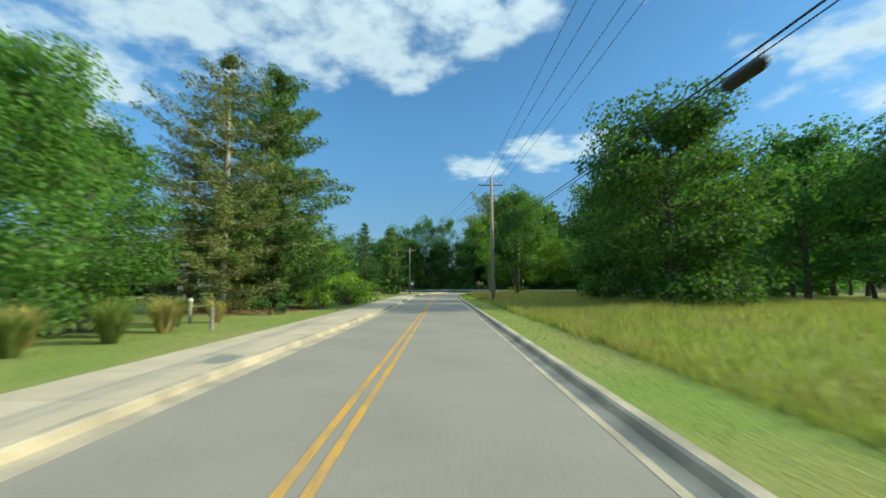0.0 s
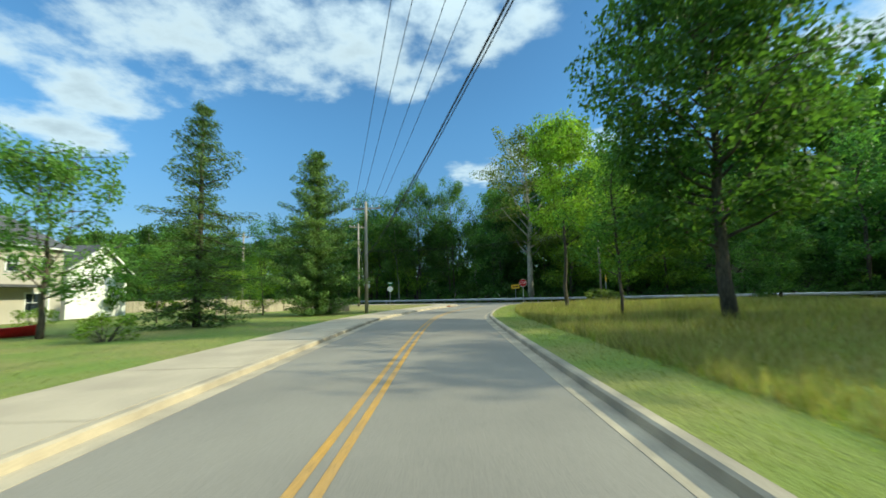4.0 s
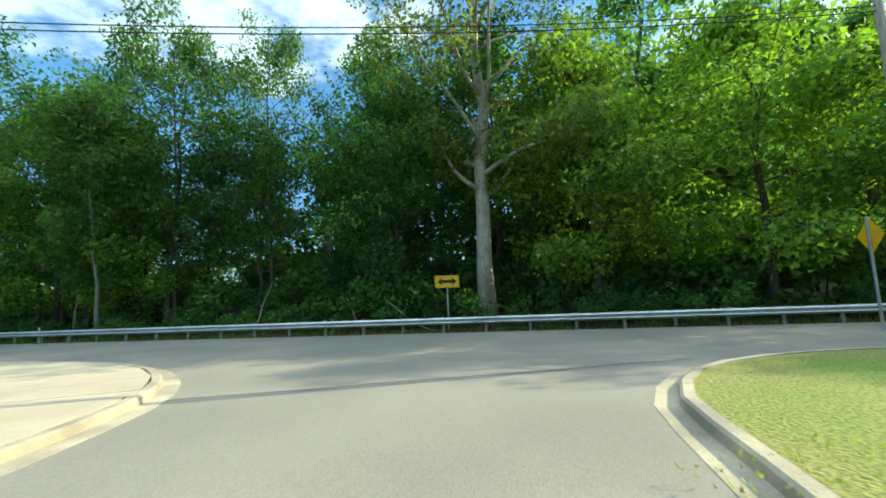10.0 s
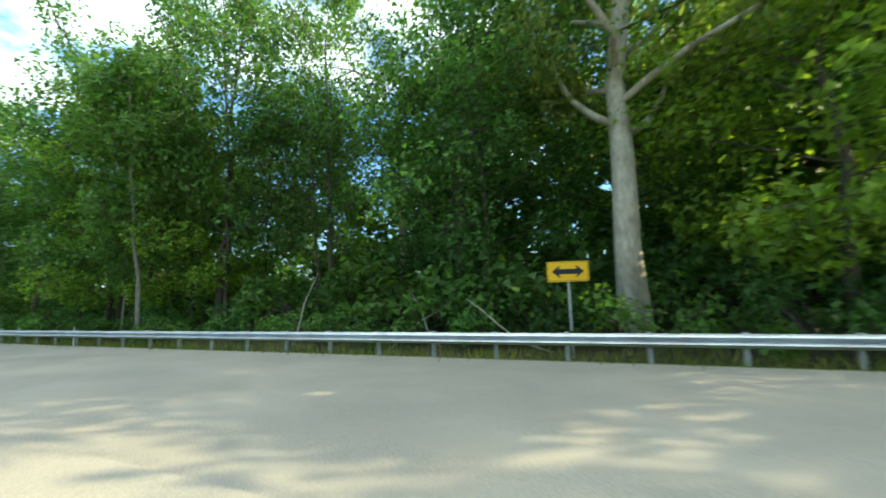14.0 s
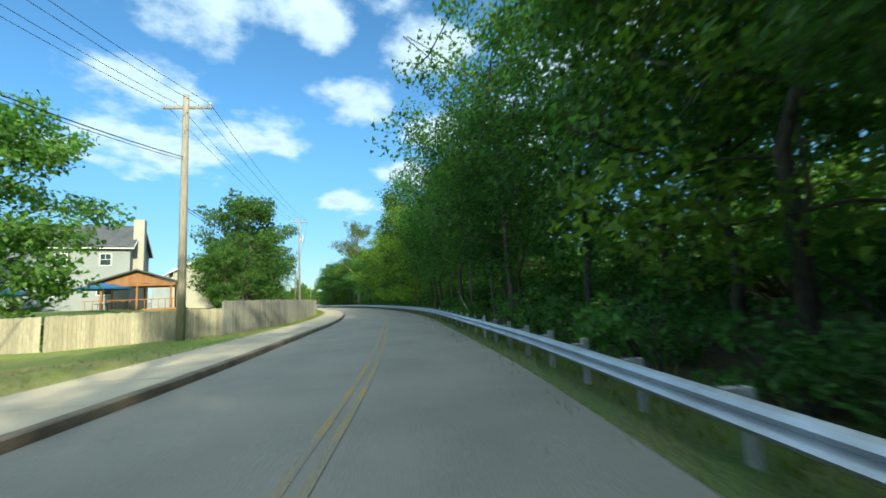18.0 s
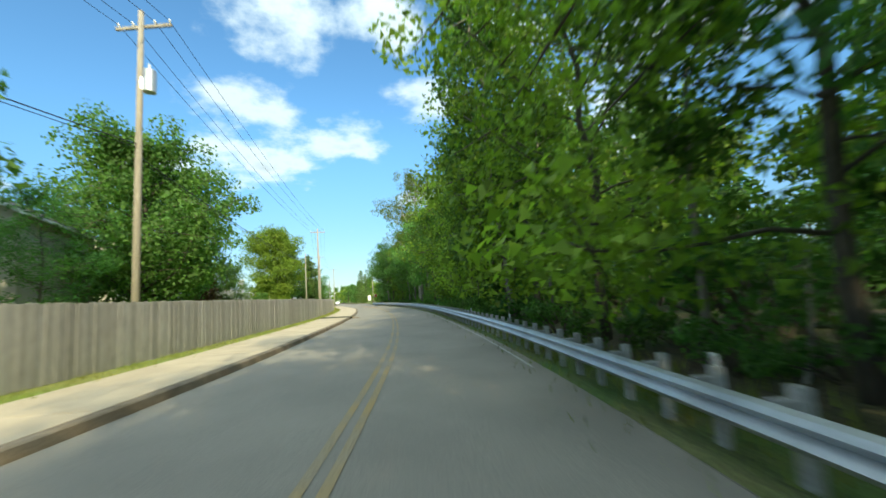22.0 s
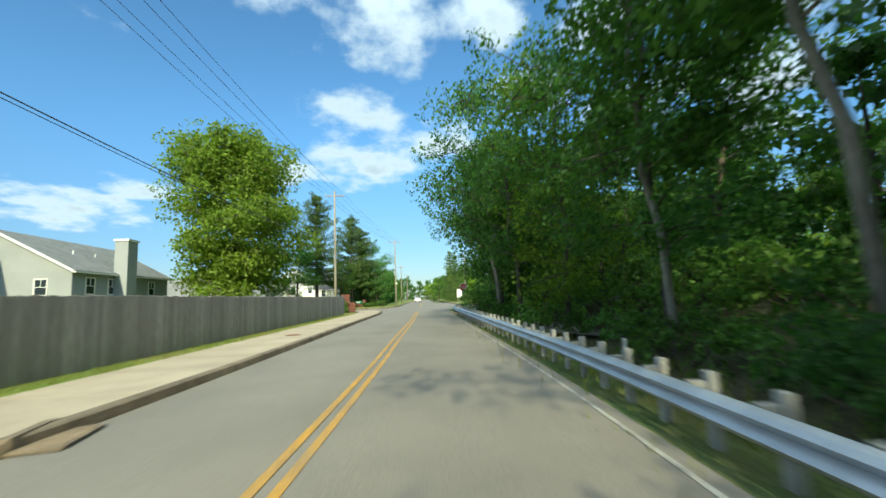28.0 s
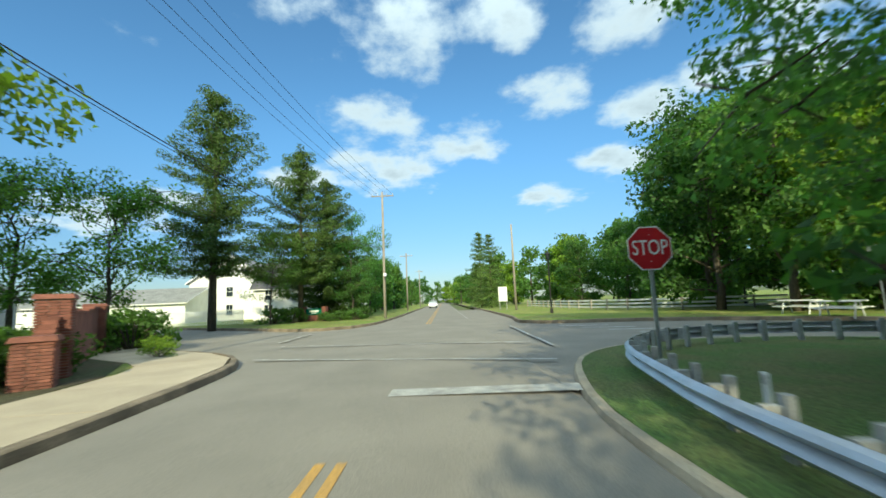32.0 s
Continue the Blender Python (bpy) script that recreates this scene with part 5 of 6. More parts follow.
def text_mesh(words, size, depth=0.004):
    cu = bpy.data.curves.new("words", "FONT")
    cu.body, cu.size, cu.align_x, cu.align_y, cu.extrude = words, size, "CENTER", "CENTER", depth
    tmp = new("words", cu)
    me = bpy.data.meshes.new_from_object(tmp.evaluated_get(bpy.context.evaluated_depsgraph_get()))
    bpy.data.objects.remove(tmp)
    bpy.data.curves.remove(cu)
    return me


def facing(x, y, z, deg):
    """A pose whose local -y points to the compass angle deg (0 is east, 90 north)."""
    return Matrix.Translation((x, y, z)) @ Matrix.Rotation(radians(deg + 90), 4, "Z")


def octagon(r, k=1.0):
    return [(r * k * math.cos(radians(22.5 + 45 * i)), r * k * math.sin(radians(22.5 + 45 * i))) for i in range(8)]


def channel_post(ob, height, w=0.075, mat=None):
    prof = [(-w / 2, -0.02), (-w / 2 + 0.008, -0.02), (-w / 4, 0.025), (w / 4, 0.025), (w / 2 - 0.008, -0.02), (w / 2, -0.02), (w / 4 + 0.006, 0.034), (-w / 4 - 0.006, 0.034)]
    mb, n = MB(), len(prof)
    mb.v = [(x, y + 0.035, z) for z in (-0.3, height) for x, y in prof]
    mb.f = [tuple(range(n)), tuple(reversed(range(n, 2 * n)))] + [(i, (i + 1) % n, (i + 1) % n + n, i + n) for i in range(n)]
    return part("post", mb, mat or GALVANISED, ob, "galvanised channel post")


def stop_sign(x, y, deg, centre, label, r=0.412):
    ob = thing("stop_sign", label, "stop sign", facing(x, y, 0.12, deg))
    channel_post(ob, centre + 0.42)
    face = part("panel", MB().prism(octagon(r), 0.004, Matrix.Translation((0, -0.006, centre))), WHITE, ob, "white-edged octagonal plate")
    part("red_field", MB().prism(octagon(r, 0.945), 0.003, Matrix.Translation((0, -0.010, centre))), RED, face, "red reflective field")
    me = text_mesh("STOP", 0.86 * r, 0.006)
    me.materials.clear()
    me.materials.append(WHITE)
    o = new("lettering", me)
    o.parent = face
    o.matrix_local = Matrix.Translation((0, -0.013, centre)) @ Matrix.Rotation(radians(90), 4, "X") @ Matrix.Diagonal((0.74, 1.05, 1, 1))
    for dz in (-0.28, 0.28):
        part("bolt", MB().tube([(0, -0.02, centre + dz), (0, 0.0, centre + dz)], 0.012, 6), GALVANISED, ob)
    return ob


stop_sign(8.7, 91.8, -100, 2.28, "red octagonal stop sign on a steel post in the grass")
stop_sign(-171.1, 164.05, -6, 2.47, "red octagonal stop sign inside the guardrail bend", 0.494)

ob = thing("street_sign", "green street name plate above the pale back of a sign", "street sign", facing(-7.1, 105.7, 0.12, -95))
channel_post(ob, 2.95)
# white here stands in for sunlight on bare aluminium
part("sign_back", MB().prism(octagon(0.40), 0.004, Matrix.Translation((0, -0.01, 2.2))), WHITE, ob, "octagonal aluminium sign back, painted white as if sunlit")
plate = part("name_plate", MB().box((0, 0, 3.02), (0.80, 0.012, 0.24)), SIGN_GREEN, ob, "green name plate")
part("lettering_bar", MB().box((0.0, -0.009, 3.02), (0.58, 0.006, 0.10)), WHITE, plate)
part("name_plate", MB().box((0, 0, 2.78), (0.012, 0.6, 0.20)), SIGN_GREEN, ob, "green name plate")

ob = thing("arrow_sign", "yellow sign with a black two-headed arrow behind the guardrail", "road sign", facing(11.0, 110.6, 0.0, -100))
channel_post(ob, 2.45)
plate = part("panel", MB().box((0, 0, 2.25), (1.22, 0.006, 0.61)), SIGN_YELLOW, ob)
arrow = [(-0.48, 0), (-0.22, 0.2), (-0.27, 0.075), (0.27, 0.075), (0.22, 0.2), (0.48, 0), (0.22, -0.2), (0.27, -0.075), (-0.27, -0.075), (-0.22, -0.2)]
part("arrow", MB().prism(arrow, 0.003, Matrix.Translation((0, -0.008, 2.25))), BLACK, plate, "black double arrow")
part("border", MB().prism([(-0.585, -0.28), (0.585, -0.28), (0.585, 0.28), (-0.585, 0.28), (-0.585, -0.27), (-0.575, -0.27), (-0.575, 0.27), (0.575, 0.27), (0.575, -0.27), (-0.585, -0.27)], 0.002, Matrix.Translation((0, -0.006, 2.25))), BLACK, plate)

ob = thing("warning_sign", "yellow diamond warning sign beside the pole", "road sign", facing(20.0, 98.7, 0.1, -32))
channel_post(ob, 3.2)
part("panel", MB().prism([(0, -0.54), (0.54, 0), (0, 0.54), (-0.54, 0)], 0.005, Matrix.Translation((0, -0.008, 2.65))), SIGN_YELLOW, ob)

ob = thing("road_sign", "grey back of a speed sign on a steel post", "road sign", facing(-6.05, 84.0, 0.12, 95))
channel_post(ob, 2.7)
part("panel", MB().box((0, -0.01, 2.35), (0.46, 0.005, 0.61)), GALVANISED, ob)

ob = thing("road_sign", "tall white roadside notice board on two posts", "road sign", facing(-216.5, 171.8, 0.1, -5))
for dx in (-0.45, 0.45):
    part("post", MB().box((dx, 0.03, 1.3), (0.07, 0.07, 2.8)), STEEL_POST, ob)
part("panel", MB().box((0, -0.02, 2.1), (1.15, 0.03, 1.9)), WHITE, ob)
ob = thing("road_sign", "small pale road sign on a post beyond the crossing", "road sign", facing(-181.0, 182.0, 0.1, -60))
channel_post(ob, 3.4)
part("panel", MB().box((0, -0.01, 2.9), (0.6, 0.005, 0.95)), GALVANISED, ob)

# ---- paint on the junctions ----


def bar_between(a, b, w, z, name, parent, mat=WHITE_LINE):
    a, b = Vector((*a, 0)), Vector((*b, 0))
    d = (b - a).normalized()
    n = Vector((-d.y, d.x, 0)) * w / 2
    part(name, MB().add([(*(p).xy, z) for p in (a - n, b - n, b + n, a + n)], [(0, 1, 2, 3)]), mat, parent, "worn white road paint")


bar_between((4.85, 94.35), (7.45, 93.1), 0.6, 0.018, "stop_bar", side_road)
bar_between((-171.0, 158.6), (-170.5, 162.2), 0.6, 0.036, "stop_bar", main_road)
bar_between((-177.4, 153.9), (-173.9, 162.9), 0.16, 0.036, "crossing_line", main_road)
bar_between((-181.6, 153.5), (-178.4, 163.6), 0.16, 0.036, "crossing_line", main_road)
bar_between((-187.8, 165.2), (-177.2, 164.0), 0.14, 0.012, "crossing_line", main_road)
bar_between((-189.5, 153.2), (-184.0, 152.8), 0.14, 0.012, "crossing_line", main_road)
for i in range(5):
    x = -186.5 + 1.9 * i
    bar_between((x, 167.8 + 0.5 * i), (x + 1.1, 170.2 + 0.5 * i), 0.4, -0.05, "crossing_line", main_road)


# cracks sealed with tar across the side road
random.seed(21)
for x0, y0, x1, y1 in ((1.75, 99.55, 12.3, 98.15), (-3.2, 74.2, 2.9, 74.0), (5.9, 92.2, 7.6, 91.6)):
    pts = [Vector((x0 + (x1 - x0) * i / 14, y0 + (y1 - y0) * i / 14 + random.uniform(-0.06, 0.06), 0)) for i in range(15)]
    part("tar_seam", sweep(pts, [(-0.022, 0.0165), (0.022, 0.0165)]), TAR, side_road, "dark tar seam")

# ---- storm drains in the curbs ----


def storm_drain(x, y, deg, label, grate=True, iron=RUST):
    ob = thing("storm_drain", label, "storm drain", Matrix.Translation((x, y, 0)) @ Matrix.Rotation(radians(deg), 4, "Z"))
    # without a grate, a solid black box paints the dark inside the opening
    part("hood", MB().box((0, 0.02, 0.09), (0.95, 0.12, 0.17), taper=0.96), iron if grate else BLACK, ob, "rusty cast hood" if grate else "black box for the dark of the curb opening")
    if grate:
        part("frame", MB().box((0, -0.3, 0.018), (0.98, 0.55, 0.03)), iron, ob)
        for i in range(9):
            part("bar", MB().box((-0.4 + 0.1 * i, -0.3, 0.036), (0.045, 0.46, 0.012)), iron, ob)
    return ob


storm_drain(0.92, 94.8, 72, "rusty cast-iron storm drain in the pale curb")
storm_drain(7.05, 92.0, -112, "storm drain opening in the curb, its dark painted black", False)
storm_drain(-127.9, 150.2, 188, "rusty storm drain in the weathered curb", iron=CURB_DARK)
storm_drain(-90.2, 143.3, 194, "rusty storm drain in the weathered curb", iron=CURB_DARK)

# bare earth patches where turf is worn
for nm, pts in (("dirt_patch", [(-93.4, 140.9), (-91.2, 143.6), (-88.9, 143.2), (-88.4, 142.2), (-90.4, 140.2)]),):
    solo(nm, sheet(pts, 0.168), FOREST_FLOOR, "brown bare earth washed over the pavement", "dirt", kind="structure")

# ---- delineators on the guardrail ----
for i, (x, lat) in enumerate(((-10.6, 3.05), (-24.0, 3.05), (-39.0, 3.05), (-55.0, 3.05), (-66.2, 3.05), (-72.3, 3.05), (-88.4, 3.05), (-106, 3.05), (-129, 3.05), (-149.5, 3.05), (-167.8, 3.5))):
    p = min(MAIN, key=lambda q: abs(q.x - x))
    k = MAIN.index(p)
    n = normals(MAIN)[k]
    q = p + n * lat
    deg = math.degrees(math.atan2(n.y, n.x)) - 90
    ob = thing("delineator", "white reflector post standing behind the guardrail", "delineator", Matrix.Translation((q.x, q.y, -0.2)) @ Matrix.Rotation(radians(deg), 4, "Z"), group="delineators")
    part("post", MB().box((0, 0, 0.45), (0.09, 0.03, 1.05), taper=0.95), WHITE, ob)
    part("reflector", MB().box((0.0, -0.02, 0.9), (0.07, 0.012, 0.1)), GALVANISED, ob)

# ---- fittings on poles and wires ----
ob = thing("splice_case", "dark plastic splice case slung below a cable", "cable splice", Matrix.Translation((6.42, 6.9, 5.42)) @ Matrix.Rotation(radians(97), 4, "Z") @ Matrix.Rotation(radians(4), 4, "Y"))
part("case", MB().tube([(-0.5, 0, 0), (-0.42, 0, 0), (-0.36, 0, 0), (0.36, 0, 0), (0.42, 0, 0), (0.5, 0, 0)], [0.05, 0.11, 0.135, 0.135, 0.11, 0.05], 12), BLACK, ob, smooth=True)
for dx in (-0.4, 0.4):
    part("hanger", MB().box((dx, 0, 0.18), (0.02, 0.03, 0.2)), BLACK, ob)

ob = thing("guy_wire", "steel guy wire with a yellow plastic guard", "guy wire")
part("strand", MB().tube([(-10.7, 102.65, 9.0), (-9.7, 102.5, 0.1)], 0.008, 5), GALVANISED, ob)
part("guard", MB().tube([(-9.95, 102.54, 2.3), (-9.7, 102.5, 0.12)], 0.035, 8), YELLOW, ob, "yellow guard sleeve")
ob = thing("guy_wire", "steel guy wire with a yellow plastic guard", "guy wire")
part("strand", MB().tube([(5.6, 40.2, 9.5), (8.4, 40.8, 0.1)], 0.008, 5), GALVANISED, ob)
part("guard", MB().tube([(7.75, 40.66, 2.3), (8.4, 40.8, 0.12)], 0.035, 8), YELLOW, ob, "yellow guard sleeve")
ob = thing("transformer", "grey pole-mounted transformer can", "transformer", Matrix.Translation((-70.75, 132.3, 11.0)))
part("can", MB().tube([(0, 0, -0.45), (0, 0, 0.45), (0, 0, 0.5)], [0.24, 0.24, 0.2], 14), GALVANISED, ob, smooth=False)
part("bushing", MB().tube([(0.08, 0, 0.5), (0.08, 0, 0.72)], 0.035, 8), WHITE, ob)
part("bracket", MB().box((-0.2, -0.25, 0.0), (0.12, 0.25, 0.5)), GALVANISED, ob)
ob = thing("camera_box", "small white camera box on the corner pole", "camera box", Matrix.Translation((-206.1, 157.0, 4.6)))
part("box", MB().box((0.3, 0, 0), (0.55, 0.3, 0.3)), WHITE, ob)
part("bracket", MB().box((-0.1, 0, 0), (0.5, 0.06, 0.06)), GALVANISED, ob)

# ---- houses ----


def gable_house(name, label, m, w, d, eave, ridge, wall, roof, axis="x", over=0.4):
    """A house w along local x and d along local y, its ridge along the given axis."""
    ob = thing(name, label, "house", m)
    hw, hd = w / 2, d / 2
    body = MB()
    if axis == "x":
        prof = [(-hd, -1.0), (hd, -1.0), (hd, eave), (0, ridge), (-hd, eave)]
        body.v = [(x, y, z) for x in (-hw, hw) for y, z in prof]
    else:
        prof = [(-hw, -1.0), (hw, -1.0), (hw, eave), (0, ridge), (-hw, eave)]
        body.v = [(x, y, z) for y in (hd, -hd) for x, z in prof]
    body.f = [(4, 3, 2, 1, 0), (5, 6, 7, 8, 9)] + [(i, (i + 1) % 5, (i + 1) % 5 + 5, i + 5) for i in (0, 1, 4)]
    part("wall", body, wall, ob)
    half, run = (hd, hw) if axis == "x" else (hw, hd)
    slope = (ridge - eave) / half
    for sgn in (-1, 1):
        mb = MB()
        pts = []
        for r in (-run - over, run + over):
            for t, z in ((sgn * (half + over), eave - over * slope), (0, ridge)):
                for dz in (0.02, 0.2):
                    pts.append((r, t, z + dz) if axis == "x" else (t, r, z + dz))
        mb.add(pts, [(0, 1, 3, 2), (4, 6, 7, 5), (0, 2, 6, 4), (1, 5, 7, 3), (0, 4, 5, 1), (2, 3, 7, 6)])
        part("roof_slope", mb, roof, ob)
        for r in (-run - over - 0.03, run + over + 0.03):
            a, b = (sgn * (half + over), eave - over * slope), (0, ridge)
            fas = MB()
            for (t, z) in (a, b):
                for dz in (-0.04, 0.19):
                    for dr in (-0.025, 0.025):
                        fas.v.append((r + dr, t, z + dz) if axis == "x" else (t, r + dr, z + dz))
            fas.f = [(0, 1, 3, 2), (4, 6, 7, 5), (0, 4, 5, 1), (2, 3, 7, 6), (0, 2, 6, 4), (1, 5, 7, 3)]
            part("bargeboard", fas, WHITE_PAINT, ob)
        g = sgn * (half + over + 0.06)
        z = eave - over * slope + 0.04
        part("gutter", MB().box((0, g, z) if axis == "x" else (g, 0, z), (2 * run + 0.8, 0.12, 0.12) if axis == "x" else (0.12, 2 * run + 0.8, 0.12)), WHITE_PAINT, ob)
    return ob


def window(ob, c, w, h, normal="y-"):
    """A framed sash window set on a wall; normal is the local side it faces."""
    ax, sg = normal[0], -1 if normal[1] == "-" else 1
    turned = Matrix.Rotation(radians({"y-": 0, "x+": 90, "y+": 180, "x-": -90}[normal]), 3, "Z")
    c = Vector(c)
    P = lambda v: turned @ Vector(v) + c
    glass = part("window", MB().box(P((0, -0.01, 0)), (w, 0.03, h), turned), GLASS, ob, "dark glass pane")
    for dx, dz, sx, sz in ((-w / 2 - 0.03, 0, 0.1, h + 0.2), (w / 2 + 0.03, 0, 0.1, h + 0.2), (0, h / 2 + 0.03, w + 0.06, 0.1), (0, -h / 2 - 0.04, w + 0.2, 0.1), (0, 0, w, 0.05), (0, h / 4, 0.03, h / 2)):
        part("frame", MB().box(P((dx, -0.05, dz)), (sx, 0.06, sz), turned), WHITE_PAINT, glass)
    return glass


def siding(ob, x0, x1, y, z0, z1, mat, normal="y-", step=0.2):
    """Lapped boards on a straight wall."""
    turned = Matrix.Rotation(radians({"y-": 0, "x+": 90, "y+": 180, "x-": -90}[normal]), 3, "Z")
    z = z0
    while z < z1:
        mb = MB()
        pts = [(x0, -0.004, z), (x1, -0.004, z), (x1, -0.022, z), (x0, -0.022, z), (x0, -0.004, z + step), (x1, -0.004, z + step)]
        mb.add([turned @ Vector((p[0], p[1] + y, p[2])) for p in pts], [(0, 1, 2, 3), (3, 2, 5, 4), (0, 3, 4), (1, 5, 2)])
        part("lap_board", mb, mat, ob)
        z += step


# two-storey house behind the lawn of the side road
A = gable_house("house", "two-storey tan house with a dark roof behind the lawn", Matrix.Translation((-38.5, 77.0, 0.1)), 11, 15, 6.3, 9.2, SIDING_TAN, SHINGLE, "y")
siding(A, -7.5, 7.5, -5.5, 0.0, 6.3, SIDING_TAN, "x+")
for y in (-5.5, -2.5, 1.0, 3.2, 6.0):
    window(A, (5.5, y, 4.7), 0.9, 1.2, "x+")
for y in (-5.0, -1.0, 5.0):
    window(A, (5.5, y, 1.6), 1.2, 1.5, "x+")
part("porch_roof", MB().box((6.4, 0.5, 2.9), (1.9, 9.0, 0.18)), SHINGLE, A)
for y in (-3.6, 0.5, 4.6):
    part("porch_post", MB().box((7.2, y, 1.4), (0.16, 0.16, 2.9)), WHITE_PAINT, A)
part("chimney", MB().box((-0.6, 5.6, 9.2), (0.9, 0.9, 2.4)), SIDING_TAN, A)
A2 = gable_house("garage", "white gabled garage beside the tan house", Matrix.Translation((-37.5, 89.0, 0.1)), 8, 7, 4.6, 7.0, WHITE_PAINT, SHINGLE, "x")
ob = thing("rowing_boat", "red upturned boat with gear lying on the lawn", "boat", Matrix.Translation((-19.3, 66.5, 0.12)) @ Matrix.Rotation(radians(40), 4, "Z"))
hull = MB()
for i in range(9):
    u = -1 + i / 4
    w = 0.62 * (1 - abs(u) ** 2.4) + 0.03
    hull.v += [(u * 1.9, -w, 0.42 + 0.14 * u * u), (u * 1.9, -w * 0.6, 0.05), (u * 1.9, w * 0.6, 0.05), (u * 1.9, w, 0.42 + 0.14 * u * u)]
hull.f = [(i * 4 + j, i * 4 + j + 1, i * 4 + j + 5, i * 4 + j + 4) for i in range(8) for j in range(3)]
part("hull", hull, RED, ob, "red hull", True)
for u in (-0.7, 0.1, 0.8):
    part("thwart", MB().box((u, 0, 0.36), (0.25, 0.95, 0.05)), FENCE_WOOD_TAN, ob)
ob = thing("garden_post", "white garden marker post on the lawn", "post", Matrix.Translation((-9.8, 17.2, 0.1)))
part("shaft", MB().box((0, 0, 0.45), (0.11, 0.11, 1.0)), FENCE_WOOD_TAN, ob)
part("cap", MB().box((0, 0, 1.0), (0.16, 0.16, 0.12), taper=0.6), WHITE_PAINT, ob)
ob = thing("mailbox", "black mailbox on a wooden post", "mailbox", Matrix.Translation((-11.4, 12.8, 0.1)))
part("shaft", MB().box((0, 0, 0.5), (0.1, 0.1, 1.1)), FENCE_WOOD_TAN, ob)
part("box", MB().tube([(-0.26, 0, 1.15), (0.26, 0, 1.15)], 0.13, 10), BLACK, ob)

# back gardens: tan fence, two-storey house, timber pavilion, parasols
H = gable_house("house", "grey two-storey house with a dark shingle roof behind the fence", Matrix.Translation((-76.5, 103.5, 2.7)) @ Matrix.Rotation(radians(-8), 4, "Z"), 10, 19, 6.6, 9.8, SIDING, SHINGLE, "y")
siding(H, -9.5, 9.5, -5.0, 0.0, 6.6, SIDING, "x+")
for y in (-7.0, -3.4, 3.2, 7.2):
    window(H, (5.0, y, 5.1), 1.0, 1.3, "x+")
    window(H, (5.0, y, 1.8), 1.3, 1.5, "x+")
bay = part("bay", MB().box((5.7, 0.2, 3.2), (1.5, 3.4, 6.6)), SIDING, H)
part("bay_roof", MB().add([(4.6, -1.8, 6.5), (6.7, -1.8, 6.5), (6.7, 2.2, 6.5), (4.6, 2.2, 6.5), (4.6, 0.2, 7.7), (6.5, 0.2, 7.7)], [(0, 1, 5, 4), (2, 3, 4, 5), (1, 2, 5), (0, 4, 3)]), SHINGLE, H)
part("chimney", MB().box((3.0, 10.0, 6.2), (1.2, 1.1, 8.0)), SIDING_TAN, H)
T = gable_house("house", "tan house with a pale gable behind trees", Matrix.Translation((-82.0, 121.0, 1.9)), 9, 9, 5.0, 7.4, SIDING_TAN, SHINGLE, "x")
window(T, (4.5, 0.0, 3.2), 1.0, 1.3, "x+")

P = thing("pavilion", "open cedar garden pavilion with a shingled gable roof", "pavilion", Matrix.Translation((-66.0, 113.6, 1.75)) @ Matrix.Rotation(radians(-6), 4, "Z"))
for x in (-2.2, 2.2):
    for y in (-3.0, 0.0, 3.0):
        part("post", MB().box((x, y, 1.3), (0.18, 0.18, 2.7)), CEDAR, P)
for x in (-2.2, 2.2):
    part("beam", MB().box((x, 0, 2.7), (0.2, 7.2, 0.26)), CEDAR, P)
for y in (-3.3, 3.3):
    part("beam", MB().box((0, y, 2.72), (5.2, 0.18, 0.22)), CEDAR, P)
for sgn in (-1, 1):
    pts = [(x, y, z + dz) for x in (-2.9, 2.9) for (y, z) in ((sgn * 4.1, 2.75), (0, 4.2)) for dz in (0.0, 0.16)]
    part("roof_slope", MB().add(pts, [(0, 1, 3, 2), (4, 6, 7, 5), (0, 2, 6, 4), (1, 5, 7, 3), (0, 4, 5, 1), (2, 3, 7, 6)]), SHINGLE, P)
part("gable_panel", MB().prism([(-3.4, 2.85), (3.4, 2.85), (0, 4.1)], 0.08, Matrix.Translation((2.4, 0, 0)) @ Matrix.Rotation(radians(90), 4, "Z")), CEDAR, P)
part("deck", MB().box((0.6, 0, 0.05), (6.4, 8.4, 0.2)), CEDAR, P)
for i in range(14):
    part("railing_bar", MB().box((3.7, -3.9 + 0.6 * i, 0.6), (0.06, 0.06, 1.0)), CEDAR, P)
part("handrail", MB().box((3.7, 0, 1.1), (0.1, 8.2, 0.08)), CEDAR, P)


def parasol(x, y, z, r):
    ob = thing("parasol", "blue canvas parasol over a garden table", "parasol", Matrix.Translation((x, y, z)), group="parasols")
    part("pole", MB().tube([(0, 0, -0.2), (0, 0, 2.6)], 0.03, 8), WHITE_PAINT, ob)
    for i in range(8):
        a, b = radians(45 * i), radians(45 * (i + 1))
        part("panel", MB().add([(0, 0, 2.65), (math.cos(a) * r, math.sin(a) * r, 2.15), (math.cos(b) * r, math.sin(b) * r, 2.15), (math.cos(a) * r, math.sin(a) * r, 2.0), (math.cos(b) * r, math.sin(b) * r, 2.0)],
                               [(0, 1, 2), (1, 3, 4, 2)]), BLUE_CANVAS, ob)
    t = thing("garden_table", "round dark garden table", "table", Matrix.Translation((x, y, z)), group="garden tables")
    part("tabletop", MB().tube([(0, 0, 0.7), (0, 0, 0.75)], 0.6, 14), BLACK, t)
    for k in range(4):
        part("leg", MB().tube([(0.4 * math.cos(k * 1.57), 0.4 * math.sin(k * 1.57), -0.1), (0.3 * math.cos(k * 1.57), 0.3 * math.sin(k * 1.57), 0.72)], 0.02, 6), BLACK, t)


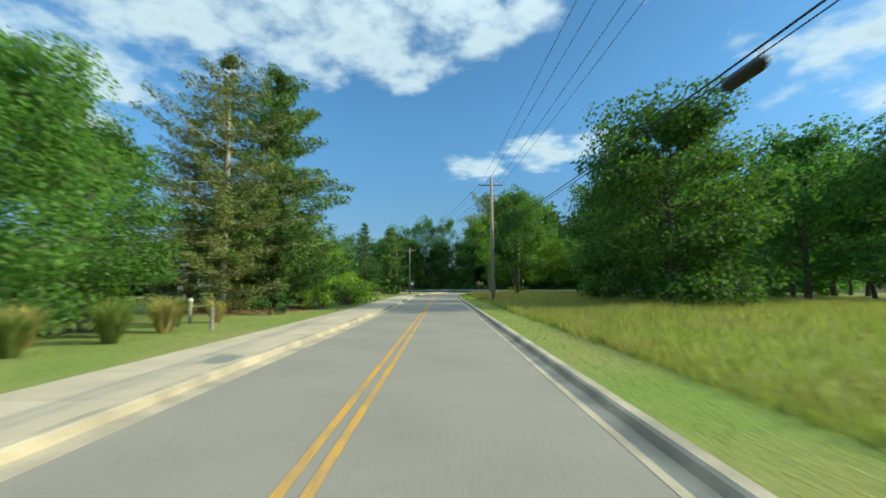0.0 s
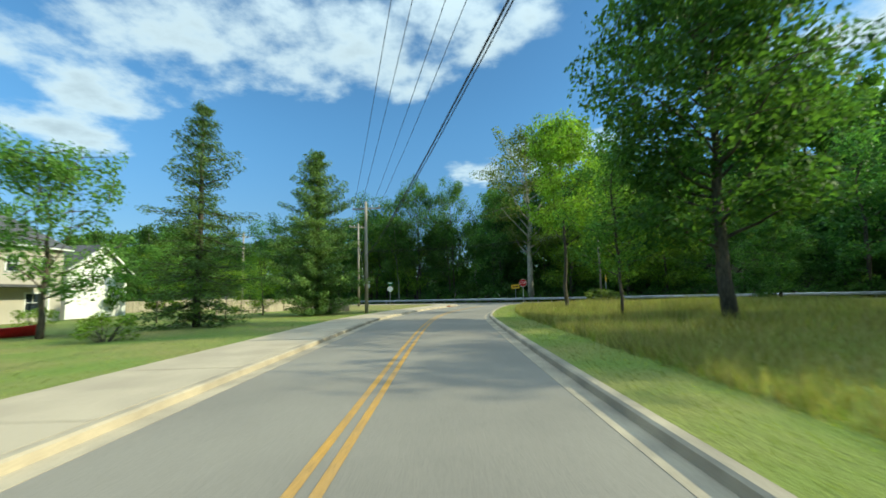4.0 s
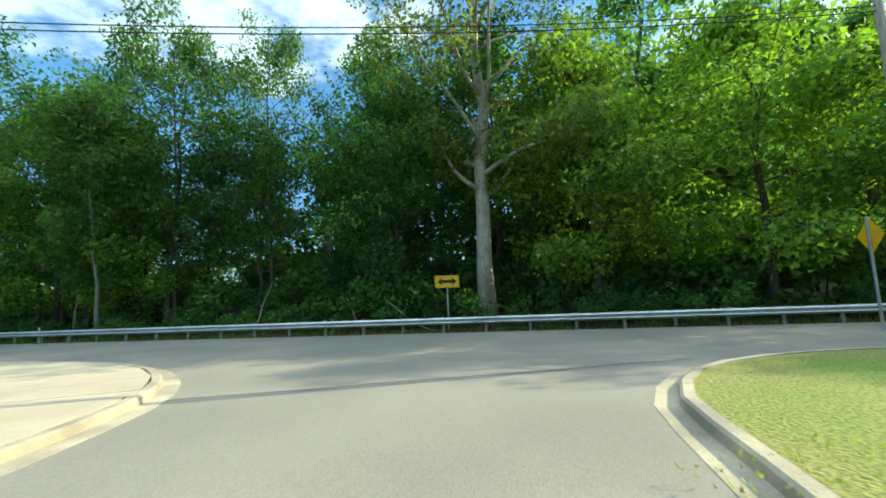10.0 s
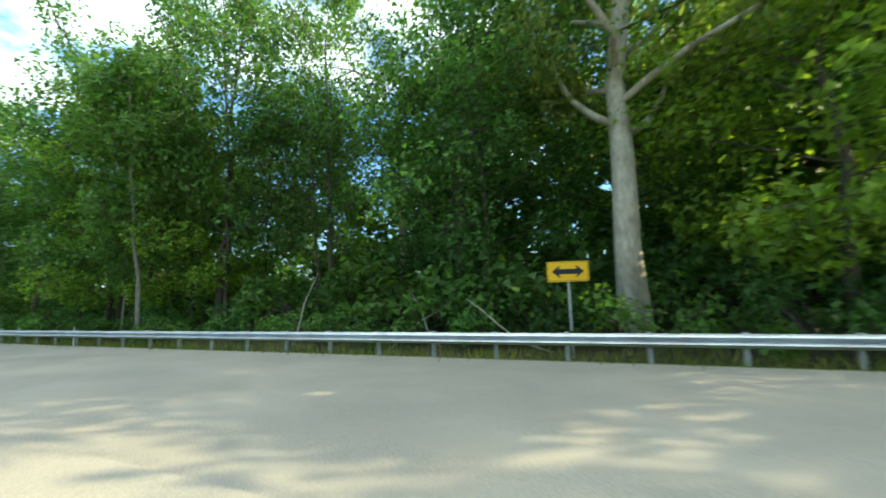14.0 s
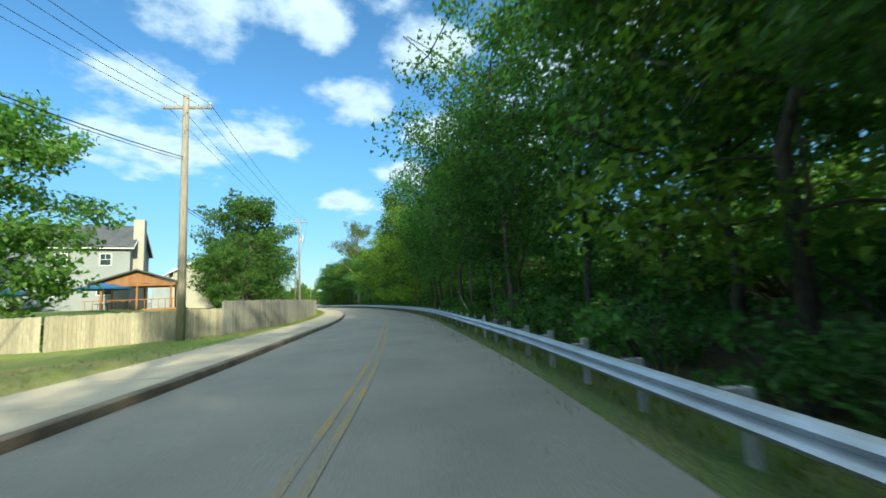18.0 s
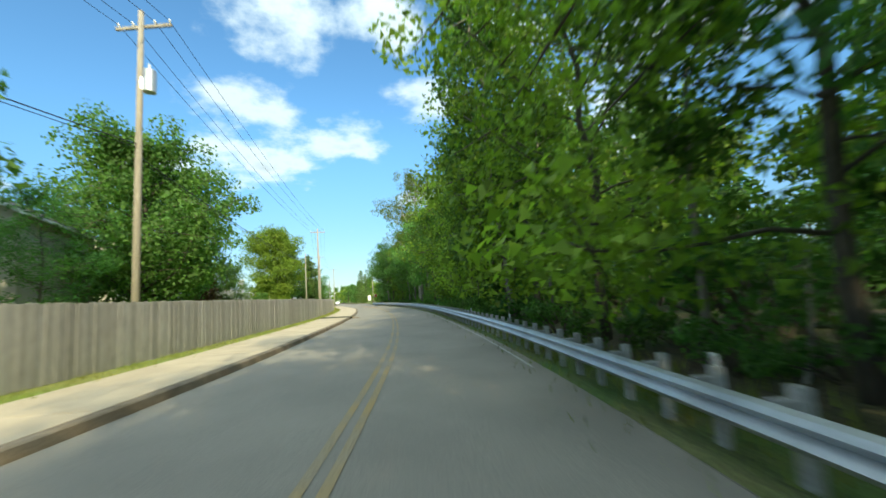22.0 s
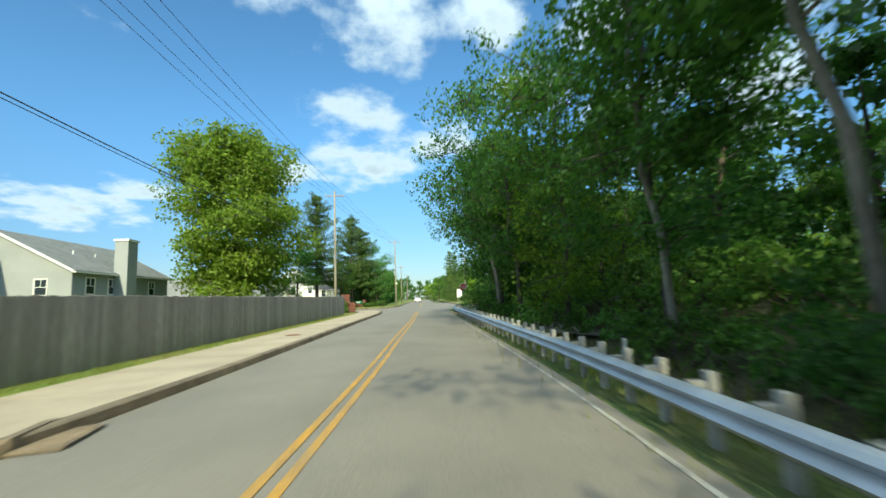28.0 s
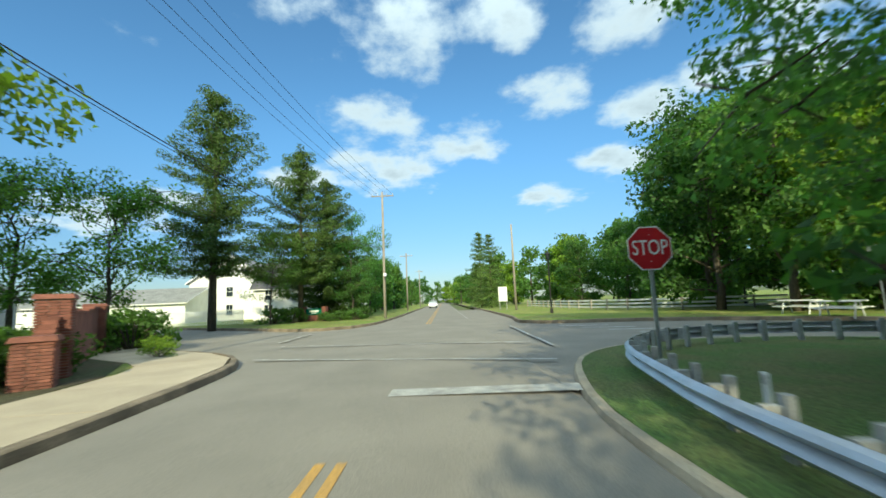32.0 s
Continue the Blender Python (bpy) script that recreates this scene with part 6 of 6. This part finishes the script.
parasol(-58.1, 111.2, 1.75, 2.2)
parasol(-66.5, 103.0, 1.75, 2.1)
board_fence("fence", smooth_line([(-33.0, 112.2), (-34.2, 116.5), (-35.1, 118.85)], 1.0), "low weathered tan picket fence around a garden", True, 40, z=-0.25)
board_fence("fence", smooth_line([(-46.0, 97.0), (-38.5, 104.5), (-33.2, 112.0)], 1.0), "low weathered tan picket fence around a garden", True, 130, z=-0.25)
board_fence("fence", smooth_line([(-15.5, 95.0), (-20.5, 86.5)], 1.0), "pale board fence beside the lawn", True, 70, z=-0.4)
board_fence("fence", smooth_line([(-8.6, 88.0), (-12.6, 87.6)], 1.0), "pale board fence beside the spruce", True, 60, z=-0.55)

# ranch house behind the grey fence
R = gable_house("house", "single-storey grey house with white trim behind the fence", Matrix.Translation((-168.5, 122.6, 2.2)), 15.5, 11.8, 2.9, 6.3, SIDING, SHINGLE_LIGHT, "x")
siding(R, -5.9, 5.9, -7.75, 0.0, 2.9, SIDING, "x+")
siding(R, -7.7, 7.7, -5.9, 0.0, 2.9, SIDING, "y+")
window(R, (7.75, -0.6, 2.0), 1.3, 1.5, "x+")
window(R, (7.75, 3.6, 1.5), 0.9, 1.3, "x+")
for x in (5.6, 2.6, -4.2):
    window(R, (x, 5.9, 1.6), 1.1, 1.4, "y+")
part("chimney", MB().box((1.6, 6.5, 2.6), (1.6, 1.2, 7.0)), SIDING, R)
part("chimney_cap", MB().box((1.6, 6.5, 6.2), (1.8, 1.4, 0.2)), WHITE_PAINT, R)
for x in (0.5, 3.5):
    part("roof_vent", MB().tube([(x, 3.0, 4.2), (x, 3.0, 5.1)], 0.06, 8), WHITE_PAINT, R)
R2 = gable_house("house", "grey two-storey house behind garden trees", Matrix.Translation((-148.0, 117.0, 2.0)), 16, 10, 6.6, 10.6, SIDING, SHINGLE, "x")
siding(R2, -4.9, 4.9, -8.0, 0.0, 6.6, SIDING, "x+")
window(R2, (8.0, 1.5, 4.6), 1.0, 1.3, "x+")
part("chimney", MB().box((-7.4, 3.6, 8.4), (1.3, 1.0, 4.9)), WHITE_PAINT, R2)
R3 = gable_house("house", "cream two-storey house with a brownish roof behind the fence", Matrix.Translation((-109.4, 121.4, 1.6)), 10, 9.4, 6.2, 8.4, SIDING_TAN, SHINGLE_LIGHT, "x")
for y in (-2.2, 2.0):
    window(R3, (5.0, y, 4.8), 1.0, 1.4, "x+")
for x in (-3.0, 1.2):
    window(R3, (x, 4.7, 4.8), 1.0, 1.4, "y+")

# ---- crossing at the end: brick entrance, picket fence, white buildings ----
random.seed(31)
BRICK_MESH = mesh_of("brick", MB().box((0, 0, 0), (0.208, 0.098, 0.062)), BRICK)


def brick_box(parent, m, w, d, h, skip=0):
    """Bricks in running bond round a mortar core, w by d in plan."""
    part("core", MB().box(m @ Vector((0, 0, h / 2)), (w - 0.03, d - 0.03, h), m.to_3x3()), MORTAR, parent)
    rows = int(h / 0.0745)
    for r in range(rows):
        z = 0.037 + r * 0.0745
        for side, (run, dep) in enumerate(((w, d), (w, d), (d, w), (d, w))):
            if side in (1,) and w > 2:
                continue
            n = max(1, round(run / 0.22))
            for i in range(n):
                u = -run / 2 + (i + (0.5 if r % 2 == 0 else 0.28)) * run / n
                if abs(u) > run / 2 - 0.08:
                    u = math.copysign(run / 2 - 0.104, u)
                loc, rot = ((u, -dep / 2 + 0.03, z), 0) if side == 0 else ((u, dep / 2 - 0.03, z), 0) if side == 1 else ((-dep / 2 + 0.03, u, z), 90) if side == 2 else ((dep / 2 - 0.03, u, z), 90)
                b = new("brick", BRICK_MESH)
                b.parent, b.matrix_world = parent, m @ Matrix.Translation(loc) @ Matrix.Rotation(radians(rot + random.uniform(-1, 1)), 4, "Z")


wall_ob = thing("brick_wall", "red brick entrance wall with taller pillars", "wall")
axis = math.degrees(math.atan2(145.9 - 150.5, -182.0 + 173.6))
for x, y, h in ((-173.4, 150.55, 1.05), (-174.9, 149.75, 2.05), (-181.9, 145.9, 1.95)):
    m = Matrix.Translation((x, y, 0.13)) @ Matrix.Rotation(radians(axis), 4, "Z")
    pillar = part("pillar_cap", MB().box(m @ Vector((0, 0, h + 0.06)), (0.84, 0.84, 0.12), m.to_3x3(), taper=0.9), BRICK, wall_ob)
    brick_box(wall_ob, m, 0.7, 0.7, h)
mid = Vector((-177.8, 148.15, 0.13))
for k, (u0, u1, h) in enumerate(((-3.0, -2.2, 1.85), (-2.2, -1.2, 1.74), (-1.2, 1.2, 1.68), (1.2, 2.6, 1.74), (2.6, 4.4, 1.85), (-3.62, -3.4, 1.75), (-3.84, -3.62, 1.5), (-4.06, -3.84, 1.32), (-4.28, -4.06, 1.2), (-4.5, -4.28, 1.12))):
    m = Matrix.Translation(mid) @ Matrix.Rotation(radians(axis), 4, "Z") @ Matrix.Translation(((u0 + u1) / 2, 0, 0))
    part("core", MB().box(m @ Vector((0, 0, h / 2)), (u1 - u0, 0.28, h), m.to_3x3()), BRICK, wall_ob)
    part("coping", MB().box(m @ Vector((0, 0, h + 0.04)), (u1 - u0, 0.36, 0.08), m.to_3x3(), taper=0.97), BRICK, wall_ob)
for x, y, sc in ((-174.6, 149.2, 0.92), (-176.4, 147.5, 0.92), (-183.2, 146.6, 1.25), (-184.0, 145.4, 1.25), (-172.8, 148.9, 1.1), (-180.0, 149.6, 0.42), (-178.8, 150.2, 0.45), (-181.2, 148.8, 0.5)):
    plant("bush_clipped" if sc > 0.9 else "bush2", x, y, sc * (1.5 if sc > 0.9 else 1), None, 0.1, "clipped green shrub beside the brick wall", "shrub", "corner shrubs")
solo("planting_bed", sheet([(-171.6, 151.5), (-174.5, 151.3), (-183.5, 147.0), (-184.0, 144.5), (-172.0, 148.5)], 0.145), FOREST_FLOOR, "dark mulch bed along the brick wall", "flower bed", kind="structure")

# wooden barrier posts at the fence end
ob = thing("bollard", "short timber stump post beside the pole", "post", Matrix.Translation((-170.8, 149.6, 0.1)))
part("shaft", MB().tube([(0, 0, -0.2), (0, 0, 0.85), (0, 0, 0.92)], [0.2, 0.17, 0.13], 10), POLE_WOOD, ob)

PICKET = mesh_of("picket", MB().add([(-0.04, -0.01, 0), (0.04, -0.01, 0), (0.04, 0.01, 0), (-0.04, 0.01, 0), (-0.04, -0.01, 1.1), (0.04, -0.01, 1.1), (0.04, 0.01, 1.1), (-0.04, 0.01, 1.1), (0, -0.01, 1.2), (0, 0.01, 1.2)],
                                    [(0, 1, 5, 8, 4), (2, 3, 7, 9, 6), (0, 4, 7, 3), (1, 2, 6, 5), (4, 8, 9, 7), (5, 6, 9, 8)]), WHITE_PAINT)
pf = thing("picket_fence", "white picket fence in front of white buildings", "fence")
a, b = Vector((-212.6, 125.0, 0.13)), Vector((-210.6, 141.4, 0.13))
n = int((b - a).length / 0.2)
ang = math.atan2((b - a).y, (b - a).x)
for i in range(n):
    o = new("picket", PICKET)
    o.parent, o.matrix_world = pf, Matrix.Translation(a.lerp(b, i / n)) @ Matrix.Rotation(ang, 4, "Z") @ Matrix.Diagonal((1.3, 1, 1.35, 1))
for h in (0.4, 1.15):
    c = (a + b) / 2 + Vector((-0.03, 0.02, h))
    part("rail", MB().box(c, ((b - a).length, 0.03, 0.08), turn(math.degrees(ang))), WHITE_PAINT, pf)

W = gable_house("house", "large white house with gables behind pines", Matrix.Translation((-238, 132, 0.1)), 16, 12, 6.0, 10.0, WHITE_PAINT, SHINGLE_LIGHT, "x")
for y in (-4.0, 0.0, 4.0):
    window(W, (8.0, y, 4.4), 1.0, 1.5, "x+")
    window(W, (8.0, y, 1.6), 1.0, 1.6, "x+")
W2 = gable_house("garage", "long low white garage building", Matrix.Translation((-229, 118, 0.1)), 12, 22, 2.9, 5.0, WHITE_PAINT, SHINGLE_LIGHT, "y")
for y in (-6, 0, 6):
    window(W2, (6.0, y, 1.5), 1.0, 1.2, "x+")
W3 = gable_house("house", "white house with porch beyond the picket fence", Matrix.Translation((-226, 143, 0.1)), 9, 9, 4.4, 8.0, WHITE_PAINT, SHINGLE, "y")
for y in (-2.5, 2.0):
    window(W3, (4.5, y, 3.4), 0.9, 1.3, "x+")
    window(W3, (4.5, y, 1.3), 1.1, 1.5, "x+")
W4 = gable_house("house", "white single-storey house beyond the fence end", Matrix.Translation((-192.0, 124.0, 0.1)), 10, 12, 3.0, 5.6, WHITE_PAINT, SHINGLE_LIGHT, "y")
for y in (-3.0, 1.0, 4.0):
    window(W4, (5.0, y, 1.7), 1.1, 1.3, "x+")

# brick name board with green panel between piers, hedges and bushes
nb = thing("entrance_board", "green entrance board between low brick piers", "sign", facing(-209.0, 149.2, 0.13, -25))
for dx in (-1.35, 1.35):
    part("pier", MB().box((dx, 0, 0.75), (0.5, 0.45, 1.5)), BRICK, nb)
part("base", MB().box((0, 0, 0.3), (2.3, 0.35, 0.6)), BRICK, nb)
board = part("panel", MB().box((0, -0.02, 0.98), (2.1, 0.08, 0.6)), SIGN_GREEN, nb, "green lettered panel")
part("lettering_bar", MB().box((0, -0.066, 1.05), (1.2, 0.012, 0.16)), WHITE, board)
part("lettering_bar", MB().box((0, -0.066, 0.84), (0.7, 0.012, 0.08)), WHITE, board)
for x, y, sc in ((-206.5, 145.8, 1.7), (-207.0, 147.4, 1.6), (-206.6, 150.8, 1.0), (-206.8, 152.2, 1.1), (-207.6, 153.6, 1.2), (-209.5, 154.2, 1.4), (-205.6, 151.6, 0.8)):
    plant("bush_clipped", x, y, sc, None, 0.1, "clipped shrub at the entrance board", "shrub", "corner shrubs")


def lamp_post(x, y, h, label):
    ob = thing("street_lamp", label, "street lamp", Matrix.Translation((x, y, 0.1)), group="street lamps")
    part("base", MB().tube([(0, 0, -0.1), (0, 0, 0.35), (0, 0, 0.5)], [0.16, 0.14, 0.08], 12), BLACK, ob)
    part("pole", MB().tube([(0, 0, 0.4), (0, 0, h - 0.7)], [0.075, 0.055], 10), BLACK, ob)
    part("lantern", MB().tube([(0, 0, h - 0.7), (0, 0, h - 0.6), (0, 0, h - 0.15)], [0.07, 0.13, 0.22], 8), GLASS, ob, "dark glass lantern")
    part("hood", MB().tube([(0, 0, h - 0.15), (0, 0, h - 0.1), (0, 0, h + 0.08), (0, 0, h + 0.2)], [0.3, 0.28, 0.1, 0.02], 8), BLACK, ob)
    return ob


lamp_post(-200.3, 172.4, 5.6, "black street lamp with a lantern head on the corner")
lamp_post(-196.0, 188.0, 4.4, "black street lamp beside the park fence")

rf = thing("rail_fence", "white three-rail fence around the corner lawn", "fence")
line = smooth_line([(-228, 178.5), (-207, 177.6), (-197, 180.5), (-191, 187)], 1.0)
s = 0.0
while s < length(line):
    p, d, n = station(line, s)
    part("post", MB().box(p + Vector((0, 0, 0.6)), (0.12, 0.12, 1.1), turn(math.degrees(math.atan2(d.y, d.x)))), POLE_WOOD, rf)
    s += 2.4
for h in (0.2, 0.52, 0.84):
    part("rail", sweep(line, [(-0.09, h + 0.1), (-0.05, h + 0.1), (-0.05, h + 0.24), (-0.09, h + 0.24)], True), WHITE_PAINT, rf)

for x, y, deg in ((-181.0, 179.6, 20), (-177.8, 181.2, 25), (-184.0, 180.6, 15)):
    ob = thing("picnic_table", "pale picnic table beyond the side street", "picnic table", Matrix.Translation((x, y, 0.1)) @ Matrix.Rotation(radians(deg), 4, "Z"), group="picnic tables")
    part("tabletop", MB().box((0, 0, 0.75), (1.8, 0.75, 0.06)), WHITE_PAINT, ob)
    for dy in (-0.72, 0.72):
        part("seat", MB().box((0, dy, 0.45), (1.8, 0.28, 0.05)), WHITE_PAINT, ob)
    for dx in (-0.65, 0.65):
        part("trestle", MB().box((dx, 0, 0.42), (0.08, 1.6, 0.08)), WHITE_PAINT, ob)
        for sg in (-1, 1):
            part("leg", MB().tube([(dx, sg * 0.5, -0.05), (dx, sg * 0.2, 0.74)], 0.04, 6), WHITE_PAINT, ob)


def parked_car(x, y, deg, paint, label):
    ob = thing("car", label, "car", Matrix.Translation((x, y, 0.05)) @ Matrix.Rotation(radians(deg), 4, "Z"), group="parked cars")
    side = [(-2.2, 0.35), (-2.2, 0.8), (-1.9, 0.98), (-1.2, 1.02), (-0.6, 1.5), (0.9, 1.5), (1.5, 1.02), (2.1, 0.9), (2.2, 0.6), (2.2, 0.35)]
    part("body", MB().prism(side, 1.74, Matrix.Translation((0, -0.87, 0))), paint, ob)
    part("window", MB().prism([(-1.1, 1.03), (-0.58, 1.44), (0.86, 1.44), (1.38, 1.03)], 1.76, Matrix.Translation((0, -0.88, 0))), GLASS, ob)
    for wx in (-1.35, 1.35):
        for wy in (-0.8, 0.8):
            wheel = part("wheel", MB().tube([(wx, wy - 0.1, 0.3), (wx, wy + 0.1, 0.3)], 0.32, 14), BLACK, ob, "black tyre")
            part("rim", MB().tube([(wx, wy - 0.11, 0.3), (wx, wy + 0.11, 0.3)], 0.18, 10), GALVANISED, wheel)
    for wy in (-0.6, 0.6):
        part("headlight", MB().box((2.2, wy, 0.7), (0.04, 0.3, 0.14)), WHITE, ob)
    return ob


CAR_SILVER = material("silver_car_paint", (0.55, 0.56, 0.57), 0.3, bump=0, metal=0.4, fine_amount=0.03)
parked_car(-262, 165.6, -5, CAR_SILVER, "silver parked car far down the road")
parked_car(-270, 166.4, -5, CAR_SILVER, "silver parked car far down the road")
parked_car(-186.5, 136.0, 55, CAR_SILVER, "silver car parked on the side street")
for x, y in ((-242.0, 159.5), (-285.0, 163.5)):
    utility_pole(x, y, 11.0, 10.4, 84)

# snag and fallen branches in the wood
ob = thing("dead_tree", "broken pale dead trunk in the wood", "tree", Matrix.Translation((5.9, 123.4, 0.8)))
part("trunk", MB().tube([(0, 0, -0.5), (0.1, 0, 4), (0.0, 0.1, 6.6), (0.12, 0.1, 8.0)], [0.26, 0.22, 0.2, 0.06], 8), PALE_BARK, ob, smooth=True)
rng = np.random.default_rng(77)
for k in range(16):
    i = int(rng.uniform(30, len(WOODS) - 6))
    p, n = WOODS[i], normals(WOODS)[i]
    q = p + n * rng.uniform(4.6, 7.5)
    pts = limb_points((q.x, q.y, -0.3), (rng.normal(), rng.normal(), rng.uniform(0.4, 1.6)), rng.uniform(1.6, 3.4), rng)
    solo("branch", MB().tube(pts, [0.05, 0.045, 0.04, 0.03, 0.02, 0.01], 5), PALE_BARK, "bare pale dead branch in the undergrowth", "branch", group="dead branches", smooth=True)

# ---- grass ----


def blades(spots, heights, width, rng, lean=0.35):
    """Single grass blades as slim triangles with a bent tip."""
    S = np.asarray(spots, float)
    n = len(S)
    ang = rng.uniform(0, 2 * math.pi, n)
    h = heights * rng.uniform(0.6, 1.25, n)
    w = width * rng.uniform(0.6, 1.3, n)
    dx, dy = np.cos(ang), np.sin(ang)
    bend = lean * h * rng.uniform(0.2, 1.2, n)
    ba = rng.uniform(0, 2 * math.pi, n)
    base1 = S + np.stack([dx * w, dy * w, np.zeros(n)], 1)
    base2 = S - np.stack([dx * w, dy * w, np.zeros(n)], 1)
    tip = S + np.stack([np.cos(ba) * bend, np.sin(ba) * bend, h], 1)
    mb = MB()
    mb.v = np.stack([base1, base2, tip], 1).reshape(-1, 3).tolist()
    mb.f = [(i, i + 1, i + 2) for i in range(0, 3 * n, 3)]
    return mb


def grass_clump(x, y, height, mat, label, seed):
    """A fountain of long thin blades that arch outwards from one foot."""
    g = np.random.default_rng(seed)
    ob = thing("ornamental_grass", label, "ornamental grass", Matrix.Translation((x, y, 0.1)), group="ornamental grasses")
    mb = MB()
    for _ in range(300):
        a, out, h = g.uniform(0, 6.28), height * g.uniform(0.1, 0.75), height * g.uniform(0.65, 1.1)
        c, n = Vector((math.cos(a), math.sin(a), 0)), Vector((-math.sin(a), math.cos(a), 0))
        f = c * g.uniform(0, 0.16) + n * g.uniform(-0.1, 0.1)
        mid, tip = f + c * out * 0.45 + Vector((0, 0, h * 0.75)), f + c * out + Vector((0, 0, h * g.uniform(0.75, 1.0)))
        w = n * 0.012
        mb.add([f - w, f + w, mid + w, mid - w, tip], [(0, 1, 2, 3), (3, 2, 4)])
    part("blades", mb, mat, ob)
    return ob


for i, (x, y, h) in enumerate(((-8.4, 8.6, 1.05), (-9.6, 10.0, 1.2), (-8.0, 10.8, 1.1), (-9.1, 12.2, 1.25), (-8.3, 13.4, 1.3), (-10.3, 13.8, 1.3), (-9.3, 15.4, 1.2), (-8.7, 17.2, 1.05), (-10.6, 16.6, 1.2))):
    grass_clump(x, y, h, BLADE_TAN if i % 3 == 1 else LEAF_PALE, "tan feathery ornamental grass clump on the lawn" if i % 3 == 1 else "pale green arching ornamental grass clump on the lawn", 200 + i)
grass_post = thing("garden_post", "weathered grey wooden garden post on the lawn", "garden post", Matrix.Translation((-7.2, 14.2, 0.1)))
part("post", MB().box((0, 0, 0.4), (0.1, 0.1, 0.9), taper=0.9), POLE_WOOD, grass_post)


def right_edge(y):
    return np.interp(y, [-60, 20, 48, 73, 80, 86, 91.8], [3.15, 3.15, 3.1, 3.45, 4.35, 5.55, 7.15])


def left_edge(y):
    return np.interp(y, [-60, 5, 20, 47, 60, 74, 80.9, 87, 91.2], [-5.8, -5.75, -5.65, -5.95, -6.15, -6.15, -5.3, -4.2, -3.0])


rng = np.random.default_rng(5)
n = 150000
y = rng.uniform(-4, 92, n)
u = rng.uniform(0, 1, n) ** 1.7
x = right_edge(y) + 1.65 + rng.normal(0, 0.08, n) + u * 26
keep = np.hypot(x - 12.6, y - 67.5) > 0.6
spots = np.stack([x, y, np.full(n, 0.12)], 1)[keep]
hh = (0.40 + 0.22 * np.clip(u[keep] * 3, 0, 1)) * (0.85 + 0.15 * np.sin(x[keep] * 0.6 + np.sin(y[keep] * 0.4) * 2))
tan = rng.random(len(spots)) < np.interp(spots[:, 1], [15, 45], [0.22, 0.55])
tagged(solo("meadow_grass", blades(spots[~tan], hh[~tan] * 0.85, 0.014, rng, 0.6), BLADE, "tall uncut green meadow grass", "grass"), kind="stuff")
tagged(solo("seeding_grass", blades(spots[tan], hh[tan] * 1.1, 0.011, rng, 0.7), BLADE_TAN, "tall tan seeding meadow grass", "grass"), kind="stuff")
n = 42000
y = rng.uniform(-4, 94, n)
x = np.where(rng.random(n) < 0.42, right_edge(np.minimum(y, 91.8)) + 0.12 + rng.uniform(0, 2.0, n), left_edge(np.minimum(y, 91.2)) - rng.uniform(0, 1, n) ** 1.5 * 11)
tagged(solo("lawn_grass", blades(np.stack([x, y, np.full(n, 0.12)], 1), np.full(n, 0.055), 0.012, rng, 0.8), BLADE, "short mown grass blades", "grass"), kind="stuff")
spots = []
for p, nn in zip(MAIN_FROM(40, -162), normals(MAIN_FROM(40, -162))):
    for _ in range(170):
        q = p + nn * rng.uniform(2.3, 4.6) + Vector(rng.uniform(-1, 1, 3)) * 1.0
        spots.append((q.x, q.y, -0.2))
tagged(solo("verge_weeds", blades(spots, np.full(len(spots), 0.30), 0.022, rng, 0.5), BLADE, "rough weeds beneath the guardrail", "grass"), kind="stuff")
spots = []
for p, nn in zip(MAIN_FROM(-14, -166), normals(MAIN_FROM(-14, -166))):
    for _ in range(150):
        q = p + nn * -rng.uniform(7.75, 8.72 if p.x < -35 else 11) + Vector((rng.uniform(-1, 1), rng.uniform(-0.25, 0.25), 0))
        spots.append((q.x, q.y, 0.13))
tagged(solo("strip_grass", blades(spots, np.full(len(spots), 0.11), 0.012, rng, 0.5), BLADE, "unmown grass strip along the fence", "grass"), kind="stuff")

# slim pole behind the fence, an iron cover in the pavement and hanging vines
ob = utility_pole(-131.2, 142.2, 10.8, 0, 80, 0, 0.1, "slim pale wooden pole behind the board fence")
cover = thing("access_cover", "round rusty iron cover set in the pavement", "access cover", Matrix.Translation((-141.3, 150.5, 0.16)))
part("lid", MB().tube([(0, 0, -0.1), (0, 0, 0.008)], 0.27, 24), RUST, cover)
part("rim", MB().tube([(0, 0, -0.1), (0, 0, 0.004)], 0.33, 24), RUST, cover)
for x, y, z0, z1 in ((-152.9, 162.96, 6.2, 3.0), (-154.1, 162.6, 8.6, 7.1)):
    bow = [(x + 0.16 * math.sin(i * 1.3), y + 0.1 * math.sin(i * 0.9), z0 + (z1 - z0) * i / 8) for i in range(9)]
    solo("vine", MB().tube(bow, 0.024, 6), PALE_BARK, "bare pale vine hanging from the trees", "vine", group="hanging vines", smooth=True)
